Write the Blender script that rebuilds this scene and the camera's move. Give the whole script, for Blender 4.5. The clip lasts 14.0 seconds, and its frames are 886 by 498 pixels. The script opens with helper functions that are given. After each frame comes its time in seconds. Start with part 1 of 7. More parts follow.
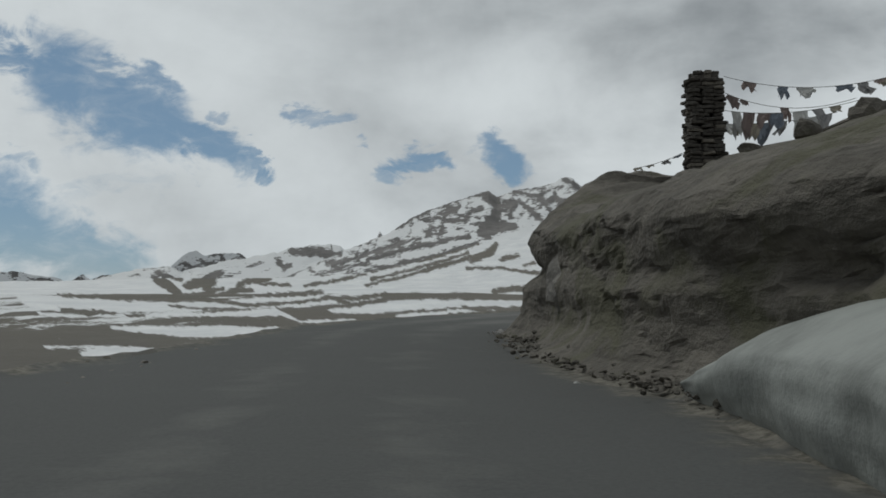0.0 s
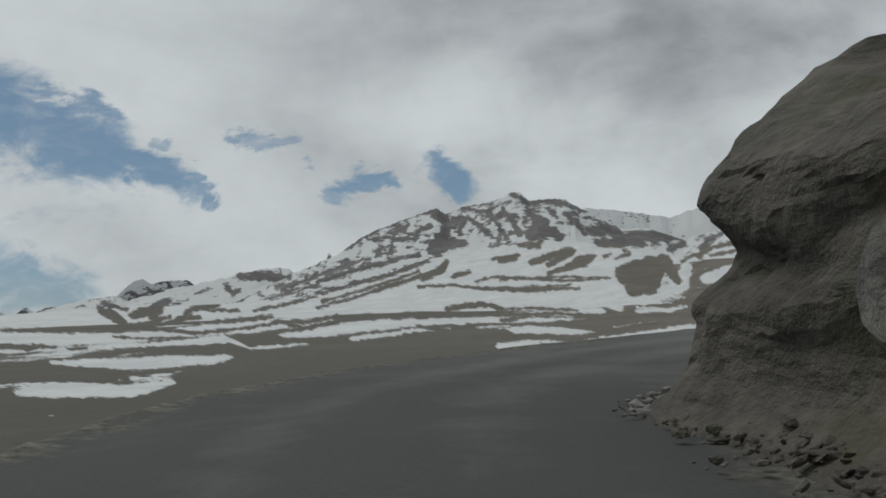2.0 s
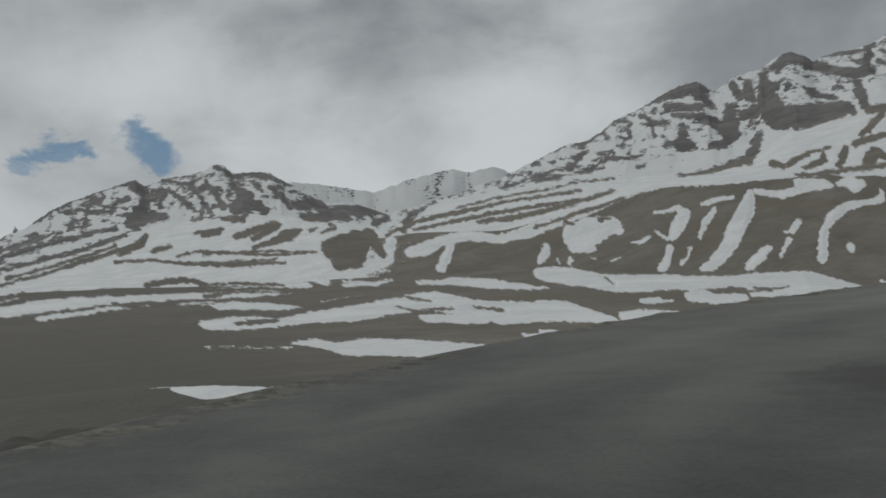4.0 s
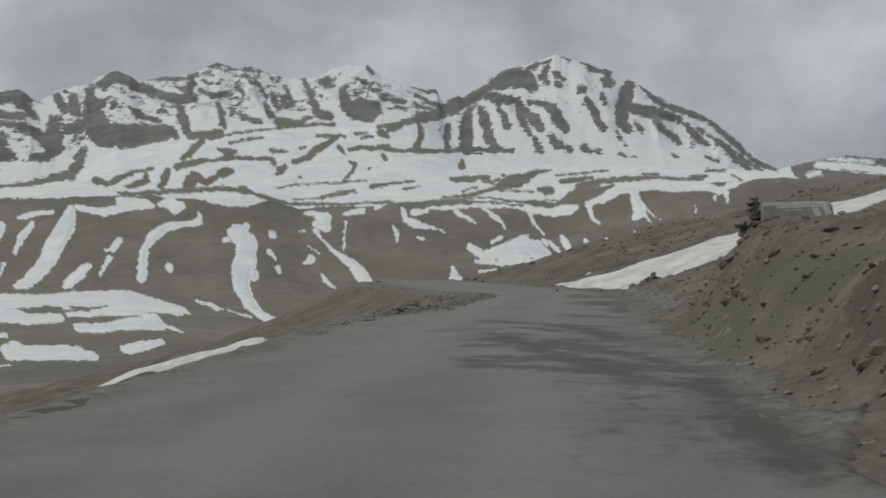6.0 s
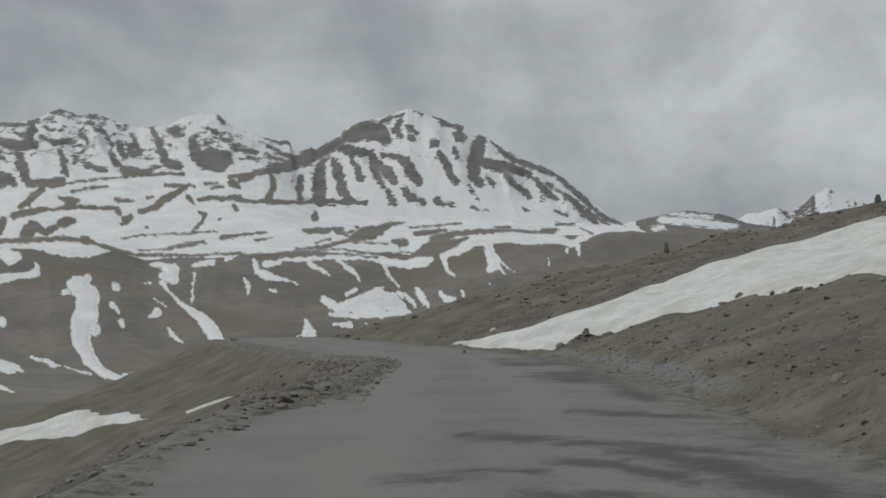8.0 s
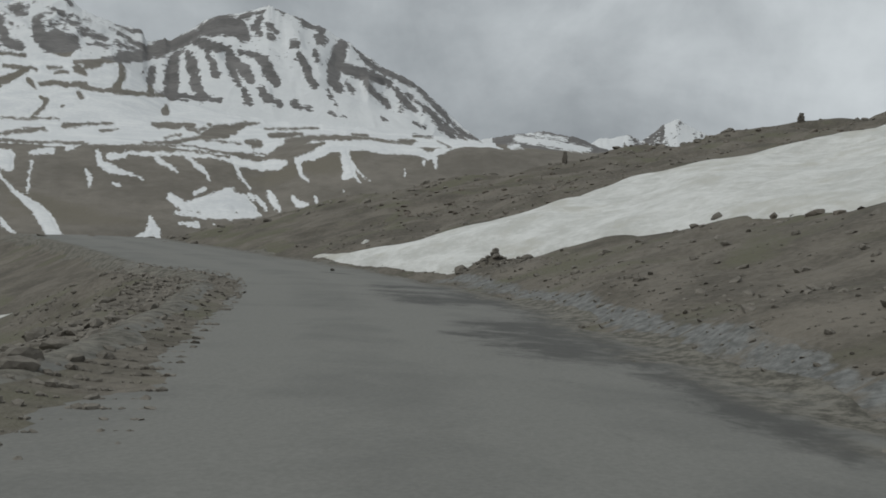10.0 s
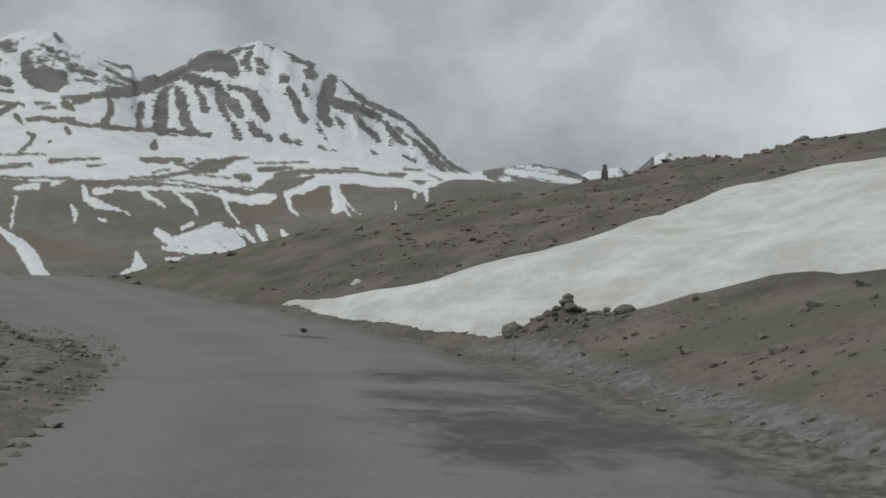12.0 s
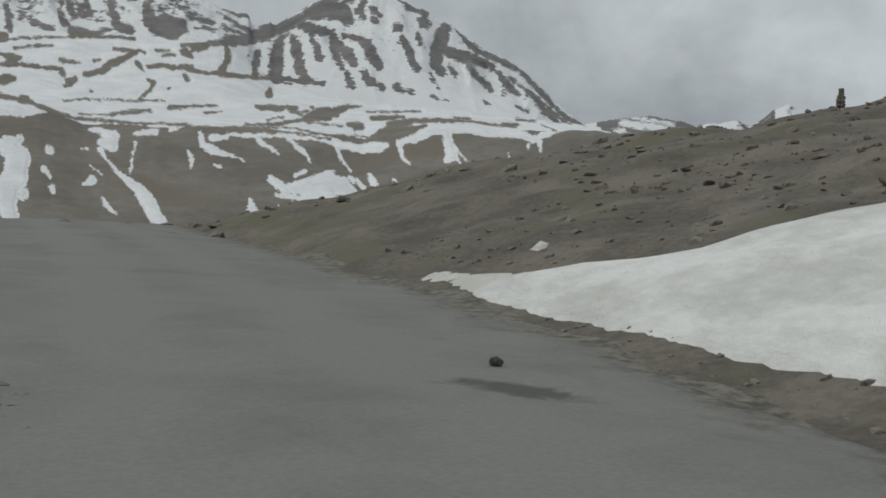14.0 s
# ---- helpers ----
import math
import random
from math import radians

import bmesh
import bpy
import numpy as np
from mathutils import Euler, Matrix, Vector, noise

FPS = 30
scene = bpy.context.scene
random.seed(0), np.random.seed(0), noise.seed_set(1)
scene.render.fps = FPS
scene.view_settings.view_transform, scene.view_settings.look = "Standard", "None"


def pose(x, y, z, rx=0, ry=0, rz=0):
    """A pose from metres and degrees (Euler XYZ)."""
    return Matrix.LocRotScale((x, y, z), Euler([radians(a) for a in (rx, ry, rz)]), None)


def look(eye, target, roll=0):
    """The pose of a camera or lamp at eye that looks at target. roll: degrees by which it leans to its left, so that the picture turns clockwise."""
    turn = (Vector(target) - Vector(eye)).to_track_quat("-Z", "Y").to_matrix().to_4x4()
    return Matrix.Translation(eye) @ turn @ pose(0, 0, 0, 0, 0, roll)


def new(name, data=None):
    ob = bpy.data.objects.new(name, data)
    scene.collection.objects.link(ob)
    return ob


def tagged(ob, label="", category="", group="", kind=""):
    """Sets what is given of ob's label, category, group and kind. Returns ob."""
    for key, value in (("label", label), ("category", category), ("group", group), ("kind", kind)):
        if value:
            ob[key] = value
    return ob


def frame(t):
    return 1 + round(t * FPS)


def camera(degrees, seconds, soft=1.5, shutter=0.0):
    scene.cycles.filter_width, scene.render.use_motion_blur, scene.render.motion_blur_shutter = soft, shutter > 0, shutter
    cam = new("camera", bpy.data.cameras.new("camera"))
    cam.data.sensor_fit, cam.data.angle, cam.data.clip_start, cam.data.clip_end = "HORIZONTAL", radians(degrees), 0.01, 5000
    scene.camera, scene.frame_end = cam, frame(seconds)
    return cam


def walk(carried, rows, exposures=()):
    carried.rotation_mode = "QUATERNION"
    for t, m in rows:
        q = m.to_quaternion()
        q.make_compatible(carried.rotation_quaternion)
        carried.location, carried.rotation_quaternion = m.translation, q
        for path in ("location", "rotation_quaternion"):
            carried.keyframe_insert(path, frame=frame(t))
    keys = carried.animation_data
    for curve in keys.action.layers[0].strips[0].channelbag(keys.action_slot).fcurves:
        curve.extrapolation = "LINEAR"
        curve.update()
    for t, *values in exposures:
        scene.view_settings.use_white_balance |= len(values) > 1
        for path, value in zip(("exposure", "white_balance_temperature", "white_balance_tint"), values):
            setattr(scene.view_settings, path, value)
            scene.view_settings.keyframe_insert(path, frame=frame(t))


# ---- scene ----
cam = camera(44.69, 14.0, soft=1.7)
# ---- the drive ----
walk(cam, [
    (0.0, pose(0.00, -0.00, 1.50, 91.50, -0.08, -0.00)),
    (0.5, pose(-0.46, 3.68, 1.46, 90.79, 0.11, 0.29)),
    (1.0, pose(-0.94, 7.52, 1.46, 91.93, -0.37, -1.27)),
    (1.5, pose(-1.23, 11.53, 1.48, 93.16, -0.03, -1.97)),
    (2.0, pose(-1.27, 15.66, 1.45, 92.44, 2.08, -2.61)),
    (2.2, pose(-1.27, 17.28, 1.44, 91.60, 2.15, -3.43)),
    (4.3, pose(0.74, 31.01, 1.52, 90.33, 2.66, -23.66)),
    (4.5, pose(1.42, 32.10, 1.53, 90.66, 2.78, -27.96)),
    (5.0, pose(3.43, 34.65, 1.58, 91.34, 1.57, -37.27)),
    (5.5, pose(5.98, 37.16, 1.68, 90.48, 1.33, -45.57)),
    (6.0, pose(8.51, 39.66, 1.78, 90.37, 0.81, -53.18)),
    (6.5, pose(10.76, 41.76, 1.84, 90.01, -0.13, -56.96)),
    (7.0, pose(12.81, 43.75, 1.85, 89.95, -0.13, -58.85)),
    (7.5, pose(14.90, 45.56, 1.83, 89.85, -0.33, -59.10)),
    (8.0, pose(16.95, 47.27, 1.81, 93.04, 0.94, -61.01)),
    (8.5, pose(19.01, 48.74, 1.78, 95.17, 0.81, -64.80)),
    (8.7, pose(19.76, 49.28, 1.77, 93.92, 0.25, -66.08)),
    (10.8, pose(30.55, 54.81, 1.66, 88.25, -3.15, -69.43)),
    (11.0, pose(31.63, 55.30, 1.65, 89.37, -3.01, -69.90)),
    (11.5, pose(34.22, 56.58, 1.59, 88.06, -2.95, -69.36)),
    (12.0, pose(37.18, 58.00, 1.56, 90.13, -1.96, -69.37)),
    (12.5, pose(39.74, 59.46, 1.50, 90.41, -1.98, -66.63)),
    (13.0, pose(42.36, 60.96, 1.44, 89.57, -2.66, -65.37)),
    (13.5, pose(44.91, 62.52, 1.44, 89.16, -2.23, -64.35)),
    (14.0, pose(46.90, 64.00, 1.37, 87.29, -3.03, -63.54)),
], exposures=[
    (0.0, -0.20, 6420, 5), (1.2, -0.22, 6420, 5), (2.2, -0.31, 6430, 5), (4.3, -0.42, 6450, 6), (5.0, -0.35, 6450, 6), (5.6, -0.05, 6470, 7), (6.2, 0.03, 6480, 7), (8.5, 0.02, 6420, 6), (11.2, -0.05, 6400, 6), (12.0, 0.06, 6400, 6), (14.0, 0.04, 6400, 6)])

# ---- sky and light ----
SUN_AZ, SUN_EL = -40.0, 55.0             # bearing to the right of +y, height


def node(tree, kind, **values):
    n = tree.nodes.new(kind)
    for key, value in values.items():
        if key in n.inputs:
            n.inputs[key].default_value = value
    return n


def link(tree, a, b):
    tree.links.new(a, b)


def math_node(tree, op, a, b=None, clamp=False):
    n = tree.nodes.new("ShaderNodeMath")
    n.operation, n.use_clamp = op, clamp
    for i, v in enumerate((a, b)):
        if v is None:
            continue
        if isinstance(v, (int, float)):
            n.inputs[i].default_value = v
        else:
            tree.links.new(v, n.inputs[i])
    return n.outputs[0]


def mix_colour(tree, fac, a, b):
    n = tree.nodes.new("ShaderNodeMix")
    n.data_type = "RGBA"
    for i, v in ((0, fac), (6, a), (7, b)):
        if isinstance(v, (int, float)):
            n.inputs[i].default_value = v
        elif isinstance(v, tuple):
            n.inputs[i].default_value = (*v, 1) if len(v) == 3 else v
        else:
            tree.links.new(v, n.inputs[i])
    return n.outputs[2]


def ramp(tree, value, lo, hi):
    n = tree.nodes.new("ShaderNodeMapRange")
    n.interpolation_type = "SMOOTHSTEP"
    n.inputs[1].default_value, n.inputs[2].default_value = lo, hi
    tree.links.new(value, n.inputs[0])
    return n.outputs[0]


def noise_node(tree, vector, scale, detail=4.0, rough=0.5, distortion=0.0):
    n = node(tree, "ShaderNodeTexNoise", Scale=scale, Detail=detail, Roughness=rough, Distortion=distortion)
    if vector is not None:
        tree.links.new(vector, n.inputs["Vector"])
    return n.outputs["Fac"]


def make_sky():
    world = bpy.data.worlds.new("sky")
    scene.world = world
    world.use_nodes = True
    t = world.node_tree
    t.nodes.clear()
    sky = t.nodes.new("ShaderNodeTexSky")
    sky.sky_type, sky.sun_disc = "NISHITA", False
    sky.sun_elevation, sky.sun_rotation = radians(SUN_EL), radians(SUN_AZ)
    sky.altitude, sky.air_density, sky.dust_density = 4000, 1.0, 0.6
    coord = t.nodes.new("ShaderNodeTexCoord")
    sep = t.nodes.new("ShaderNodeSeparateXYZ")
    link(t, coord.outputs["Generated"], sep.inputs[0])
    x, y, z = sep.outputs
    fine = noise_node(t, coord.outputs["Generated"], 7.0, 6.0, 0.6, 0.2)
    layered = t.nodes.new("ShaderNodeMapping")
    layered.inputs["Scale"].default_value = (1.0, 1.0, 2.0)
    link(t, coord.outputs["Generated"], layered.inputs[0])
    soft = noise_node(t, layered.outputs[0], 4.0, 6.0, 0.55, 0.3)
    wide = noise_node(t, layered.outputs[0], 1.5, 3.0, 0.5, 0.2)

    def towards(bearing, height, lo, hi):
        """1 near a direction of the sky, 0 away from it."""
        a, e = radians(bearing), radians(height)
        d = math_node(t, "ADD", math_node(t, "MULTIPLY", x, -math.sin(a) * math.cos(e)), math_node(t, "MULTIPLY", y, math.cos(a) * math.cos(e)))
        d = math_node(t, "ADD", d, math_node(t, "MULTIPLY", z, math.sin(e)))
        return ramp(t, d, math.cos(radians(lo)), math.cos(radians(hi)))
    # towards the north-west the deck breaks up
    wisps = noise_node(t, layered.outputs[0], 16.0, 7.0, 0.62, 0.5)
    bearing = math_node(t, "MULTIPLY", math_node(t, "ARCTAN2", math_node(t, "MULTIPLY", x, -1.0), y), 57.296)
    rise = math_node(t, "MULTIPLY", math_node(t, "ARCSINE", z), 57.296)
    bearing = math_node(t, "ADD", bearing, math_node(t, "MULTIPLY", math_node(t, "SUBTRACT", fine, 0.5), 9.0))
    rise = math_node(t, "ADD", rise, math_node(t, "MULTIPLY", math_node(t, "SUBTRACT", wisps, 0.5), 5.5))
    place = t.nodes.new("ShaderNodeCombineXYZ")
    link(t, bearing, place.inputs[0])
    link(t, rise, place.inputs[1])

    def vector(op, a, b, out="Vector"):
        n = t.nodes.new("ShaderNodeVectorMath")
        n.operation = op
        link(t, a, n.inputs[0])
        if op == "SCALE":
            link(t, b, n.inputs["Scale"])
        elif b is not None:
            n.inputs[1].default_value = b
        return n.outputs[out]
    gaps = None
    for a0, e0, a1, e1, reach, depth in ((25.0, 11.2, 19.2, 10.7, 1.0, 1.0), (19.2, 10.2, 17.2, 8.9, 2.3, 1.05), (17.2, 8.9, 15.6, 7.7, 2.1, 1.05), (15.6, 7.6, 12.2, 6.4, 1.2, 1.05), (12.2, 6.4, 10.3, 6.1, 0.5, 0.9),
                                         (19.0, 10.6, 15.1, 10.1, 0.7, 0.9), (28.0, 4.2, 22.0, 2.4, 2.6, 1.1), (22.0, 2.2, 17.0, 0.9, 1.8, 1.0), (12.8, 8.4, 11.8, 8.5, 0.45, 0.7), (7.9, 8.5, 4.3, 7.8, 0.5, 0.75),
                                         (3.1, 6.0, -0.1, 6.2, 0.6, 0.9), (3.4, 5.4, 2.2, 5.2, 0.65, 0.8), (-2.3, 7.3, -3.5, 5.7, 0.9, 1.0), (19.8, 4.2, 14.4, 4.6, 0.6, 0.35), (23.0, 5.5, 21.0, 5.6, 0.6, 0.6)):
        span = (a1 - a0) ** 2 + (e1 - e0) ** 2
        rel = vector("SUBTRACT", place.outputs[0], (a0, e0, 0))
        part_way = math_node(t, "ADD", vector("DOT_PRODUCT", rel, ((a1 - a0) / span, (e1 - e0) / span, 0), "Value"), 0.0, True)
        along_it = node(t, "ShaderNodeVectorMath")
        along_it.operation = "SCALE"
        along_it.inputs[0].default_value = (a1 - a0, e1 - e0, 0)
        link(t, part_way, along_it.inputs["Scale"])
        miss = t.nodes.new("ShaderNodeVectorMath")
        miss.operation = "DISTANCE"
        link(t, rel, miss.inputs[0])
        link(t, along_it.outputs[0], miss.inputs[1])
        hole = math_node(t, "MULTIPLY", ramp(t, math_node(t, "MULTIPLY", miss.outputs["Value"], -1.0), -1.6 * reach, -0.2 * reach), depth)
        gaps = hole if gaps is None else math_node(t, "MAXIMUM", gaps, hole)
    shreds = noise_node(t, layered.outputs[0], 26.0, 6.0, 0.65, 0.8)
    cover = math_node(t, "SUBTRACT", math_node(t, "ADD", 0.55, math_node(t, "MULTIPLY", shreds, 1.1)), math_node(t, "MULTIPLY", gaps, 1.15))
    cover = ramp(t, cover, -0.2, 0.95)
    # thick and thin cloud: heavy to the north-east and low in the east, thin in the west and high in the south-east
    shade = math_node(t, "ADD", math_node(t, "MULTIPLY", wide, 0.50), math_node(t, "MULTIPLY", soft, 0.45))
    shade = math_node(t, "ADD", shade, math_node(t, "MULTIPLY", towards(14, 10, 34, 6), 0.17))
    shade = math_node(t, "ADD", shade, math_node(t, "MULTIPLY", towards(-94, 18, 28, 3), 0.05))
    shade = math_node(t, "SUBTRACT", shade, math_node(t, "MULTIPLY", towards(-30, 22, 26, 4), 0.05))
    shade = math_node(t, "SUBTRACT", shade, math_node(t, "MULTIPLY", towards(-69, 3, 21, 4), 0.11))
    shade = math_node(t, "ADD", shade, math_node(t, "MULTIPLY", math_node(t, "MULTIPLY", towards(-15, 3, 22, 2), soft), 0.58))
    shade = math_node(t, "SUBTRACT", shade, math_node(t, "MULTIPLY", towards(0, 12, 13, 3), 0.07))
    shade = math_node(t, "SUBTRACT", shade, math_node(t, "MULTIPLY", towards(-8, 11, 15, 3), 0.20))
    shade = math_node(t, "SUBTRACT", shade, math_node(t, "MULTIPLY", towards(-15, 15, 13, 3), 0.12))
    shade = math_node(t, "SUBTRACT", shade, math_node(t, "MULTIPLY", towards(-34, 14, 17, 4), 0.08))
    shade = math_node(t, "SUBTRACT", shade, math_node(t, "MULTIPLY", towards(-13, 15, 12, 3), 0.06))
    shade = math_node(t, "ADD", shade, math_node(t, "MULTIPLY", towards(-11, 4.5, 7, 1.5), 0.16))
    shade = math_node(t, "ADD", shade, math_node(t, "MULTIPLY", towards(-70, 17, 13, 3), 0.12))
    shade = math_node(t, "ADD", shade, math_node(t, "MULTIPLY", math_node(t, "SUBTRACT", fine, 0.5), 0.32))
    light = ramp(t, shade, 0.22, 0.86)
    grey = mix_colour(t, light, (0.245, 0.262, 0.285), (0.725, 0.75, 0.78))
    clear = t.nodes.new("ShaderNodeVectorMath")
    clear.operation = "SCALE"
    link(t, sky.outputs[0], clear.inputs[0])
    clear.inputs["Scale"].default_value = 0.07
    hazy = mix_colour(t, 0.70, clear.outputs[0], (0.20, 0.30, 0.42))
    colour = mix_colour(t, cover, hazy, grey)
    back = node(t, "ShaderNodeBackground", Strength=1.0)
    link(t, colour, back.inputs[0])
    out = t.nodes.new("ShaderNodeOutputWorld")
    link(t, back.outputs[0], out.inputs[0])


make_sky()
lamp = bpy.data.lights.new("sun", "SUN")
lamp.energy, lamp.angle, lamp.color = 1.1, radians(25), (1.0, 0.97, 0.93)
sun = new("sun", lamp)
sun.matrix_world = look((60 * math.sin(radians(SUN_AZ)) * math.cos(radians(SUN_EL)), 60 * math.cos(radians(SUN_AZ)) * math.cos(radians(SUN_EL)), 60 * math.sin(radians(SUN_EL))), (0, 0, 0))


# ---- materials ----
def surface(name, dark, light, scale, grain, rough=0.9, bump=0.3, bump_scale=None, stretch=None, stain=None, stain_scale=0.3, snow=None, darken=None, silted=False):
    """A rough natural surface: two colours by a coarse noise, mottled by a fine one, with relief; an optional stain in broad patches."""
    m = bpy.data.materials.new(name)
    m.use_nodes = True
    t = m.node_tree
    bsdf = t.nodes["Principled BSDF"]
    coord = t.nodes.new("ShaderNodeTexCoord").outputs["Object"]
    if stretch:
        mp = t.nodes.new("ShaderNodeMapping")
        mp.inputs["Scale"].default_value = stretch
        link(t, coord, mp.inputs[0])
        coord = mp.outputs[0]
    coarse = noise_node(t, coord, scale, 5.0, 0.6, 0.3)
    fine = noise_node(t, coord, grain, 6.0, 0.65)
    both = math_node(t, "ADD", math_node(t, "MULTIPLY", coarse, 0.6), math_node(t, "MULTIPLY", fine, 0.4))
    colour = mix_colour(t, ramp(t, both, 0.36, 0.64), dark, light)
    if stain:
        patch = ramp(t, noise_node(t, coord, stain_scale, 4.0, 0.6, 0.5), 0.5, 0.64)
        colour = mix_colour(t, patch, colour, stain)
    if darken:
        # mixes in a darker, greyer ground colour by a value stored on the ground
        grey_share = t.nodes.new("ShaderNodeAttribute")
        grey_share.attribute_name = "grey_share"
        colour = mix_colour(t, math_node(t, "MULTIPLY", grey_share.outputs["Fac"], ramp(t, both, 0.2, 0.5)), colour, darken)
    if silted:
        # pale silt and gravel washed along the ditch, in streaks that follow the road
        silt, run = t.nodes.new("ShaderNodeAttribute"), t.nodes.new("ShaderNodeAttribute")
        silt.attribute_name, run.attribute_name = "silt", "along"
        streak = node(t, "ShaderNodeCombineXYZ")
        link(t, math_node(t, "MULTIPLY", run.outputs["Fac"], 0.35), streak.inputs[0])
        link(t, silt.outputs["Fac"], streak.inputs[1])
        laid = math_node(t, "ADD", silt.outputs["Fac"], math_node(t, "MULTIPLY", math_node(t, "SUBTRACT", noise_node(t, streak.outputs[0], 2.2, 8.0, 0.7, 0.5), 0.5), 1.6))
        colour = mix_colour(t, ramp(t, laid, 0.30, 0.70), colour, mix_colour(t, ramp(t, fine, 0.35, 0.65), (0.125, 0.126, 0.120), (0.225, 0.227, 0.219)))
    if snow:
        # snow lies where the land's own "snow" value is positive, with a ragged edge
        lying = t.nodes.new("ShaderNodeAttribute")
        lying.attribute_name = "snow"
        ragged = math_node(t, "SUBTRACT", noise_node(t, coord, snow[0], 7.0, 0.62, 0.4), 0.5)
        edge = math_node(t, "ADD", lying.outputs["Fac"], math_node(t, "MULTIPLY", ragged, snow[1]))
        white = mix_colour(t, coarse, (0.63, 0.643, 0.655), (0.78, 0.785, 0.782))
        colour = mix_colour(t, ramp(t, edge, -0.05, 0.06), colour, white)
    link(t, colour, bsdf.inputs["Base Color"])
    bsdf.inputs["Roughness"].default_value = rough
    bsdf.inputs["Specular IOR Level"].default_value = 0.25
    if bump:
        b = node(t, "ShaderNodeBump", Strength=bump, Distance=1.0 / (bump_scale or grain) * 0.4)
        link(t, noise_node(t, coord, bump_scale or grain, 6.0, 0.7), b.inputs["Height"])
        link(t, b.outputs[0], bsdf.inputs["Normal"])
    return m


EARTH = surface("earth_near", (0.096, 0.086, 0.070), (0.192, 0.172, 0.143), 0.55, 7.0, 0.95, 0.6, 1.5, stain=(0.132, 0.126, 0.090), stain_scale=0.28, darken=(0.082, 0.080, 0.071), silted=True)
# far earth is lifted paler than near earth, with haze put into its colour
FAR_EARTH = surface("earth_far", (0.150, 0.136, 0.115), (0.220, 0.200, 0.172), 0.012, 0.09, 0.95, 0.35, 0.06, stain=(0.172, 0.155, 0.124), stain_scale=0.006, darken=(0.105, 0.100, 0.088), snow=(0.40, 1.2))
CRAG = surface("mountain_rock", (0.125, 0.119, 0.115), (0.215, 0.205, 0.198), 0.006, 0.05, 0.95, 0.5, 0.03, stretch=(1, 1, 2.5), snow=(0.05, 2.0))
SNOW = surface("snow", (0.63, 0.643, 0.655), (0.78, 0.785, 0.782), 0.02, 0.2, 0.7, 0.25, 0.08)
NEAR_SNOW = surface("old_snow", (0.55, 0.548, 0.515), (0.75, 0.748, 0.722), 0.5, 2.6, 0.65, 0.7, 1.2, stretch=(1, 1, 3), stain=(0.55, 0.54, 0.49), stain_scale=0.3)
# roadside snow: grey darkened to hold the bank's shade, besides its dirt
SHADED_DIRTY_SNOW = surface("shaded_dirty_snow", (0.19, 0.20, 0.188), (0.315, 0.33, 0.312), 0.35, 1.6, 0.7, 0.15, 0.8)
ROCK = surface("outcrop_rock", (0.088, 0.081, 0.070), (0.172, 0.158, 0.136), 0.6, 4.0, 0.9, 0.7, 1.4, stretch=(1, 1, 1.4), stain=(0.104, 0.100, 0.070), stain_scale=0.45)
PALE_ROCK = surface("pale_rock", (0.20, 0.195, 0.183), (0.31, 0.302, 0.287), 1.5, 9.0, 0.85, 0.5)
WEATHERED = surface("weathered_rock", (0.130, 0.124, 0.114), (0.262, 0.250, 0.230), 0.9, 6.0, 0.9, 0.8, 2.2)
STONE = surface("loose_stone", (0.13, 0.118, 0.099), (0.245, 0.223, 0.192), 1.2, 9.0, 0.9, 0.6)
EARTH_ROCK = surface("brown_rock", (0.118, 0.102, 0.084), (0.215, 0.188, 0.157), 1.0, 7.0, 0.92, 0.6)
DARK_STONE = surface("dark_stone", (0.06, 0.055, 0.05), (0.13, 0.12, 0.105), 2.0, 12.0, 0.9, 0.6)


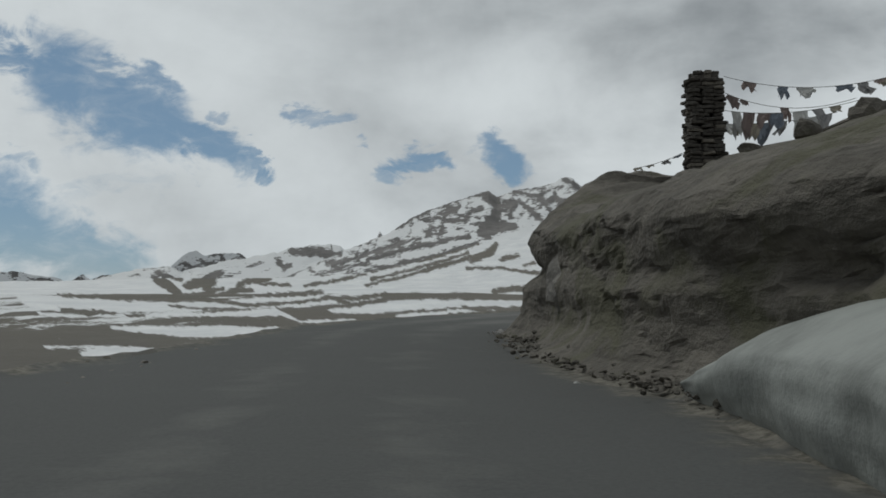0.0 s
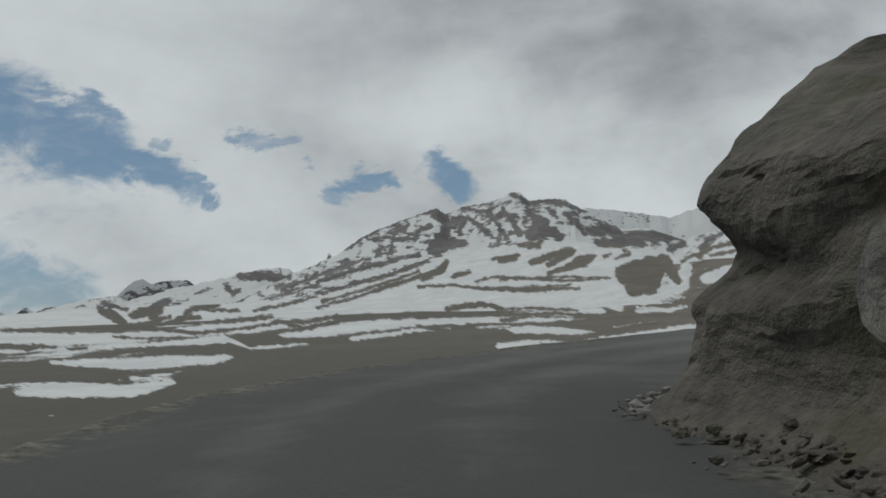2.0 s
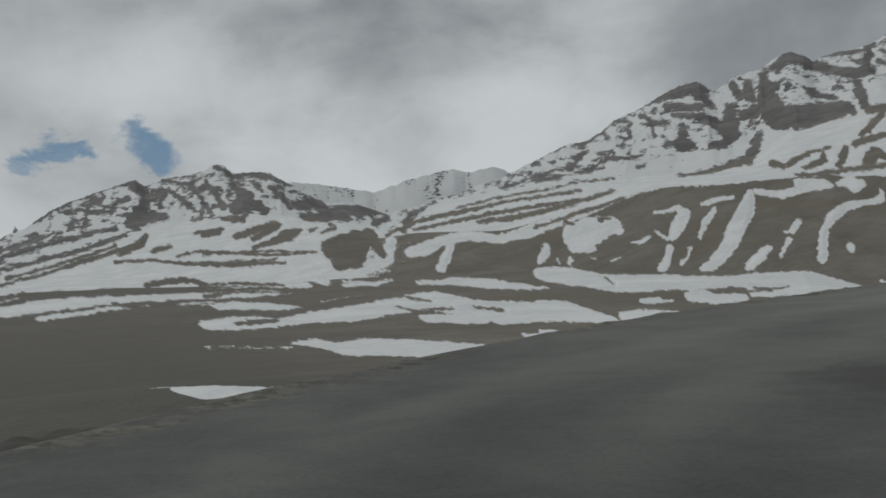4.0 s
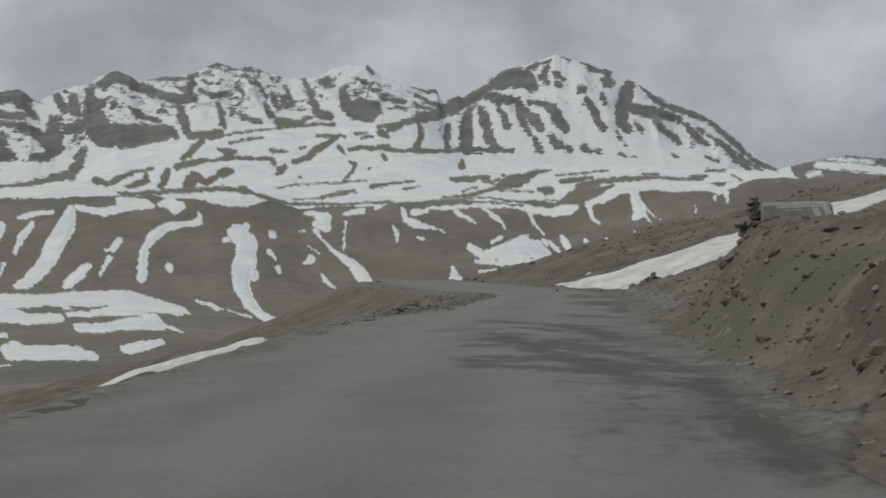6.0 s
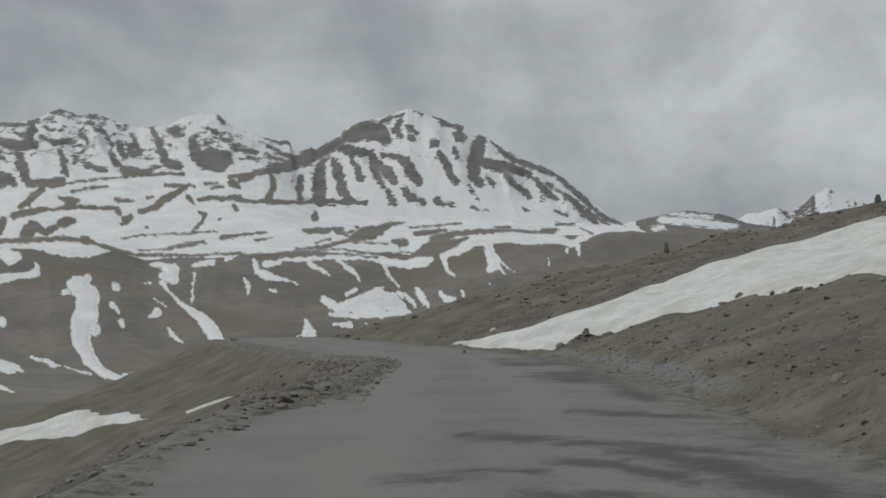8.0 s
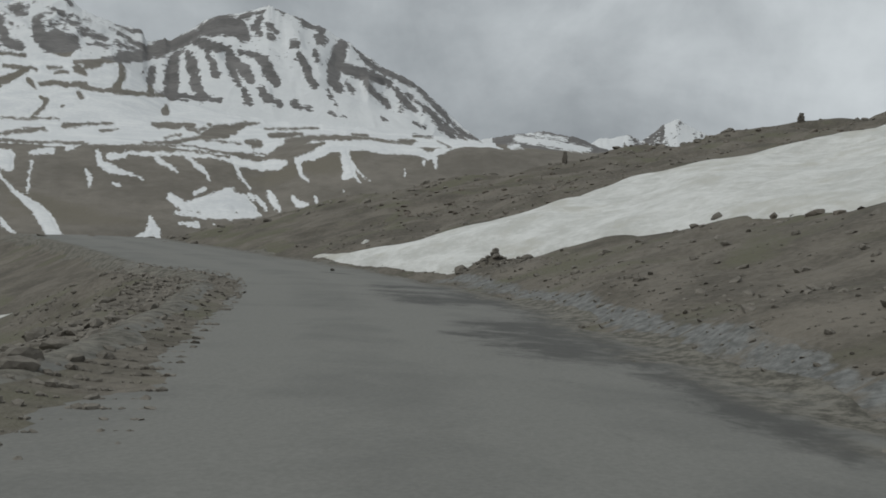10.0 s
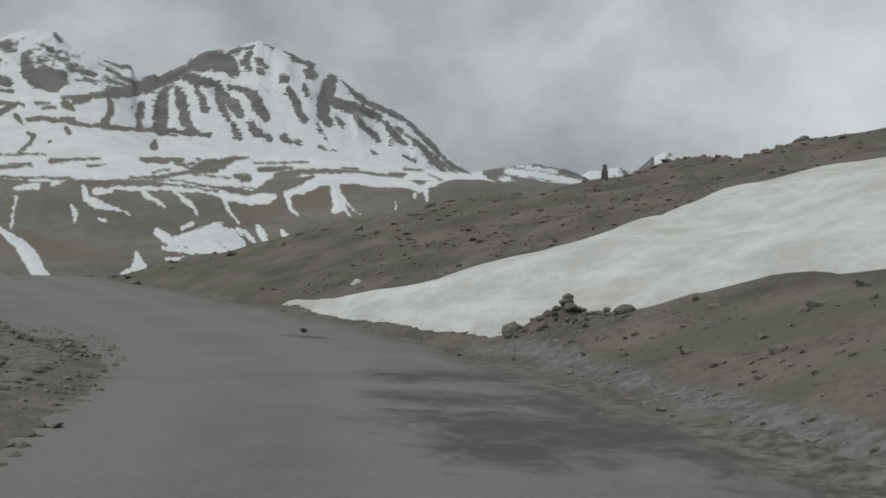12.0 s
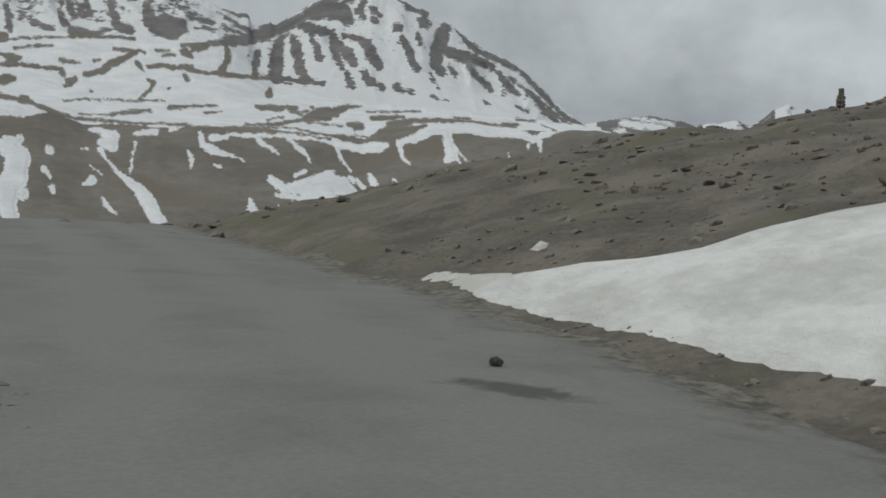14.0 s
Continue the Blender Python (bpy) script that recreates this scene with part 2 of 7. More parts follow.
def road_surface():
    """Broken dusty asphalt, dark at its start and paler further on, with wet dark patches on the ditch side."""
    m = bpy.data.materials.new("road")
    m.use_nodes = True
    t = m.node_tree
    bsdf = t.nodes["Principled BSDF"]
    coord = t.nodes.new("ShaderNodeTexCoord").outputs["Object"]
    run, side, wet = t.nodes.new("ShaderNodeAttribute"), t.nodes.new("ShaderNodeAttribute"), t.nodes.new("ShaderNodeAttribute")
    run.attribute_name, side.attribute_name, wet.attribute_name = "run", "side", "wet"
    grain = noise_node(t, coord, 22.0, 4.0, 0.6)
    cloud = noise_node(t, coord, 0.35, 5.0, 0.6, 0.6)
    worn = noise_node(t, coord, 1.1, 5.0, 0.6, 0.8)
    tar = mix_colour(t, ramp(t, grain, 0.25, 0.75), (0.070, 0.072, 0.070), (0.092, 0.093, 0.090))
    pale_road = mix_colour(t, ramp(t, grain, 0.25, 0.75), (0.182, 0.180, 0.165), (0.215, 0.212, 0.196))
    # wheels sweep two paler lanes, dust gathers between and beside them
    lane = math_node(t, "ABSOLUTE", math_node(t, "SUBTRACT", math_node(t, "ABSOLUTE", side.outputs["Fac"]), 1.1))
    lane = math_node(t, "MULTIPLY", math_node(t, "SUBTRACT", ramp(t, lane, 0.0, 0.9), 0.5), 0.22)
    # the mix goes from dark to pale between run 22 and 62
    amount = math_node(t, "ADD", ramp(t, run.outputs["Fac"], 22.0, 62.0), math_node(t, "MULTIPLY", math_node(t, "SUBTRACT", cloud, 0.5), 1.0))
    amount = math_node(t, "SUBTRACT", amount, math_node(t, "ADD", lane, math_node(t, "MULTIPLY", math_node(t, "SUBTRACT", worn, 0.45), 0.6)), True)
    colour = mix_colour(t, amount, tar, pale_road)
    darken = math_node(t, "MULTIPLY", wet.outputs["Fac"], 1.0)
    edge = math_node(t, "ADD", darken, math_node(t, "MULTIPLY", math_node(t, "SUBTRACT", noise_node(t, coord, 2.0, 9.0, 0.74, 0.5), 0.5), 2.4))
    soak = math_node(t, "MULTIPLY", ramp(t, edge, 0.34, 1.0), 0.82)
    colour = mix_colour(t, soak, colour, (0.060, 0.058, 0.053))
    # towards its edges the road turns to grit and earth
    rim = t.nodes.new("ShaderNodeAttribute")
    rim.attribute_name = "edge"
    grit = mix_colour(t, ramp(t, noise_node(t, coord, 5.0, 6.0, 0.7), 0.36, 0.64), (0.075, 0.070, 0.057), (0.205, 0.192, 0.162))
    lost = math_node(t, "ADD", rim.outputs["Fac"], math_node(t, "MULTIPLY", math_node(t, "SUBTRACT", noise_node(t, coord, 1.0, 7.0, 0.65, 0.5), 0.5), 0.7))
    colour = mix_colour(t, ramp(t, lost, 0.88, 1.12), colour, grit)
    link(t, colour, bsdf.inputs["Base Color"])
    link(t, mix_colour(t, soak, (0.9, 0.9, 0.9), (0.7, 0.7, 0.7)), bsdf.inputs["Roughness"])
    bsdf.inputs["Specular IOR Level"].default_value = 0.25
    b = node(t, "ShaderNodeBump", Strength=0.35, Distance=0.03)
    link(t, noise_node(t, coord, 6.0, 6.0, 0.7), b.inputs["Height"])
    link(t, b.outputs[0], bsdf.inputs["Normal"])
    return m


ROAD_MAT = road_surface()


# ---- numbers of the terrain ----
CX, CY, EYE = 25.0, 35.0, 1.6          # the middle of the drive, from which bearings and slopes are given


def lattice(ix, iy, seed):
    h = (ix.astype(np.int64) * 374761393 + iy.astype(np.int64) * 668265263 + seed * 974634777) & 0xFFFFFFFF
    h = ((h ^ (h >> 13)) * 1274126177) & 0xFFFFFFFF
    return ((h ^ (h >> 16)) & 0xFFFFFF) / 8388607.5 - 1.0


def vnoise(x, y, seed=0):
    """Smooth value noise in -1..1."""
    fx, fy = np.floor(x), np.floor(y)
    u, v = x - fx, y - fy
    u, v = u * u * u * (u * (u * 6 - 15) + 10), v * v * v * (v * (v * 6 - 15) + 10)
    a, b = lattice(fx, fy, seed), lattice(fx + 1, fy, seed)
    c, d = lattice(fx, fy + 1, seed), lattice(fx + 1, fy + 1, seed)
    return (a + (b - a) * u) * (1 - v) + (c + (d - c) * u) * v


def fbm(x, y, octaves=4, seed=0, gain=0.5):
    total, amp, norm = 0.0, 1.0, 0.0
    for k in range(octaves):
        total = total + amp * vnoise(x * 2 ** k + 17.3 * k, y * 2 ** k - 9.1 * k, seed + k)
        norm += amp
        amp *= gain
    return total / norm


def ss(a, b, x):
    u = np.clip((x - a) / (b - a), 0, 1)
    return u * u * (3 - 2 * u)


def table(pairs, x):
    """A curve over the bearing (degrees, left positive) through pairs."""
    p = np.array(sorted(pairs), float)
    return np.interp(x, p[:, 0], p[:, 1])


# the road's middle line: x, y, height
ROAD = [(0.6, -45, 0.0), (0.0, -20, 0.05), (-0.8, 0, 0.05), (-1.5, 14, 0.0), (-1.7, 24, 0.0), (-1.0, 30.5, 0.06), (1.8, 35.8, 0.12), (6.0, 39.7, 0.22),
        (11.0, 42.9, 0.34), (16.8, 46.2, 0.39), (25.8, 51.6, 0.34), (35.0, 57.0, 0.24), (44.0, 61.9, 0.1), (50.5, 66.0, -0.02), (56.5, 71.5, -0.1),
        (63.5, 79.0, -0.15), (70.5, 87.0, -0.15), (78.0, 96.0, -0.3), (86.0, 105.0, -1.8), (98.0, 120.0, -6.0)]
HALF = 3.4


def spline(points, step=0.4):
    """A smooth line through points (Catmull-Rom)."""
    p = np.array(points, float)
    out = []
    for i in range(len(p) - 1):
        a, b, c, d = p[max(i - 1, 0)], p[i], p[i + 1], p[min(i + 2, len(p) - 1)]
        n = max(int(np.linalg.norm(c[:2] - b[:2]) / step), 1)
        t = np.linspace(0, 1, n, endpoint=False)[:, None]
        out.append(0.5 * (2 * b + (c - a) * t + (2 * a - 5 * b + 4 * c - d) * t ** 2 + (3 * b - a - 3 * c + d) * t ** 3))
    out.append(p[-1:])
    return np.concatenate(out)


LINE = spline(ROAD)
WAY = np.gradient(LINE[:, :2], axis=0)
WAY /= np.linalg.norm(WAY, axis=1)[:, None]
RUN = np.concatenate([[0], np.cumsum(np.linalg.norm(np.diff(LINE[:, :2], axis=0), axis=1))])
RUN -= RUN[np.argmin(np.abs(LINE[:, 1]))]          # 0 where the drive begins


def beside(x, y):
    """Along the road, to its right, and the road's height, for points."""
    run, lat, z = np.empty(x.shape), np.empty(x.shape), np.empty(x.shape)
    for i in range(0, x.size, 20000):
        q = np.stack([x.ravel()[i:i + 20000], y.ravel()[i:i + 20000]], 1)
        near = np.argmin((q[:, 0:1] - LINE[None, :, 0]) ** 2 + (q[:, 1:2] - LINE[None, :, 1]) ** 2, axis=1)
        d = q - LINE[near, :2]
        w = WAY[near]
        along = d[:, 0] * w[:, 0] + d[:, 1] * w[:, 1]
        side = d[:, 0] * w[:, 1] - d[:, 1] * w[:, 0]
        flat = np.sign(side) * np.hypot(d[:, 0], d[:, 1])
        lat.ravel()[i:i + 20000] = np.where(np.abs(along) < 0.6, side, flat)
        run.ravel()[i:i + 20000] = RUN[near] + np.clip(along, -0.5, 0.5)
        z.ravel()[i:i + 20000] = LINE[near, 2]
    return run, lat, z


def outer_half(run):
    """The road's half width on the valley side: pinched where rubble has slid onto it."""
    return HALF + 2.2 * (1 - ss(15, 28, run)) - 1.1 * ss(69, 79, run) * (1 - ss(92, 98, run))


def inner_half(run):
    """The half width on the hill side: wider at the start, where dark grit reaches the snow."""
    return HALF + 0.8 * ss(-6, 2, run) * (1 - ss(13, 17, run))


def near_ground(x, y):
    """The height of the ground round the road."""
    run, lat, z = beside(x, y)
    rough = fbm(x * 0.35, y * 0.35, 2, 5)
    right = np.maximum(lat - inner_half(run) - 0.3, 0)
    left = np.maximum(-lat - outer_half(run) - 0.2, 0)
    # the hillside above the road, with the cut bank in the bend and a shallow ditch
    cut = ss(46, 52, run) * (1 - ss(65.0, 70.5, run + 0.8 * rough))
    nose = ss(57.5, 61.5, run) * (1 - ss(64.8, 68.5, run))
    slope = 0.30 + 0.14 * (1 - ss(30, 45, run))
    up = slope * right - 0.04 * np.maximum(right - 10, 0) - 0.065 * np.maximum(right - 19, 0) - 0.13 * np.exp(-((lat - HALF - 0.7) / 0.6) ** 2) * (1 - cut)
    up = up - 0.075 * np.clip(right - 1.0, 0, 18) * ss(42, 48, run) * (1 - ss(60, 70, run))
    up = up + cut * (1.2 * ss(3.5, 5.2 - 0.35 * nose, lat + (0.6 - 0.4 * nose) * rough) * (1 - 0.8 * ss(7, 22, lat)))
    up = up + 0.40 * nose * ss(3.6, 4.9, lat) * np.exp(-((np.maximum(lat, 4.7) - 4.7) / 0.75) ** 2)
    up = up + cut * ss(3.6, 4.4, lat) * (1 - ss(9, 14, lat)) * 0.34 * fbm(x * 0.55, y * 0.55, 2, 15)
    gully = np.abs(fbm(run * 0.75 + 0.5 * lat, lat * 0.35, 3, 17))
    up = up + cut * ss(3.9, 4.5, lat) * (1 - ss(5.2, 6.4, lat)) * (0.08 - 0.75 * np.minimum(gully, 0.4))
    beyond = (x - 85.1) * 0.885 + (y - 68.4) * 0.466 - 2.0
    up = up - 0.17 * ss(-24, -4, beyond) * ss(8, 16, right)
    up = up - 0.42 * np.maximum(beyond, 0) ** 1.15 * ss(0, 3, right) + 0.5 * np.exp(-(beyond / 6) ** 2) * fbm(x * 0.2, y * 0.2, 3, 9) * ss(5, 12, right)
    up = up - 0.32 * np.exp(-((x - 56.2) ** 2 + (y - 63.1) ** 2) / 5.0)
    # the slope that falls to the valley
    down = -0.12 * ss(0, 0.6, left) - 13.0 * (1 - np.exp(-left * 0.46 / 13.0)) + 0.55 * np.exp(-((left - 1.5) / 1.1) ** 2) * ss(66, 76, run) * (1 - ss(96, 102, run))
    wild = ss(0.0, 1.5, np.maximum(right, left))
    h = z + np.where(lat > 0, up, down) + wild * (0.10 + 0.006 * np.minimum(right + left, 40)) * rough * 1.6
    h = h + wild * 0.07 * fbm(x * 0.75, y * 0.75, 1, 21)
    return h - 0.09 * (1 - ss(HALF - 0.6, HALF + 0.25, np.abs(lat) + HALF - np.where(lat < 0, outer_half(run), inner_half(run))))


# rings of the wide land: how far off and how high (degrees above level) they stand, by bearing
FOOT_R = [(60, 1150), (0, 1150), (-10, 1050), (-20, 920), (-27, 820), (-33, 740), (-40, 660), (-60, 660), (-70, 620), (-110, 520)]
FOOT_E = [(60, -0.9), (-0.35, -0.89), (-8.08, -1.03), (-11.37, -0.9), (-15.11, -0.94), (-20.24, -0.89), (-24.14, -1.07), (-28.72, -1.28), (-35.2, -1.57), (-39.28, -2.5), (-41.82,
        -2.67), (-53.55, -2.96), (-71.66, -2.99), (-110, -3)]
TOP_R = [(60, 1550), (0, 1500), (-10, 1400), (-20, 1220), (-27, 1100), (-33, 1020), (-40, 960), (-60, 960), (-110, 900)]
TOP_E = [(60, -0.6), (24.53, -0.5), (9.59, -0.3), (-0.36, -0.1), (-7.32, 0.48), (-8.92, 1.04), (-9.18, 1.19), (-11.79, 1.38), (-13.54, 1.15), (-16.01, 1.36), (-20.35, 1.31),
        (-25.45, 2.31), (-28.37, 3.25), (-33.11, 3.32), (-37.05, 3.35), (-37.77, 3.21), (-42.7, 3.22), (-44.7, 2.67), (-49.41, 2.88), (-53.6, 3), (-56.62, 2.92), (-58.44, 2.77),
        (-60.55, 3.52), (-62.82, 3.94), (-65.82, 3.69), (-68.77, 3.8), (-71.01, 3.75), (-76.14, 3.38), (-110, 2.4)]
SHELF_E = [(60, -0.4), (24.63, -0.3), (7.69, 0), (1.71, 0.4), (-3.29, 1.2), (-8.29, 1.89), (-12.29, 1.89), (-15.32, 1.45), (-19.86, 1.99), (-24.87, 2.99), (-28.37, 3.49), (-34.36,
        3.73), (-41.35, 3.93), (-48.32, 3.93), (-57.29, 3.93), (-62.33, 4.19), (-70.33, 3.88), (-76.41, 3.49), (-110, 2.4)]
DOME_E = [(60, -0.4), (24.72, -0.3), (11.75, -0.25), (5.87, -0.16), (2.87, 0.63), (-2.02, 1.97), (-7.22, 2.76), (-10.81, 2.37), (-14.74, 1.62), (-18.33, 3.11), (-22.53, 3.53),
        (-26.77, 3.79), (-30.41, 3.76), (-34.06, 4.62), (-35.9, 5.65), (-38.6, 6.35), (-41.52, 6.93), (-44.36, 7.13), (-47.12, 7.18), (-49.86, 7.4), (-51.64, 7.05), (-54.05,
        5.38), (-59.11, 4.71), (-63.09, 4.55), (-68.98, 4.2), (-70.69, 4), (-76.21, 3.7), (-110, 2.6)]
CREST_NORTH = [(60, -0.6), (12.75, -0.41), (8.73, 0.03), (5.8, 1.38), (3.28, 2.37), (2.05, 3.23), (1.44, 3.51), (0.22, 3.93), (-1.01, 4.34), (-1.99, 4.64), (-2.46, 4.29),
        (-3.45, 4.7), (-4.36, 4.76), (-5.58, 5.07), (-6.04, 5.36), (-6.49, 5.28), (-6.93, 4.87), (-7.68, 4.9), (-8.88, 4.87), (-9.17, 4.62), (-9.76, 4.29), (-10.63,
        3.8), (-11.21, 3.39), (-11.79, 3.15), (-13.25, 3.08), (-14.12, 2.75), (-14.98, 2.41), (-15.49, 2.57)]
CREST_MASSIF = [(-16.85, 2.87), (-21.02, 4.05), (-24.7, 5.69), (-25.73, 5.78), (-26.61, 6.27), (-27.21, 6.8), (-28.69, 7.38), (-29.9, 8.05), (-30.8, 8.39), (-31.7, 8.53),
        (-32.14, 8.14), (-32.44, 7.93), (-32.89, 8.22), (-33.35, 8.56), (-34.26, 8.78), (-34.87, 8.92), (-35.33, 9.27), (-36.25, 9.63), (-36.85, 9.41), (-37.29, 9.01),
        (-37.75, 9.21), (-38.67, 9.36), (-39.57, 9.45), (-40.19, 9.66), (-40.8, 9.99), (-41.26, 10.15), (-42.15, 9.88), (-42.9, 10), (-43.79, 9.72), (-44.98, 9.37),
        (-45.57, 9.43), (-46.46, 9.47), (-47.21, 9.93), (-47.95, 10.11), (-49.11, 10.1), (-49.45, 9.85), (-49.82, 9.54), (-50.82, 9.21), (-51.52, 8.99), (-52.78, 8.77),
        (-52.99, 8.27), (-53.46, 8.29), (-53.89, 8.49), (-54.16, 8.38)]
CREST_PYRAMID = [(-54.29, 8.46), (-55.03, 8.91), (-55.77, 9.5), (-56.67, 9.86), (-57.42, 9.99), (-58.17, 10.19), (-59.07, 10.52), (-59.68, 10.28), (-60.58, 10.05), (-61.18,
        9.78), (-61.93, 9.58), (-62.53, 9.22), (-63.28, 8.92), (-63.88, 8.48), (-64.47, 8.18), (-65.07, 7.73), (-65.96, 7.42), (-66.55, 7.12), (-67.44, 6.52), (-68.32,
        5.77), (-69.19, 5.03), (-69.89, 4.43), (-70.3, 4.19), (-72.15, 4.56), (-73.63, 4.76), (-75.38, 4.48), (-76.53, 4.01), (-78.13, 3.7), (-85.12, 3.2), (-110, 3)]
ROWS = [34, 70, 64, 26, 44, 8, 110, 6]              # rows of the mesh between one ring and the next


def rings(az):
    """Distance and height of every ring at the bearings az."""
    tan = lambda e: EYE + np.tan(np.radians(e))
    lift = lambda r, e: EYE + r * np.tan(np.radians(e))
    one = np.ones_like(az)
    crest = table(CREST_NORTH + CREST_MASSIF + CREST_PYRAMID, az)
    crest_r = table([(60, 3400), (-14, 3400), (-17, 3800), (-52, 3800), (-56, 3400), (-69, 3300), (-71, 2300), (-110, 2300)], az)
    plain = table(DOME_E, az)
    dome = plain + 0.06 * fbm(az * 1.5, az * 0, 3, 33)
    dome_r = table([(60, 2200), (-14, 2100), (-20, 2050), (-69, 1950), (-72, 1700), (-110, 1600)], az)
    foot_r, top_r = table(FOOT_R, az), table(TOP_R, az)
    top = table(TOP_E, az) + 0.05 * fbm(az * 1.0, az * 0, 2, 35)
    shelf_r = top_r * 0.45 + dome_r * 0.5
    low_r = dome_r + 160
    r = np.stack([94 * one, 260 * one, foot_r, top_r, shelf_r, dome_r, low_r, crest_r, crest_r + 500])
    z = np.stack([-9 * one, -26 * one, lift(foot_r, table(FOOT_E, az)), lift(top_r, top), lift(shelf_r, table(SHELF_E, az)), lift(dome_r, dome),
                  lift(low_r, plain - 0.45), lift(crest_r, crest), lift(crest_r + 500, crest - 7)])
    return r, z


def wide_land(az):
    """The grid of the wide land over the bearings az: ring number with its fraction, x, y, z, all rows x columns."""
    r, z = rings(az)
    u = np.concatenate([k + np.arange(n) / n for k, n in enumerate(ROWS)] + [[len(ROWS)]])
    k = np.minimum(u.astype(int), len(ROWS) - 1)
    f = (u - k)[:, None]
    R = r[k] * (1 - f) + r[k + 1] * f
    Z = z[k] * (1 - f) + z[k + 1] * f
    U = np.repeat(u[:, None], len(az), 1)
    A = np.repeat(az[None, :], len(u), 0)
    X, Y = CX - R * np.sin(np.radians(A)), CY + R * np.cos(np.radians(A))
    # relief: rolling ground, a slope scored by gullies, ribs and ledges on the mountains
    grow = np.clip((R - 150) / 300, 0, 1)
    Z += 1.2 * grow * fbm(X * 0.012, Y * 0.012, 4, 41) * (U < 5)
    f2 = np.clip(U - 2, 0, 1)
    Z += np.where((U > 2) & (U < 3), 1.1 * np.sin(np.pi * f2) * fbm(A * 0.9 + 0.5 * f2, f2 * 1.4, 3, 43), 0)
    face = np.clip((U - 6), 0, 1)
    bell = np.where((U > 6) & (U < 7), np.sin(np.pi * np.clip(face, 0, 1)) ** 1.2, 0)
    warp = 0.8 * fbm(A * 0.6, face * 2, 3, 45)
    ribs = 1 - 2 * np.abs(fbm(A * 0.36 + warp * 0.6, face * 1.3, 2, 47))
    tall = np.clip((z[7] - z[6]) / 250, 0.05, 1.2)[None, :]
    Z += bell * tall * (18 * (ribs - 0.4) + 3 * fbm(A * 1.2 + warp, face * 9, 3, 49))
    Z += bell * tall * 4 * (np.abs(np.mod(face * 9 + warp * 0.8 + A * 0.05, 1) - 0.5) * 2 - 0.5)
    Z += np.where((U > 3) & (U < 6), 5 * fbm(X * 0.006, Y * 0.006, 4, 51) * np.sin(np.pi * np.clip((U - 3) / 3, 0, 1)), 0)
    jag = 0.03 * fbm(A * 2.2, A * 0, 4, 31) + 0.05 * fbm(A * 9, A * 0, 2, 37)
    Z += np.where((U > 6) & (U <= 7), face ** 6, 1.0 * (U > 7)) * R * np.radians(jag)
    w = ss(100, 150, R)
    rows = int(np.sum(u < 1.6))
    Z[:rows] = near_ground(X[:rows], Y[:rows]) * (1 - w[:rows]) + Z[:rows] * w[:rows] - 0.25 * (1 - ss(94, 97, R[:rows]))
    return U, A, R, X, Y, Z




# ---- meshes ----
def mesh_object(name, verts, faces, material, parent=None, smooth=True):
    """One mesh object from arrays: verts n x 3, faces m x 4 (or m x 3)."""
    me = bpy.data.meshes.new(name)
    verts, faces = np.asarray(verts, np.float32), np.asarray(faces, np.int32)
    k = faces.shape[1]
    me.vertices.add(len(verts))
    me.vertices.foreach_set("co", verts.ravel())
    me.loops.add(faces.size)
    me.loops.foreach_set("vertex_index", faces.ravel())
    me.polygons.add(len(faces))
    me.polygons.foreach_set("loop_start", np.arange(0, faces.size, k, dtype=np.int32))
    me.update(calc_edges=True)
    me.polygons.foreach_set("use_smooth", np.full(len(faces), smooth))
    me.materials.append(material)
    ob = new(name, me)
    ob.parent = parent
    return ob


def grid_faces(rows, cols, keep=None):
    i = np.arange(rows * cols).reshape(rows, cols)
    q = np.stack([i[:-1, :-1], i[1:, :-1], i[1:, 1:], i[:-1, 1:]], -1)
    if keep is not None:
        return q[keep]
    return q.reshape(-1, 4)


def compact(verts, faces):
    used, back = np.unique(faces, return_inverse=True)
    return verts[used], back.reshape(faces.shape)


def up_facing(verts, faces):
    """Turn the faces so that they look up."""
    a, b, c = verts[faces[0, 0]], verts[faces[0, 1]], verts[faces[0, 2]]
    return faces if np.cross(b - a, c - a)[2] > 0 else faces[:, ::-1]


# ---- where the snow lies: positive on snow, negative on bare ground ----
# strokes of snow and of bare ground: bearing, slope and half width along each, in degrees
BARE_PYRAMID = [(-49.93, 6.93, 0.13, -51.8, 7.25, 0.16, -53.34, 7.72, 0.28, -54.57, 8.32, 0.28, -55.47, 8.86, 0.22), (-55.77, 9.07, 0.28, -56.67, 9.37, 0.51, -57.41, 9.29,
    0.51, -57.76, 8.94, 0.34), (-57.42, 9.75, 0.1, -58.77, 10.17, 0.07), (-55.16, 8.62, 0.22, -55.89, 8.33, 0.25, -56.69, 8.2, 0.22), (-51.64, 7.1, 0.16, -51.69,
    6.37, 0.16, -51.36, 5.78, 0.19), (-50.91, 5.63, 0.1, -51.65, 5.64, 0.13, -52.87, 5.59, 0.1, -53.72, 5.66, 0.1), (-53.26, 6.89, 0.16, -53.17, 6.24, 0.16, -53.06,
    5.65, 0.19), (-54.39, 7.73, 0.16, -54.22, 6.99, 0.28, -54.2, 6.25, 0.4, -54.17, 5.66, 0.28), (-55.08, 7.74, 0.16, -55.29, 7, 0.25, -55.38, 6.27, 0.22, -55.67,
    5.73, 0.22)]
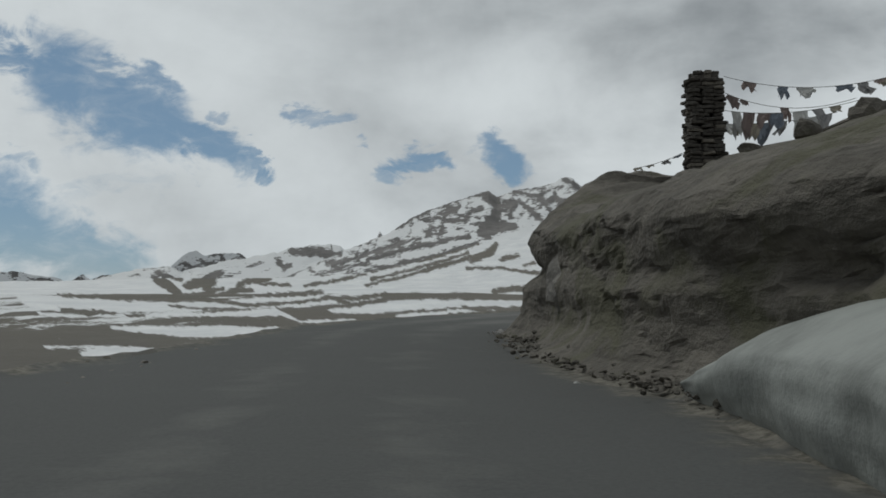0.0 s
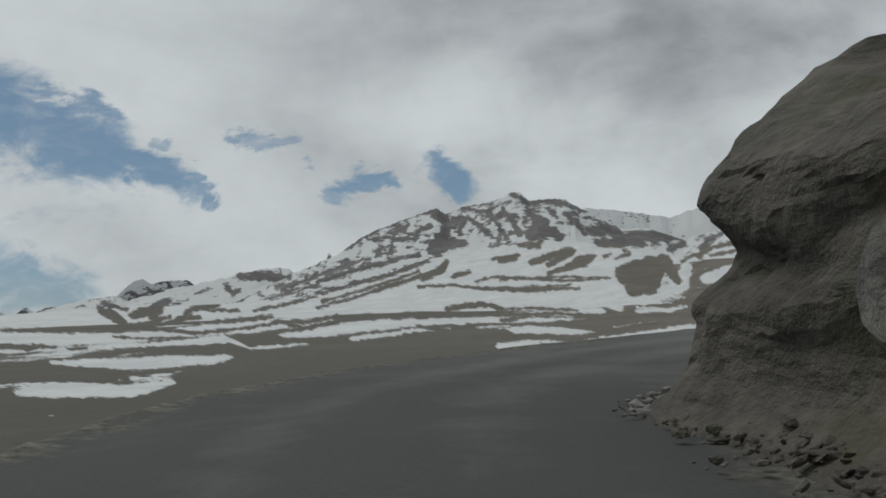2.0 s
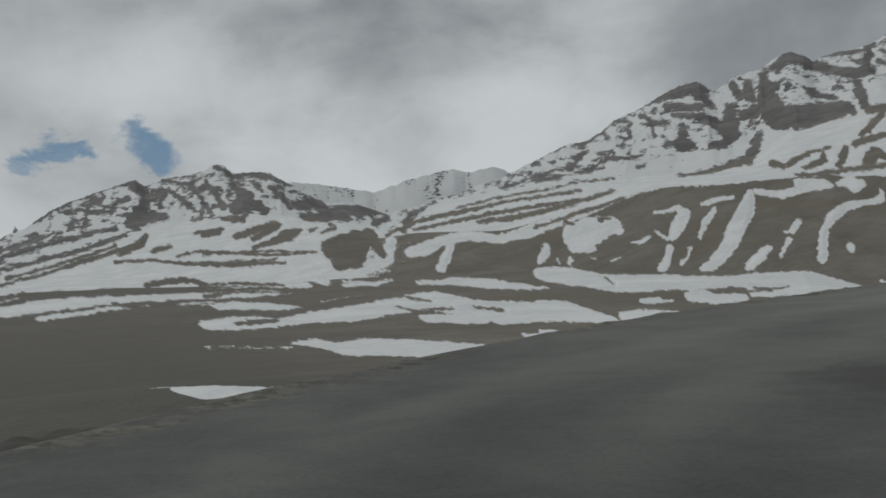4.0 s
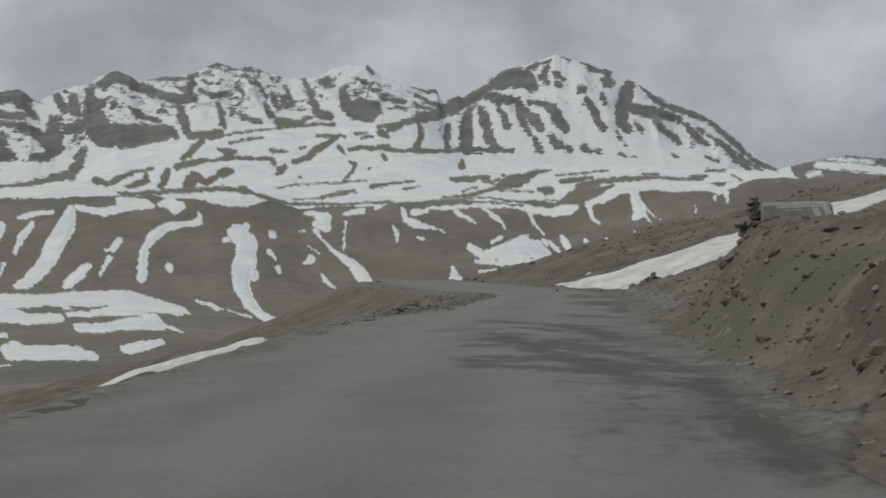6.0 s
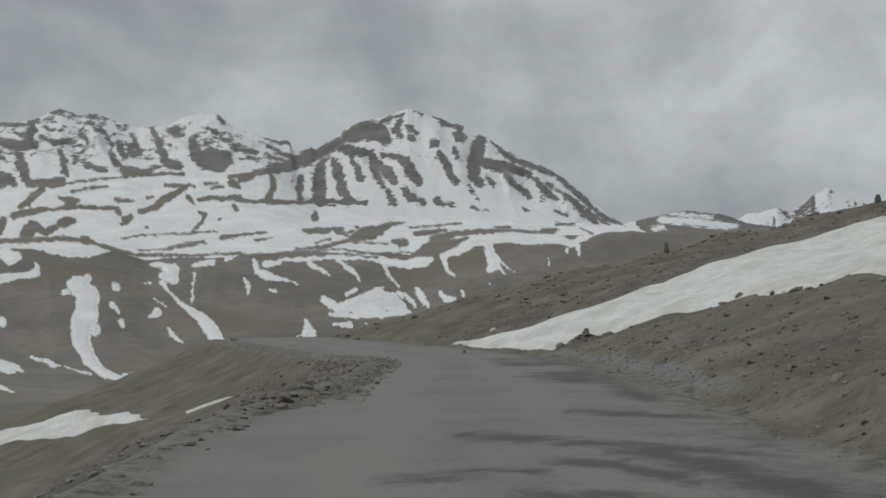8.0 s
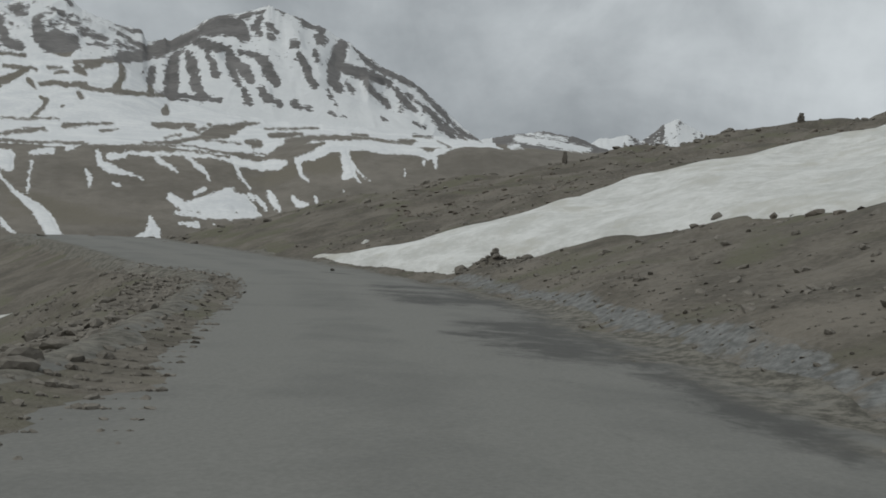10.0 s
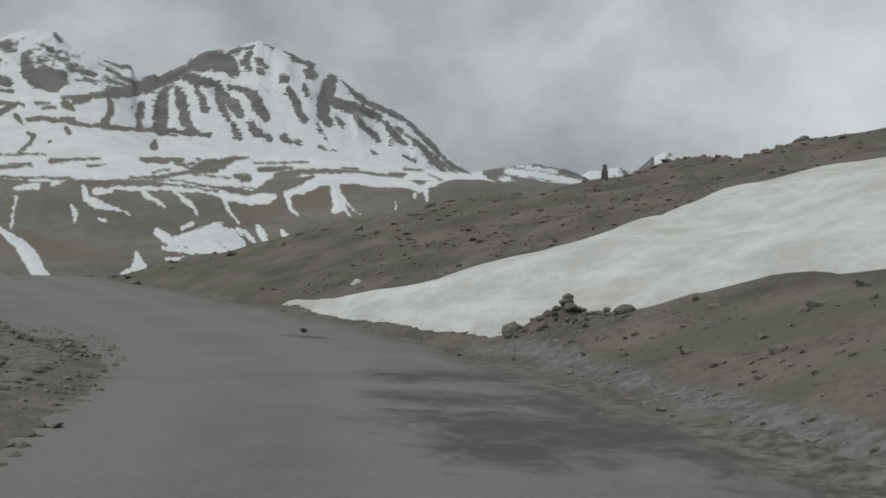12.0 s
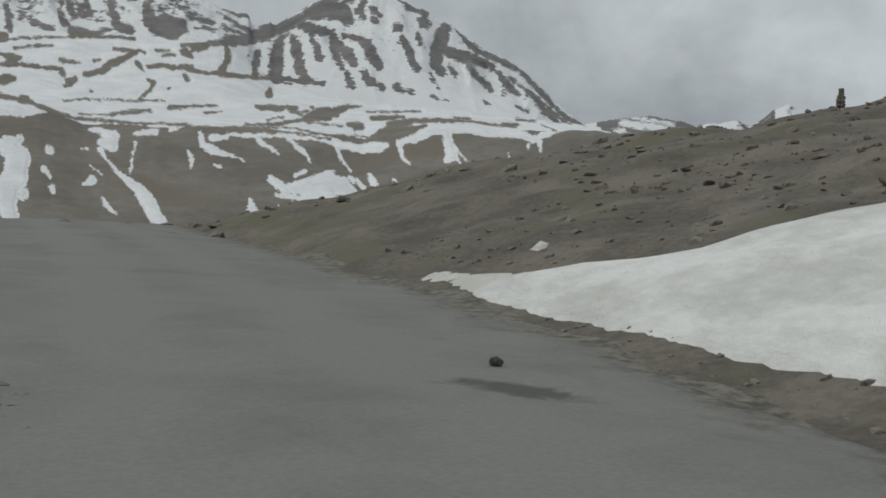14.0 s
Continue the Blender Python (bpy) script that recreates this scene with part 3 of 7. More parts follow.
BARE_PYRAMID_B = [(-54.17, 5.6, 0.13, -55.67, 5.58, 0.1, -56.63, 5.59, 0.07), (-55.89, 8.19, 0.13, -56.17, 7.45, 0.16, -56.36, 6.92, 0.19), (-57, 8.2, 0.16, -57.16, 7.46, 0.19,
    -57.27, 7.02, 0.16, -57.55, 6.43, 0.1, -57.93, 5.84, 0.13, -58.01, 5.63, 0.19), (-57.38, 7.61, 0.13, -57.81, 7.17, 0.28, -58.16, 6.73, 0.19), (-57.68, 8.05,
    0.1, -58.43, 7.97, 0.16, -58.87, 7.62, 0.25, -59.16, 7.03, 0.28, -59.54, 6.64, 0.19), (-58.69, 6.28, 0.13, -58.98, 5.84, 0.16, -59.73, 5.51, 0.1), (-60.43,
    5.63, 0.19, -60.63, 5.51, 0.1, -61.39, 5.39, 0.04), (-60.25, 8.71, 0.16, -60.54, 8.59, 0.13), (-60.69, 8.21, 0.1, -60.89, 7.76, 0.16, -61.12, 7.17, 0.19,
    -61.47, 6.52, 0.1)]
BARE_PYRAMID_C = [(-60.58, 10.02, 0.1, -61.02, 9.67, 0.13, -61.78, 9.52, 0.13), (-61.61, 8.99, 0.22, -61.86, 8.93, 0.25), (-61.45, 8.35, 0.07, -61.59, 7.91, 0.1), (-62.83, 8.78,
    0.28, -62.66, 8.19, 0.4, -62.49, 7.46, 0.37, -62.48, 6.87, 0.31, -62.77, 6.43, 0.16), (-62.95, 7.6, 0.28, -63.85, 7.39, 0.28, -64.6, 7.21, 0.22, -65.2, 6.99,
    0.16), (-62.16, 6.43, 0.07, -62.59, 5.69, 0.04), (-63.23, 6.72, 0.07, -63.53, 6.42, 0.13), (-64.14, 7.01, 0.13, -64.57, 6.41, 0.16, -65.17, 5.96, 0.1, -65.46,
    5.66, 0.07), (-63.58, 8.63, 0.07, -64.17, 8.03, 0.1, -65.06, 7.58, 0.13, -65.96, 7.28, 0.13, -66.85, 6.88, 0.16, -67.73, 6.08, 0.13, -68.58, 5.19, 0.13, -69.44,
    4.44, 0.13, -70.15, 4.2, 0.1)]
BARE_PYRAMID_D = [(-65.35, 6.99, 0.1, -65.79, 6.55, 0.1, -66.37, 5.95, 0.13, -66.81, 5.56, 0.1), (-66.39, 6.39, 0.07, -67.26, 5.79, 0.1, -67.84, 5.34, 0.16, -68.25, 4.75, 0.19,
    -68.82, 4.3, 0.13), (-67.41, 5.64, 0.07, -68.27, 5.04, 0.1, -69.4, 4.21, 0.1), (-64.98, 5.14, 0.04, -65.28, 4.99, 0.04), (-66.77, 4.91, 0.04, -67.35, 4.67,
    0.04), (-62.28, 5.24, 0.04, -63.03, 5.09, 0.04), (-53.82, 5.07, 0.1, -53.8, 4.83, 0.22), (-58.62, 9.82, 0.16, -58.31, 9.38, 0.13, -58.6, 9.09, 0.1), (-59.06,
    9.53, 0.1, -59.51, 9.23, 0.07), (-59.2, 8.94, 0.13, -59.23, 8.91, 0.13), (-59.53, 10.34, 0.07, -59.83, 10.2, 0.07), (-49.92, 6.72, 0.1, -50.52, 6.94, 0.16),
    (-48.44, 6.31, 0.07, -49.02, 6.41, 0.07)]
BARE_PYRAMID_E = [(-47.83, 5.72, 0.1, -48.71, 5.88, 0.1), (-49.29, 5.8, 0.13, -49.88, 5.9, 0.1)]
BARE_MASSIF = [(-28.99, 7.58, 0.13, -29.88, 7.87, 0.22, -30.63, 8.04, 0.34, -31.38, 8.24, 0.34, -31.67, 7.94, 0.4, -31.95, 7.49, 0.22, -32.22, 7.19, 0.16), (-30, 7.37, 0.22,
    -30.88, 7.21, 0.19, -31.62, 7.26, 0.16), (-27.78, 6.8, 0.07, -28.04, 6.5, 0.1), (-28.65, 6.94, 0.1, -29.21, 6.64, 0.13, -29.93, 6.48, 0.13), (-27.88, 6.21, 0.1,
    -28, 5.91, 0.1), (-29.18, 6.19, 0.07, -29.21, 5.84, 0.07), (-25.7, 5.78, 0.07, -26.59, 6.22, 0.07, -26.84, 5.92, 0.1), (-25.13, 5.64, 0.07, -26.29, 6.07, 0.04,
    -27.19, 6.65, 0.04), (-26.92, 6.8, 0.04, -27.77, 6.71, 0.1), (-30.66, 6.32, 0.1, -30.69, 5.88, 0.25, -30.46, 5.37, 0.34, -31.19, 5.27, 0.13), (-29.71, 5.36,
    0.16, -30.31, 5.38, 0.16)]
BARE_MASSIF_B = [(-30.26, 6.86, 0.07, -31.58, 6.76, 0.13, -32.3, 6.3, 0.25, -32.73, 5.99, 0.28, -33.22, 6.43, 0.28), (-33.1, 7.03, 0.28, -33.05, 6.28, 0.4, -33.16, 5.68, 0.28,
    -32.68, 5.25, 0.22, -32.02, 5.26, 0.19), (-33.33, 8.12, 0.19, -33.59, 7.61, 0.22), (-34.07, 8.2, 0.19, -34.09, 7.6, 0.25), (-34.84, 8.48, 0.22, -34.93, 7.74,
    0.4, -35.02, 6.99, 0.63, -35.42, 6.39, 0.63, -36.47, 6.36, 0.57, -37.54, 6.48, 0.45, -38.45, 6.7, 0.34, -38.88, 6.44, 0.22), (-34.28, 6.71, 0.28, -33.68, 6.57,
    0.22), (-36.29, 5.92, 0.28, -37.2, 6.13, 0.22, -38.42, 6.31, 0.16)]
BARE_MASSIF_C = [(-35.31, 8.91, 0.16, -36.23, 9.34, 0.28, -36.97, 9.02, 0.25, -37.71, 8.65, 0.25, -38.58, 8.39, 0.22, -39.16, 8.22, 0.28, -40.07, 8.34, 0.16), (-36.72, 7.84,
    0.07, -37.3, 7.38, 0.13, -38.19, 7.12, 0.13), (-39.28, 7.77, 0.19, -39.38, 7.17, 0.25, -39.57, 6.43, 0.19, -40.46, 6.46, 0.22, -41.22, 6.61, 0.16), (-39.88,
    9.52, 0.13, -39.9, 9.08, 0.19, -39.78, 8.5, 0.13), (-40.95, 10.02, 0.16, -41.55, 10.14, 0.13, -42.14, 9.88, 0.07, -42.89, 9.85, 0.1, -43.06, 10.05, 0.07,
    -43.78, 9.66, 0.07, -44.06, 9.36, 0.1), (-40.27, 8.78, 0.07, -40.98, 8.46, 0.1, -41.89, 8.57, 0.07), (-41.25, 8, 0.13, -41.34, 7.41, 0.13, -41.38, 6.82, 0.1),
    (-42.22, 9, 0.1, -42.48, 8.55, 0.1)]
BARE_MASSIF_D = [(-42.56, 9.57, 0.07, -42.98, 9.2, 0.07), (-43.28, 9.1, 0.07, -43.69, 8.5, 0.1), (-44, 8.63, 0.13, -44.24, 7.88, 0.16), (-43.64, 7.91, 0.13, -43.9, 7.46, 0.13),
    (-44.17, 7.15, 0.22, -45.36, 7.16, 0.16, -45.82, 7.37, 0.1), (-42.39, 7.37, 0.1, -43.27, 7.19, 0.07), (-44.77, 8.74, 0.1, -45, 8.14, 0.1), (-37.75, 9.21, 0.04,
    -38.66, 9.27, 0.1, -39.56, 9.33, 0.07), (-34.5, 5.66, 0.13, -34.15, 4.92, 0.22, -33.73, 4.33, 0.22, -32.82, 4.14, 0.16, -31.88, 3.92, 0.1, -31.28, 3.78, 0.07,
    -30.13, 3.74, 0.04), (-45.69, 9.28, 0.13, -45.95, 8.83, 0.1, -46.18, 8.09, 0.22, -46.29, 7.64, 0.19, -46.86, 7.47, 0.22)]
BARE_MASSIF_E = [(-47.69, 8.74, 0.16, -47.91, 7.86, 0.34, -48.5, 7.97, 0.45, -48.92, 7.8, 0.51, -49.37, 7.92, 0.28, -49.04, 7.36, 0.22, -48.03, 7.56, 0.22), (-49.1, 9.96, 0.1,
    -49.31, 9.72, 0.1), (-49.84, 8.39, 0.1, -50.71, 8.28, 0.13, -50.99, 8.2, 0.1), (-50.09, 7.88, 0.04, -50.96, 7.83, 0.04), (-51.5, 8.94, 0.07, -52.21, 8.69, 0.07,
    -52.78, 8.71, 0.1), (-51.61, 8.56, 0.07, -52.29, 8.17, 0.13, -52.71, 8, 0.13), (-51.42, 8.09, 0.1, -52.41, 7.79, 0.07), (-49.38, 6.91, 0.07, -50.26, 7.01, 0.07,
    -51.2, 7.24, 0.1, -52.09, 7.47, 0.22, -52.97, 7.7, 0.28, -53.86, 8.21, 0.19, -54.72, 8.71, 0.1), (-49.5, 6.61, 0.22, -49.92, 6.36, 0.1)]
BARE_DOME = [(-40.6, 6.25, 0.07, -41.96, 6.59, 0.07, -43.48, 6.77, 0.04, -44.68, 6.93, 0.07, -46.48, 7.05, 0.07, -47.06, 7.03, 0.1), (-39.15, 5.24, 0.1, -39.8, 5.82, 0.19,
    -40.29, 6.26, 0.13), (-40.99, 5.72, 0.1, -41.73, 5.61, 0.16, -41.26, 5.33, 0.1), (-41.62, 6.06, 0.07, -42.54, 6.27, 0.07, -43.3, 6.36, 0.04), (-40.49, 5.14,
    0.07, -41.86, 5.31, 0.1, -43.65, 5.24, 0.1, -43.79, 5.03, 0.13), (-43.69, 5.69, 0.13, -44.58, 5.65, 0.07), (-45.19, 5.78, 0.07, -45.49, 5.85, 0.04), (-44.84,
    5.11, 0.13, -45.6, 5.31, 0.19, -46.08, 5.74, 0.16, -46.84, 6.15, 0.16, -47.31, 6.48, 0.1), (-46.13, 6.48, 0.07, -47.6, 6.41, 0.04), (-44.05, 4.63, 0.19, -44.36,
    4.83, 0.13)]
BARE_DOME_B = [(-45.07, 4.29, 0.07, -45.13, 4.29, 0.07), (-47.26, 5.84, 0.13, -47.53, 5.53, 0.07), (-48.19, 6.53, 0.07, -48.78, 6.59, 0.04), (-48.71, 5.77, 0.1, -49.01, 5.81,
    0.13), (-49.73, 5.78, 0.16, -50.16, 5.7, 0.1, -51.01, 5.6, 0.07), (-49.56, 5.44, 0.1, -49.69, 5.22, 0.1), (-47.78, 5.07, 0.1, -48.07, 4.91, 0.1, -47.89, 4.57,
    0.1, -47.42, 4.2, 0.07), (-48.78, 4.73, 0.07, -48.84, 4.73, 0.07), (-34.82, 4.09, 0.19, -35.25, 3.9, 0.16), (-35.56, 3.98, 0.16, -36.04, 4.27, 0.13, -36.67,
    4.56, 0.1, -37.6, 4.74, 0.07), (-36.23, 3.76, 0.1, -37.23, 4.09, 0.16, -37.27, 4.54, 0.1), (-38.14, 4.22, 0.22, -38.34, 4.66, 0.13, -37.93, 3.77, 0.19)]
BARE_DOME_C = [(-38.81, 4.8, 0.19, -39.43, 4.99, 0.16, -40.34, 5.15, 0.13), (-39.32, 3.88, 0.28, -39.66, 4.32, 0.28, -40.23, 4.01, 0.16, -40.71, 4.29, 0.13), (-41.02, 4.43,
    0.25, -41.49, 4.63, 0.19), (-41.98, 3.71, 0.16, -42.35, 3.58, 0.1), (-25.06, 4.91, 0.22, -25.51, 5.2, 0.1), (-25.57, 4.32, 0.07, -26.75, 4.8, 0.07, -28.5, 4.87,
    0.04), (-28.17, 4.28, 0.04, -28.47, 4.33, 0.04), (-43.79, 3.71, 0.04, -45.04, 3.9, 0.04, -47.11, 3.97, 0.04, -48.58, 4.09, 0.04), (-46.03, 3.21, 0.07, -46.97,
    3.42, 0.1, -47.9, 3.56, 0.07), (-44.51, 3.11, 0.04, -46.01, 3.15, 0.04), (-48.83, 3.76, 0.1, -50.02, 3.94, 0.07, -51.17, 4.04, 0.04), (-50.54, 3.63, 0.07,
    -51.42, 3.73, 0.04)]
BARE_DOME_D = [(-53.16, 4.09, 0.1, -54.28, 4.04, 0.13, -54.86, 4.21, 0.07, -55.34, 3.84, 0.07), (-55.97, 4.24, 0.1, -56.02, 4.2, 0.1), (-53.58, 3.49, 0.04, -54.49, 3.68,
    0.04), (-39.48, 5.53, 0.07, -39.55, 5.35, 0.07)]
BARE_RIM = [(-53.36, 4.09, 0.13, -55.18, 4.19, 0.1, -54.84, 3.95, 0.07, -55.77, 4.04, 0.07), (-52.53, 3.13, 0.07, -54.08, 3.29, 0.1, -55.38, 3.6, 0.1, -56.33, 3.9, 0.34,
    -57.15, 4.11, 0.25, -57.79, 4.41, 0.1, -58.56, 4.5, 0.04), (-55.64, 3.45, 0.04, -57.44, 3.4, 0.04), (-57.76, 3.46, 0.13, -58.36, 3.46, 0.16, -57.98, 3.16,
    0.07), (-59.02, 3.85, 0.13, -59.65, 3.97, 0.13, -60.56, 4.03, 0.1), (-58.82, 4.2, 0.04, -60.34, 4.3, 0.04, -61.55, 4.41, 0.04), (-53.11, 3.08, 0.04, -54.63,
    3.12, 0.04, -56.69, 2.86, 0.07, -58.52, 2.86, 0.04)]
BARE_RIM_B = [(-58.81, 2.87, 0.13, -59.41, 3.17, 0.22, -60.09, 3.56, 0.28, -60.91, 3.85, 0.16, -62.25, 3.97, 0.13, -64.07, 3.97, 0.07, -65.5, 3.84, 0.07, -66.02, 3.9, 0.16,
    -66.59, 4.01, 0.07), (-66.66, 4.27, 0.07, -67.58, 4.23, 0.04), (-63.32, 4.14, 0.07, -64.07, 4.14, 0.07), (-49.51, 2.81, 0.1, -51.29, 2.82, 0.1, -52.8, 2.99,
    0.07, -54.01, 3.05, 0.04), (-50.98, 2.67, 0.04, -53.07, 2.78, 0.04, -54.89, 2.85, 0.04, -56.68, 2.65, 0.04), (-67.77, 4.03, 0.04, -68.1, 3.74, 0.07), (-35.65,
    3.42, 0.07, -38.38, 3.54, 0.1, -41.13, 3.69, 0.13, -42.44, 3.49, 0.1, -43.46, 3.02, 0.16, -44.31, 2.89, 0.07, -46.62, 2.83, 0.07, -49.54, 2.95, 0.07)]
SNOW_SLOPE = [(-35.61, 3, 0.25, -36.9, 2.98, 0.19), (-37.55, 2.91, 0.13, -38.08, 2.92, 0.34, -38.6, 2.79, 0.19), (-39.08, 3.36, 0.04, -39.86, 3.24, 0.16, -40.92, 3.12, 0.25,
    -41.89, 2.99, 0.13, -42.35, 3.29, 0.1), (-42.59, 3.06, 0.07, -43.02, 3.1, 0.04), (-39.46, 2.38, 0.1, -39.45, 1.95, 0.16, -38.69, 1.88, 0.16, -37.74, 1.7, 0.22,
    -37.05, 1.22, 0.28, -36.62, 0.65, 0.19, -36.45, -0.05, 0.22, -36.31, -0.89, 0.25), (-37.75, -0.38, 0.22, -37.77, -0.41, 0.22), (-41.8, 1.7, 0.22, -41.23, 1.4,
    0.4, -41.75, 0.83, 0.57, -41.69, -0.04, 0.57, -41.37, -0.61, 0.51, -41.32, -1.48, 0.4, -41.69, -2.35, 0.34, -42.12, -3.08, 0.28, -42.84, -3.32, 0.13), (-42.06,
    -0.76, 0.22, -41.98, -0.96, 0.19)]
SNOW_SLOPE_B = [(-40.8, 1.05, 0.13, -40.64, 0.99, 0.1), (-43.07, -3.18, 0.1, -43.62, -3.19, 0.07), (-43.18, 1.28, 0.19, -43.24, 1.25, 0.19), (-42.93, 0.4, 0.13, -43.23, 0.02,
    0.1), (-43.29, -0.53, 0.16, -43.32, -0.62, 0.16), (-44.64, 1.43, 0.04, -44.92, 1.44, 0.04), (-45.1, -0.09, 0.25, -44.79, -0.24, 0.1), (-45, 2.4, 0.1, -45.55,
    2.38, 0.13, -45.97, 2.03, 0.4, -46.07, 1.59, 0.25, -45.53, 1.79, 0.19), (-45.49, 1.44, 0.13, -45.75, 1, 0.04, -46.29, 0.41, 0.1, -46.83, -0.03, 0.19, -47.4,
    -0.47, 0.28, -47.79, -1.06, 0.37, -48.04, -1.66, 0.34, -48.33, -1.81, 0.25), (-47.95, -2.1, 0.1, -48.01, -2.16, 0.07), (-47.09, 2.34, 0.07, -47.58, 2.43, 0.13,
    -48.09, 2.5, 0.13)]
SNOW_SLOPE_C = [(-47.12, 1.9, 0.07, -47.01, 1.3, 0.04, -46.87, 0.42, 0.07), (-48.77, 2.59, 0.07, -49.07, 2.71, 0.07), (-45.01, 0.64, 0.03, -45.55, 0.27, 0.03), (-45.61, -0.91,
    0.07, -45.88, -1.35, 0.1, -46.29, -1.65, 0.04), (-49.66, 1.62, 0.07, -49.8, 1.32, 0.1, -49.73, 0.73, 0.03), (-50.88, 1.03, 0.04, -51.17, 0.97, 0.1), (-52.65,
    -0.61, 0.1, -52.75, -1.07, 0.19, -52.51, -1.46, 0.25, -51.92, -1.64, 0.04), (-52.99, -1.22, 0.1, -52.96, -1.52, 0.16), (-50.23, 2.52, 0.13, -50.35, 2.01, 0.16,
    -50.78, 1.78, 0.25, -51.21, 1.63, 0.16, -51.8, 1.54, 0.07, -52.39, 1.25, 0.04), (-50.82, 2.37, 0.19, -51.56, 2.44, 0.1)]
SNOW_SLOPE_D = [(-51.58, 2.62, 0.1, -52.47, 2.62, 0.1, -53.67, 2.69, 0.1, -54.87, 2.7, 0.13, -56.08, 2.71, 0.16, -56.82, 2.56, 0.16), (-53.04, 2.39, 0.13, -53.63, 2.03, 0.1,
    -54.07, 1.79, 0.04), (-54.41, 2.64, 0.07, -55.13, 2.1, 0.13, -55.42, 1.86, 0.1, -55.69, 1.35, 0.04), (-56.97, 2.47, 0.19, -58.17, 2.26, 0.22, -59.07, 2.42,
    0.25, -59.53, 2.51, 0.13), (-57.02, 2.26, 0.07, -57.23, 1.66, 0.07, -57.66, 1.14, 0.07), (-53.68, 0.44, 0.22, -54.4, -0.01, 0.25, -55.32, 0.23, 0.34, -56.55,
    0.6, 0.4, -57.13, 0.3, 0.51, -57.74, -0, 0.28), (-53.93, -0.31, 0.1, -54.98, -0.4, 0.13, -56.49, -0.37, 0.16, -57.72, -0.3, 0.13, -58.18, -0.24, 0.07), (-55.3,
    -0.16, 0.22, -56.51, -0, 0.4)]
SNOW_SLOPE_E = [(-54.9, 0.74, 0.1, -55.37, 0.96, 0.1), (-56.43, 0.96, 0.1, -56.73, 1.05, 0.07), (-57.62, 0.75, 0.13, -57.77, 0.6, 0.13), (-57.93, 0.66, 0.07, -58.36, 0.3, 0.1,
    -58.5, -0, 0.07), (-58.64, 0.91, 0.13, -58.82, 0.54, 0.19, -59.1, 0.09, 0.13), (-59.87, 0.67, 0.13, -60.1, 0.37, 0.16, -60.61, 0.4, 0.07), (-60.99, 0.85, 0.04,
    -61.06, 0.61, 0.1), (-54.06, -0.82, 0.04, -54.66, -0.88, 0.13, -54.96, -0.91, 0.16), (-55.72, -0.85, 0.04, -55.81, -0.85, 0.04), (-60.04, 2.72, 0.13, -60.3,
    1.97, 0.1, -60.63, 1.57, 0.04), (-60.13, 2.66, 0.16, -60.88, 2.93, 0.22, -61.81, 3.47, 0.28, -63.32, 3.62, 0.28, -64.81, 3.46, 0.22, -66, 3.46, 0.22, -66.73,
    3.31, 0.19)]
SNOW_SLOPE_F = [(-66.87, 3.16, 0.16, -67.47, 3.45, 0.16, -68.07, 3.65, 0.1, -69.24, 4.01, 0.07), (-66.71, 2.86, 0.07, -66.72, 2.71, 0.04), (-67.31, 3.15, 0.13, -67.29, 2.56,
    0.04), (-62.55, 3.32, 0.22, -62.66, 2.72, 0.28, -62.79, 2.12, 0.25, -62.47, 1.88, 0.13), (-62.96, 2.57, 0.07, -63.52, 1.97, 0.04, -63.88, 1.76, 0.03), (-63.07,
    1.97, 0.1, -63.27, 1.67, 0.07), (-62.44, 1.16, 0.04, -62.47, 1.09, 0.04), (-65.64, 2.41, 0.03, -65.69, 2.06, 0.03)]
SNOW_SLOPE_WEST = [(-21.46, 1.11, 0.34, -22.68, 1.51, 0.28, -24.52, 2.03, 0.25, -26.13, 2.71, 0.25, -27.75, 3.25, 0.25, -29.33, 3.47, 0.22, -30.66, 3.4, 0.22, -32.12, 3.33, 0.16,
    -33.65, 3.4, 0.1, -36.6, 3.44, 0.07), (-24.06, 0.83, 0.63, -24.97, 1.09, 0.75, -26.04, 1.34, 0.45, -26.43, 1.02, 0.22), (-23.96, 0.22, 0.28, -24.85, 0.18,
    0.22), (-22.51, 0.45, 0.13, -22.43, -0.01, 0.25, -22.07, -0.44, 0.16), (-22.99, -0.34, 0.07, -23.05, -0.55, 0.04), (-23.72, -0.38, 0.1, -23.6, -0.61, 0.1),
    (-24.77, -0.37, 0.04, -25.05, -0.44, 0.04), (-25.78, -0.57, 0.04, -26.25, -0.44, 0.04), (-26.94, 0.32, 0.04, -27.55, 0.41, 0.13, -27.89, 0.64, 0.07), (-28.32,
    1.9, 0.07, -29.09, 1.96, 0.1, -29.55, 2.09, 0.13)]
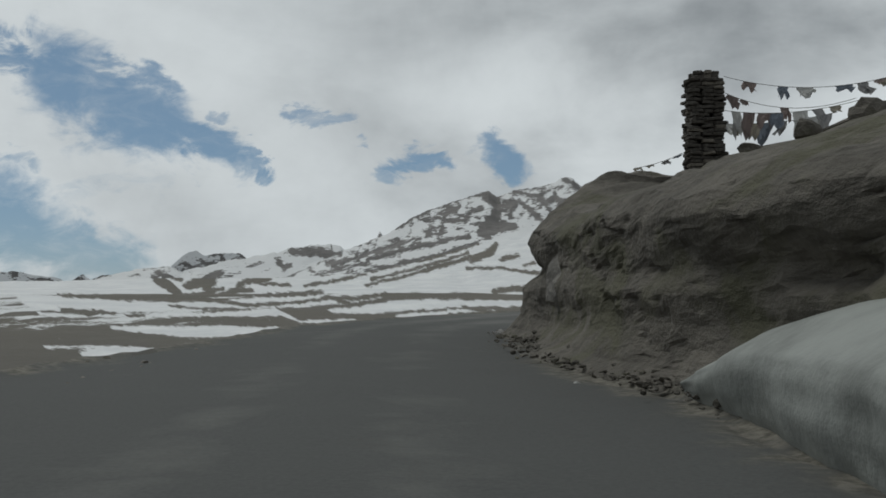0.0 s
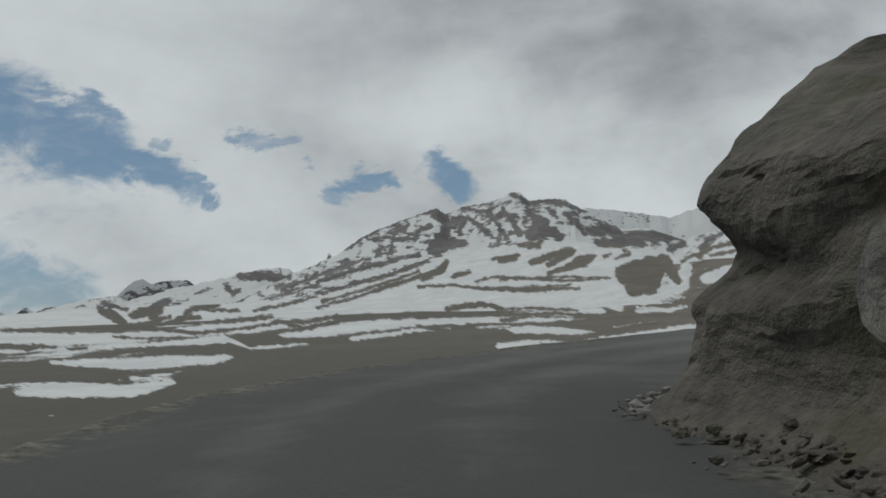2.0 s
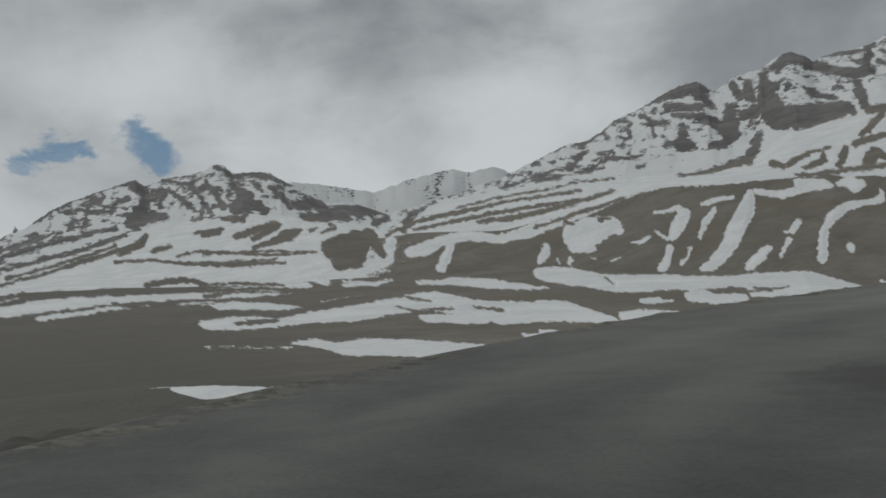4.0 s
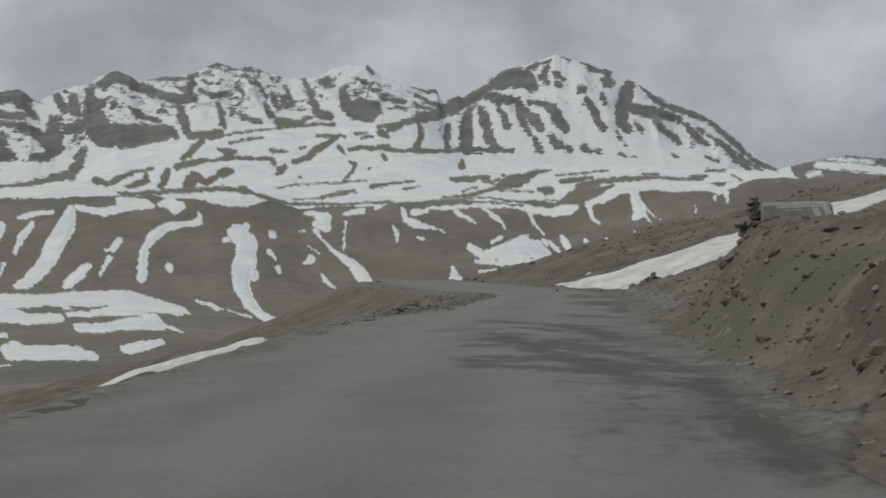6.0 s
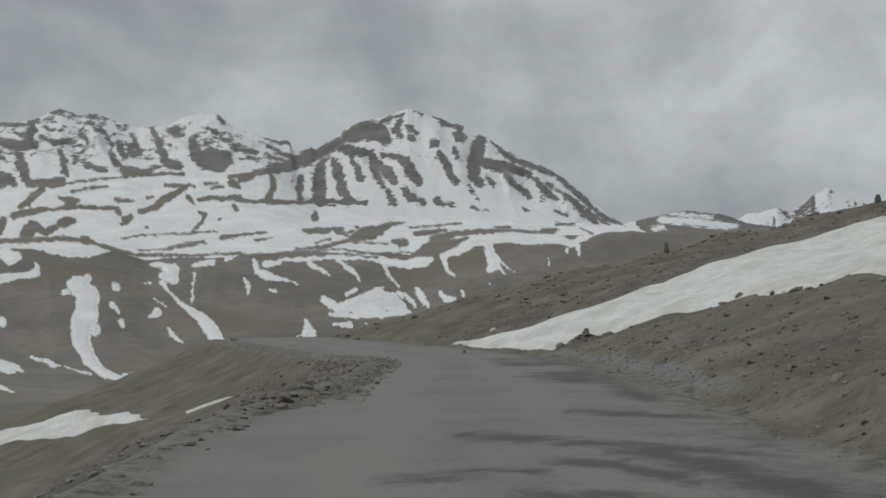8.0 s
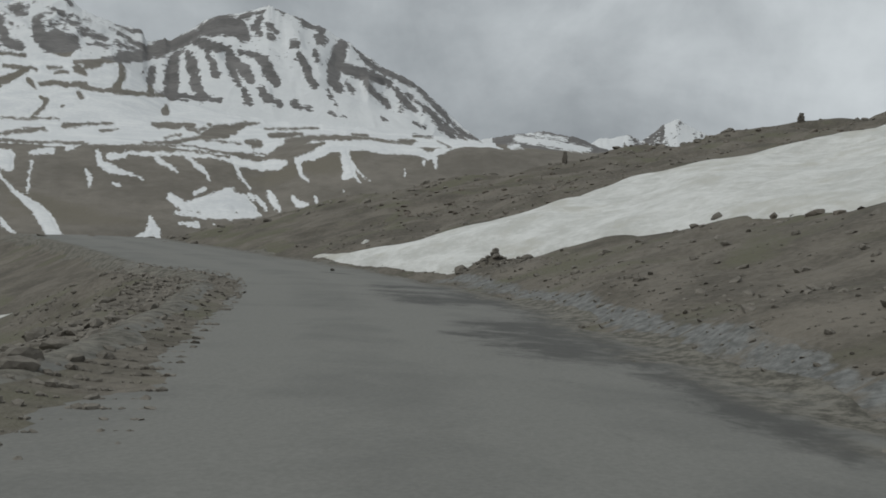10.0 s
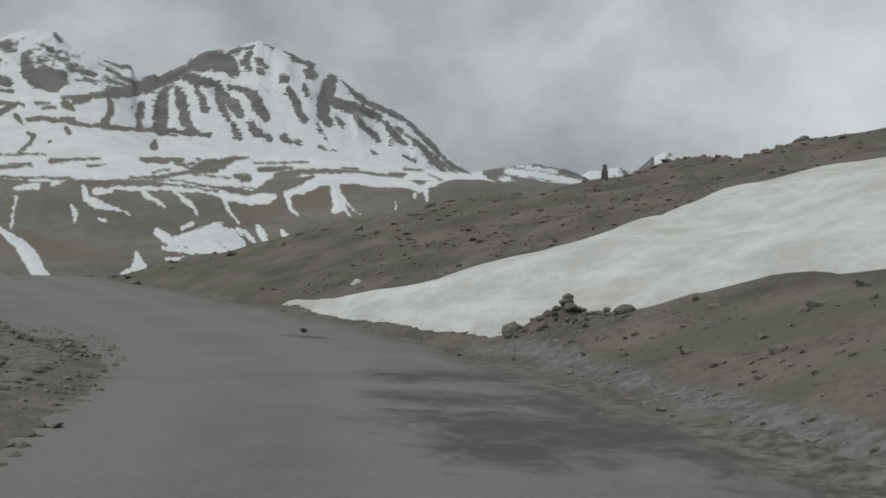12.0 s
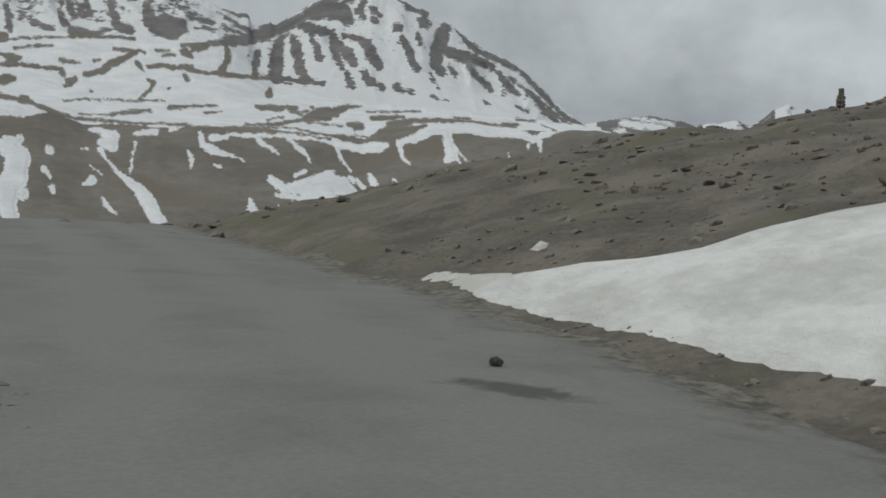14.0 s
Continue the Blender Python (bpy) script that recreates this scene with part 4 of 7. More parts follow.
SNOW_SLOPE_WEST_B = [(-29.81, 1.77, 0.28, -29.44, 1.18, 0.34, -29.06, 0.58, 0.22), (-28.84, -0.02, 0.16, -28.61, -0.62, 0.22, -28.35, -1.07, 0.22), (-28.2, 0.93, 0.04, -28.75,
    0.45, 0.1), (-30.76, 2.18, 0.1, -31.39, 2.36, 0.13, -32.29, 2.47, 0.1), (-31.31, 1.85, 0.13, -30.79, 1.26, 0.16, -30.41, 0.52, 0.1), (-29.88, -0.07, 0.07,
    -29.69, -0.52, 0.07, -29.34, -0.9, 0.1), (-33.21, 2.66, 0.19, -32.97, 1.91, 0.4, -32.41, 1.03, 0.42, -32.01, 0.28, 0.4, -31.47, -0.46, 0.37, -30.81, -1.04,
    0.28, -30.34, -1.23, 0.1), (-33.53, 2.73, 0.16, -34.67, 2.49, 0.19, -35.9, 2.73, 0.19, -37.09, 2.84, 0.19), (-38.27, 2.77, 0.37, -37.99, 2.91, 0.22), (-35.39,
    1.03, 0.16, -35.02, 0.59, 0.13, -34.59, 0.55, 0.04)]
SNOW_SLOPE_WEST_C = [(-34.83, 0.14, 0.16, -34.45, -0.45, 0.1, -34.26, -0.75, 0.04), (-33.73, -0.26, 0.19, -33.23, -0.7, 0.25, -32.73, -1.13, 0.22, -32.57, -1.25, 0.13), (-39.52,
    3.27, 0.1, -40.91, 2.97, 0.19, -42.06, 2.96, 0.16, -42.65, 3.07, 0.1), (-15.36, 0.35, 0.28, -16.09, 0.46, 0.34, -17.03, 0.87, 0.28, -18.53, 1.1, 0.28, -20.24,
    0.86, 0.22, -21.46, 1.11, 0.28), (-17.58, 0.69, 0.16, -17.15, -0.04, 0.25, -16.76, -0.62, 0.22), (-38.96, -2.18, 0.04, -39.66, -2.42, 0.07, -39.93, -2.65,
    0.07)]
SNOW_FIELDS = [(-22.07, -1.28, 0.19, -23.19, -1.44, 0.4, -24.3, -1.65, 0.34, -25.97, -1.9, 0.42, -28.11, -1.91, 0.34, -30.21, -1.96, 0.34, -32.04, -2.04, 0.4, -34.26, -1.89,
    0.37, -35.63, -2.21, 0.45, -36.82, -2.41, 0.34, -37.76, -2.7, 0.13), (-26.28, -2.94, 0.04, -26.9, -2.91, 0.1, -27.83, -2.87, 0.07), (-28.9, -2.69, 0.28, -29.98,
    -2.91, 0.22, -31.59, -2.82, 0.22), (-32.19, -3.4, 0.16, -33.02, -3.47, 0.22, -34.72, -3.29, 0.19, -36.01, -3.12, 0.22), (-14.22, -2.35, 0.4, -15.62, -2.43,
    0.63, -17.41, -2.92, 0.51, -19.65, -3.16, 0.57, -21.91, -3.39, 0.45, -23.34, -3.63, 0.28, -23.93, -4.06, 0.1, -24.72, -4.27, 0.04), (-14.14, -3.29, 0.22,
    -16.42, -3.44, 0.28, -19.34, -3.62, 0.22)]
SNOW_FIELDS_B = [(-24.77, -3.72, 0.22, -26.12, -3.62, 0.25, -27.37, -3.59, 0.16, -28.6, -3.65, 0.1), (-24.73, -3.78, 0.28, -26.24, -3.86, 0.19), (-28.86, -4.16, 0.28, -28.26,
    -4.63, 0.25, -29.56, -4.53, 0.22, -30.85, -4.46, 0.13, -31.87, -4.37, 0.07), (-18.68, -4.5, 0.1, -19.73, -4.74, 0.31, -20.97, -4.72, 0.25, -22.02, -4.55, 0.07),
    (-18.23, -5.69, 0.04, -19.78, -5.63, 0.07, -21.88, -5.59, 0.07), (-6.29, -4.27, 0.07, -7.63, -4.38, 0.28, -8.46, -4.77, 0.34, -10.18, -4.75, 0.51, -12.39,
    -4.93, 0.51, -14.65, -5.1, 0.4, -16.4, -5.14, 0.16, -18, -5.08, 0.04), (-1.69, -4.26, 0.07, -3.26, -4.31, 0.04, -6.12, -4.5, 0.04)]
SNOW_FIELDS_C = [(7.15, -6.71, 0.45, 5.62, -6.76, 0.4, 4.06, -6.81, 0.31, 2.92, -6.92, 0.16, 1.38, -7.17, 0.04), (-15.31, -1.31, 0.1, -17.32, -1.33, 0.22, -18.95, -1.52, 0.28,
    -20.56, -1.77, 0.16, -21.79, -1.9, 0.04), (-2.74, -3.05, 0.28, -4.22, -3.03, 0.34, -5.92, -3.01, 0.34, -8.2, -2.87, 0.34, -10.37, -2.88, 0.4, -12.69, -2.56,
    0.4, -14.8, -2.38, 0.4), (-3.47, -2.07, 0.13, -5.04, -2.09, 0.22, -6.81, -2.22, 0.19, -8.28, -2.41, 0.1), (-11.34, -1.23, 0.1, -13.02, -1.27, 0.1, -14.02,
    -1.08, 0.04), (-4.94, 1.7, 0.87, -7.49, 1.59, 0.87, -10.18, 1.77, 0.72, -11.64, 2, 0.42), (-4.56, -0.25, 0.72, -7.11, -0.4, 0.63, -9.79, -0.25, 0.57, -10.49,
    -0.88, 0.34)]
SNOW_FIELDS_D = [(-4, -1.37, 0.16, -6.78, -1.25, 0.22, -9.57, -1.12, 0.16), (-14.47, 0.99, 0.28, -14.03, 0.12, 0.4, -13.08, -0.43, 0.22, -11.88, -0.81, 0.13)]
BARE_HOLES = [(-11.32, 0.69, 0.57, -12.79, 1.06, 0.63, -12.35, 0.2, 0.57, -11.52, -0.05, 0.4), (-13.43, 1.33, 0.4, -13.92, 0.27, 0.16), (-14.48, -0.5, 0.22, -15.29, -0.85,
    0.28, -16.67, -0.98, 0.22), (-19.45, -0.31, 0.51, -20.7, 0.08, 0.45, -21.16, -0.55, 0.28, -18.36, 0.2, 0.28), (-7.47, 1.45, 0.16, -8.31, 1.84, 0.16, -8.92,
    2.11, 0.1), (-8.2, 1.13, 0.16, -9.32, 1.51, 0.22, -9.92, 1.78, 0.1), (-4.94, 1.7, 0.16, -5.72, 1.81, 0.16), (-4.7, 0.3, 0.07, -6.19, 0.09, 0.13, -8.78, 0.09,
    0.07), (-4.77, 0.72, 0.07, -7.35, 0.74, 0.07, -10.48, 0.59, 0.04), (-10.96, 1.59, 0.07, -11.73, 1.85, 0.1), (-6.57, 2.34, 0.1, -7.1, 2.4, 0.1)]
BARE_HOLES_B = [(-3.94, -1.51, 0.1, -5.62, -1.33, 0.07, -7.7, -1.46, 0.04, -10.65, -1.8, 0.13, -12.77, -1.63, 0.16), (-3.13, -2.49, 0.1, -4.82, -2.38, 0.1, -6.63, -2.76, 0.13,
    -8.56, -2.43, 0.16, -10.93, -2.13, 0.22, -13.47, -1.83, 0.22), (-4.22, -3.06, 0.07, -5.29, -3.02, 0.13, -6.46, -2.99, 0.1), (-2.33, -3.53, 0.13, -4.85, -3.66,
    0.13, -7.59, -3.75, 0.13, -9.96, -3.53, 0.13, -13.12, -3.86, 0.19, -14.46, -4.08, 0.22, -17.51, -4.39, 0.19), (-14.1, -2.09, 0.07, -15.1, -2.34, 0.07), (-13.2,
    -2.59, 0.04, -13.92, -2.8, 0.07, -15.99, -2.83, 0.07), (-17.19, -2.78, 0.07, -18.53, -3.03, 0.1), (-17.5, -3.83, 0.16, -17.87, -3.96, 0.1), (-30.62, -2.39,
    0.16, -31.84, -2.44, 0.16, -31.9, -2.84, 0.07)]
BARE_HOLES_C = [(-32.51, -2.32, 0.07, -33.21, -2.42, 0.1), (-25.17, -1.44, 0.07, -25.29, -1.77, 0.07), (-14.28, 1.29, 0.07, -16.58, 2.09, 0.1, -18.9, 2.44, 0.1, -20.71, 2.81,
    0.07, -23.11, 3.07, 0.07, -24.92, 3.23, 0.07), (-15.87, 1.52, 0.07, -17.95, 1.88, 0.1, -20.04, 2.24, 0.1, -22.41, 2.49, 0.1, -24.77, 2.78, 0.07), (-19.37, 1.82,
    0.1, -21.12, 1.95, 0.13, -22.88, 2.26, 0.13, -24.72, 2.69, 0.1, -26.61, 3.15, 0.07), (-18.36, 2.61, 0.04, -20.78, 3.11, 0.04, -22.56, 3.27, 0.04, -25.04, 3.68,
    0.04, -26.84, 3.75, 0.04), (-24.65, 4.45, 0.16, -25.29, 4.87, 0.1), (-20.99, 3.55, 0.04, -22.82, 4.08, 0.07, -24.65, 4.51, 0.07), (-22.2, 3.8, 0.04, -23.99,
    4.03, 0.04, -26.41, 4.37, 0.04)]
BARE_HOLES_D = [(-15.35, 1.55, 0.16, -16.25, 2.41, 0.1, -17.51, 2.95, 0.07), (-22.08, 1.38, 0.07, -24.54, 2.09, 0.1, -26.95, 2.76, 0.07), (-23.72, 1.61, 0.1, -24.15, 1.5,
    0.1), (-25.5, 1.68, 0.13, -25.94, 1.72, 0.07)]
BARE_NORTH = [(2.97, 2.66, 0.1, 2.05, 3.23, 0.13, 0.83, 3.8, 0.13, -0.39, 4.21, 0.1, -1.62, 4.56, 0.1), (-1.75, 4.37, 0.22, -2.34, 4.14, 0.25, -2.44, 3.68, 0.28, -2.22,
    3.09, 0.34, -1.71, 2.5, 0.4, -2.64, 2.77, 0.28, -3.23, 2.75, 0.16), (-0.91, 3.44, 0.1, -1.54, 3.72, 0.13), (0.57, 3.49, 0.07, -0.35, 3.76, 0.1), (0.31, 3.02,
    0.07, -0.88, 3.13, 0.1), (1.48, 3.06, 0.1, 0.59, 3.18, 0.07), (-3.43, 4.55, 0.13, -4.3, 4.37, 0.1, -5.22, 4.55, 0.1), (-3.66, 4.09, 0.07, -4.23, 3.62, 0.1,
    -4.77, 2.99, 0.1), (-4.59, 4.36, 0.1, -5.14, 3.73, 0.1, -5.51, 2.96, 0.1), (-5.52, 4.47, 0.1, -5.9, 3.86, 0.13, -6.27, 3.09, 0.16)]
BARE_NORTH_B = [(-6.03, 5.21, 0.1, -6.48, 5.04, 0.13, -6.92, 4.72, 0.13, -7.68, 4.75, 0.13, -8.87, 4.63, 0.13), (-6.7, 4.28, 0.13, -7.27, 3.95, 0.22, -7.53, 3.64, 0.34, -6.87,
    3.06, 0.34, -8.09, 3.16, 0.28, -8.36, 2.85, 0.22), (-7.93, 4.37, 0.13, -8.32, 3.91, 0.13), (-8.8, 4.1, 0.13, -9.34, 3.56, 0.13, -9.74, 2.94, 0.1), (-9.15, 4.47,
    0.1, -9.88, 4.14, 0.1), (-10.06, 3.08, 0.22, -11.15, 3.18, 0.34, -11.66, 2.56, 0.34, -12.58, 2.67, 0.34, -13.51, 2.77, 0.22, -14.4, 2.64, 0.22, -14.98, 2.56,
    0.13), (-10.43, 2.46, 0.28, -12.83, 2.3, 0.16), (-4.72, 2.54, 0.07, -5.62, 2.6, 0.04), (-6.13, 2.49, 0.13, -7.02, 2.54, 0.13, -7.35, 2.74, 0.07)]
BARE_NORTH_C = [(-4.52, 1.79, 0.07, -5.42, 1.91, 0.1, -5.88, 1.98, 0.13), (-6.55, 1.56, 0.16, -7.49, 1.83, 0.16, -8.42, 2.09, 0.19, -8.88, 2.16, 0.1), (-7.34, 0.92, 0.1,
    -8.25, 1.19, 0.16, -9.21, 1.67, 0.19, -9.82, 1.73, 0.1), (-10.41, 1.71, 0.1, -10.74, 1.84, 0.07), (-11.52, 1.96, 0.1, -11.61, 1.99, 0.07), (-14.11, 1.86, 0.13,
    -14.94, 2.26, 0.16), (-3.41, 0.61, 0.07, -4.64, 0.87, 0.07, -6.4, 0.71, 0.07, -8.13, 0.52, 0.07, -9.87, 0.54, 0.04), (-0.41, 0.48, 0.07, -2.2, 0.5, 0.07, -3.95,
    0.25, 0.1, -6, 0.14, 0.13, -7.22, 0.25, 0.07, -8.38, 0.27, 0.04), (-2.28, 0.96, 0.1, -3.2, 1.17, 0.1)]
BARE_NORTH_D = [(-2.13, 1.72, 0.16, -1.76, 1.28, 0.16, -1.29, 1.15, 0.19, -0.8, 0.86, 0.13), (-1.53, -0.8, 0.13, -2.8, -0.6, 0.16, -3.99, -0.64, 0.13, -4.53, -0.91, 0.1),
    (-4.2, -0.96, 0.07, -6.05, -0.87, 0.07, -8.35, -1.11, 0.07), (-2.82, -1.16, 0.1, -4.61, -1.23, 0.1, -7.07, -1.22, 0.1, -9.27, -1.47, 0.13), (4.45, -1.1, 0.1,
    2.83, -0.94, 0.1, 1.46, -1.13, 0.13, 0.39, -0.94, 0.1, -1.62, -1.12, 0.1), (5.25, -0.45, 0.07, 3.31, -0.06, 0.07, 1.36, 0.48, 0.1, -0.53, 1.02, 0.1, -1.78,
    1.43, 0.1), (4.69, 0.31, 0.07, 3.5, 0.57, 0.1, 1.71, 0.95, 0.1, -0.12, 1.5, 0.1, -1.35, 1.85, 0.07)]
BARE_NORTH_E = [(4.62, 0.91, 0.07, 2.82, 1.45, 0.1, 1.03, 1.84, 0.1, -0.78, 2.23, 0.07), (4.82, -0.15, 0.07, 2.57, 0.37, 0.07, 0.65, 0.91, 0.1, -0.6, 1.32, 0.07), (2.9, 0.7,
    0.07, 1.2, 1.09, 0.07, -0.73, 1.63, 0.07), (4.59, 1.21, 0.07, 3.37, 1.62, 0.1, 2.17, 2.03, 0.07, 0.38, 2.42, 0.07)]
BARE_FAR_WEST = [(15.83, -0.18, 0.34, 15.62, -0.48, 0.34, 15.43, -0.79, 0.28), (15.05, 0.1, 0.28, 14.81, -0.07, 0.16), (14.7, -0.52, 0.16, 13.81, -0.26, 0.28, 13.17, -0.13,
    0.22, 13.84, -0.71, 0.16), (8.34, 1.33, 0.22, 7.46, 1.4, 0.25, 6.58, 1.43, 0.25, 6, 1.26, 0.16), (9.09, 0.62, 0.16, 8.8, 0.76, 0.13), (11.99, -0.48, 0.1, 11.25,
    -0.21, 0.16, 10.34, -0.09, 0.22), (8.96, 0.17, 0.13, 8.08, 0.44, 0.1), (13.77, -1.02, 0.07, 13.1, -0.89, 0.1, 12.11, -0.69, 0.16, 11.56, -0.71, 0.13), (16.1,
    -1.06, 0.1, 14.31, -0.99, 0.13, 12.92, -0.6, 0.1), (6.37, 0.67, 0.1, 5.47, 0.94, 0.1, 4.59, 1.21, 0.07), (7.31, 0.11, 0.07, 5.84, 0.5, 0.1, 4.64, 0.76, 0.07)]
BARE_FAR_WEST_B = [(8.53, -0.47, 0.07, 6.92, -0.23, 0.07, 4.98, 0.16, 0.07), (10.77, -0.38, 0.07, 9.37, -0.44, 0.1), (21.32, -0.96, 0.07, 18.83, -1.09, 0.13, 16.24, -1.21, 0.13,
    14.76, -1.13, 0.16), (15.04, -1.11, 0.13, 13.51, -1.34, 0.1, 12.32, -1.55, 0.1, 9.48, -1.36, 0.07, 7.53, -1.13, 0.1, 6.38, -1.18, 0.1, 4.34, -0.95, 0.1),
    (10.92, -0.99, 0.07, 9.33, -0.9, 0.07, 7.82, -0.81, 0.1), (7.4, -1.3, 0.13, 6.86, -1.39, 0.1), (22.13, -1.75, 0.13, 20.61, -1.81, 0.07, 19.65, -1.95, 0.07),
    (19.22, -2.06, 0.07, 18.4, -2.05, 0.07), (16.54, -1.56, 0.07, 15.07, -1.73, 0.07, 13.07, -1.74, 0.07), (0.73, -1.67, 0.1, -0.74, -2.06, 0.16, -3.78, -2.17,
    0.16)]
SNOW_VALLEY_WEST = [(23.3, -1.31, 0.4, 21.8, -1.39, 0.4, 19.24, -1.52, 0.34, 17.18, -1.62, 0.28, 15.46, -1.56, 0.22, 13.69, -1.49, 0.16, 11.89, -1.41, 0.28, 9.48, -1.36, 0.28,
    6.95, -1.16, 0.28, 4.93, -0.92, 0.22), (19.41, -2.18, 0.07, 16.97, -2, 0.13, 14.77, -2.06, 0.1, 13.04, -1.99, 0.16, 11.24, -1.92, 0.22, 10.73, -2.33, 0.07),
    (8.22, -1.9, 0.1, 6.31, -1.82, 0.22, 4.28, -1.59, 0.28, 1.74, -1.44, 0.28, -0.1, -1.45, 0.16, -2.86, -1.45, 0.16, -5.93, -1.5, 0.16, -8.97, -1.45, 0.1), (20.79,
    -2.74, 0.07, 19.26, -2.84, 0.22, 17.53, -3.01, 0.31, 15.14, -2.99, 0.31, 13.11, -3.01, 0.22, 11.97, -2.85, 0.07)]
SNOW_VALLEY_WEST_B = [(24.03, -4.23, 0.1, 22.56, -4.15, 0.4, 20.72, -4.23, 0.4, 18.98, -4.45, 0.34, 17.34, -4.25, 0.22, 16.19, -4.06, 0.13), (25.22, -3.72, 0.07, 24.19, -3.74, 0.07,
    22.07, -3.8, 0.07, 20.46, -3.99, 0.1), (4.92, -2.21, 0.1, 2.9, -2.04, 0.1, 0.91, -1.89, 0.07, -0.79, -1.89, 0.03), (-2.33, -1.86, 0.04, -4.07, -1.83, 0.04),
    (-9.5, -2.12, 0.03, -11.17, -1.96, 0.13, -12.72, -1.91, 0.25, -13.32, -2.09, 0.1), (-11.53, -1.08, 0.07, -12.95, -1.19, 0.04), (10.58, -2.5, 0.07, 8.78, -2.46,
    0.07, 7.5, -2.36, 0.03), (23.37, -1.95, 0.1, 21.42, -2.06, 0.07)]
SNOW_FIELDS_EAST = [(-35.2, -1.85, 0.37, -36.4, -2.23, 0.4, -37.51, -2.58, 0.28, -38.27, -2.76, 0.1), (-34.64, -3.15, 0.19, -36, -3.06, 0.16, -37.32, -3.77, 0.07), (-33.91, -4.57,
    0.25, -35.06, -4.41, 0.25, -36, -4.24, 0.13), (-38.94, -2.18, 0.04, -39.62, -2.33, 0.07, -40.22, -2.62, 0.04), (-40.46, -2.71, 0.04, -41.42, -3.07, 0.07)]
SNOW_VALLEY = [(-21.91, -1.16, 0.4, -23.4, -1.3, 0.51, -24.58, -1.63, 0.51, -25.56, -1.81, 0.48, -26.9, -1.86, 0.48, -28.69, -1.71, 0.25, -29.75, -1.81, 0.25, -30.94, -1.79, 0.13, -32.71, -1.72, 0.19, -34.18, -1.71, 0.19, -35.59, -1.93, 0.37, -37.01, -2.34, 0.34, -38.17, -2.59, 0.1), (-29.33, -2.55, 0.37, -30.36, -2.8, 0.19, -32.17, -2.69, 0.13, -33.7, -2.61, 0.19, -35.65, -2.46, 0.37), (-20.85, -3.12, 0.57, -22.08, -3.27, 0.6, -23.41, -3.64, 0.37, -24.32, -3.99, 0.16, -25.16, -4.18, 0.07), (-24.74, -3.56, 0.19, -26.07, -3.47, 0.22, -27.39, -3.62, 0.13, -28.67, -3.59, 0.07)]
SNOW_VALLEY_B = [(-28.43, -4.41, 0.37, -29.4, -4.54, 0.37, -31.11, -4.62, 0.4, -32.2, -4.83, 0.22), (-32.18, -3.27, 0.13, -33.37, -3.37, 0.19, -34.86, -3.3, 0.25, -36.36, -3.41, 0.25), (-35.82, -2.93, 0.22, -36.21, -3.1, 0.37), (-19.95, -4.56, 0.37, -20.95, -4.68, 0.31, -21.71, -4.49, 0.1, -22.43, -4.42, 0.04), (-26.24, -2.79, 0.13, -27.22, -2.8, 0.13), (-25.85, -4.98, 0.07, -26.73, -5.18, 0.1, -28.08, -5.1, 0.04), (-19.43, -5.52, 0.07, -20.75, -5.5, 0.1, -22.09, -5.47, 0.07)]
SNOW_STROKES = SNOW_VALLEY + SNOW_VALLEY_B + SNOW_SLOPE + SNOW_SLOPE_B + SNOW_SLOPE_C + SNOW_SLOPE_D + SNOW_SLOPE_E + SNOW_SLOPE_F + SNOW_SLOPE_WEST + SNOW_SLOPE_WEST_B + SNOW_SLOPE_WEST_C + SNOW_FIELDS + SNOW_FIELDS_B + SNOW_FIELDS_C + SNOW_FIELDS_D + SNOW_VALLEY_WEST + SNOW_VALLEY_WEST_B + SNOW_FIELDS_EAST
BARE_STROKES = BARE_PYRAMID + BARE_PYRAMID_B + BARE_PYRAMID_C + BARE_PYRAMID_D + BARE_PYRAMID_E + BARE_MASSIF + BARE_MASSIF_B + BARE_MASSIF_C + BARE_MASSIF_D + BARE_MASSIF_E + BARE_DOME + BARE_DOME_B + BARE_DOME_C + BARE_DOME_D + BARE_RIM + BARE_RIM_B + BARE_HOLES + BARE_HOLES_B + BARE_HOLES_C + BARE_HOLES_D + BARE_NORTH + BARE_NORTH_B + BARE_NORTH_C + BARE_NORTH_D + BARE_NORTH_E + BARE_FAR_WEST + BARE_FAR_WEST_B
HILL_SNOW = [(-72.26, 4.33, 0.21, -75.92, 3.89, 0.15), (-71.52, 3.8, 0.09, -72.27, 3.95, 0.12), (-72.68, 4.62, 0.09, -74.8, 4.36, 0.09), (-73.69, 4.03, 0.12, -75.37, 3.78, 0.09)]


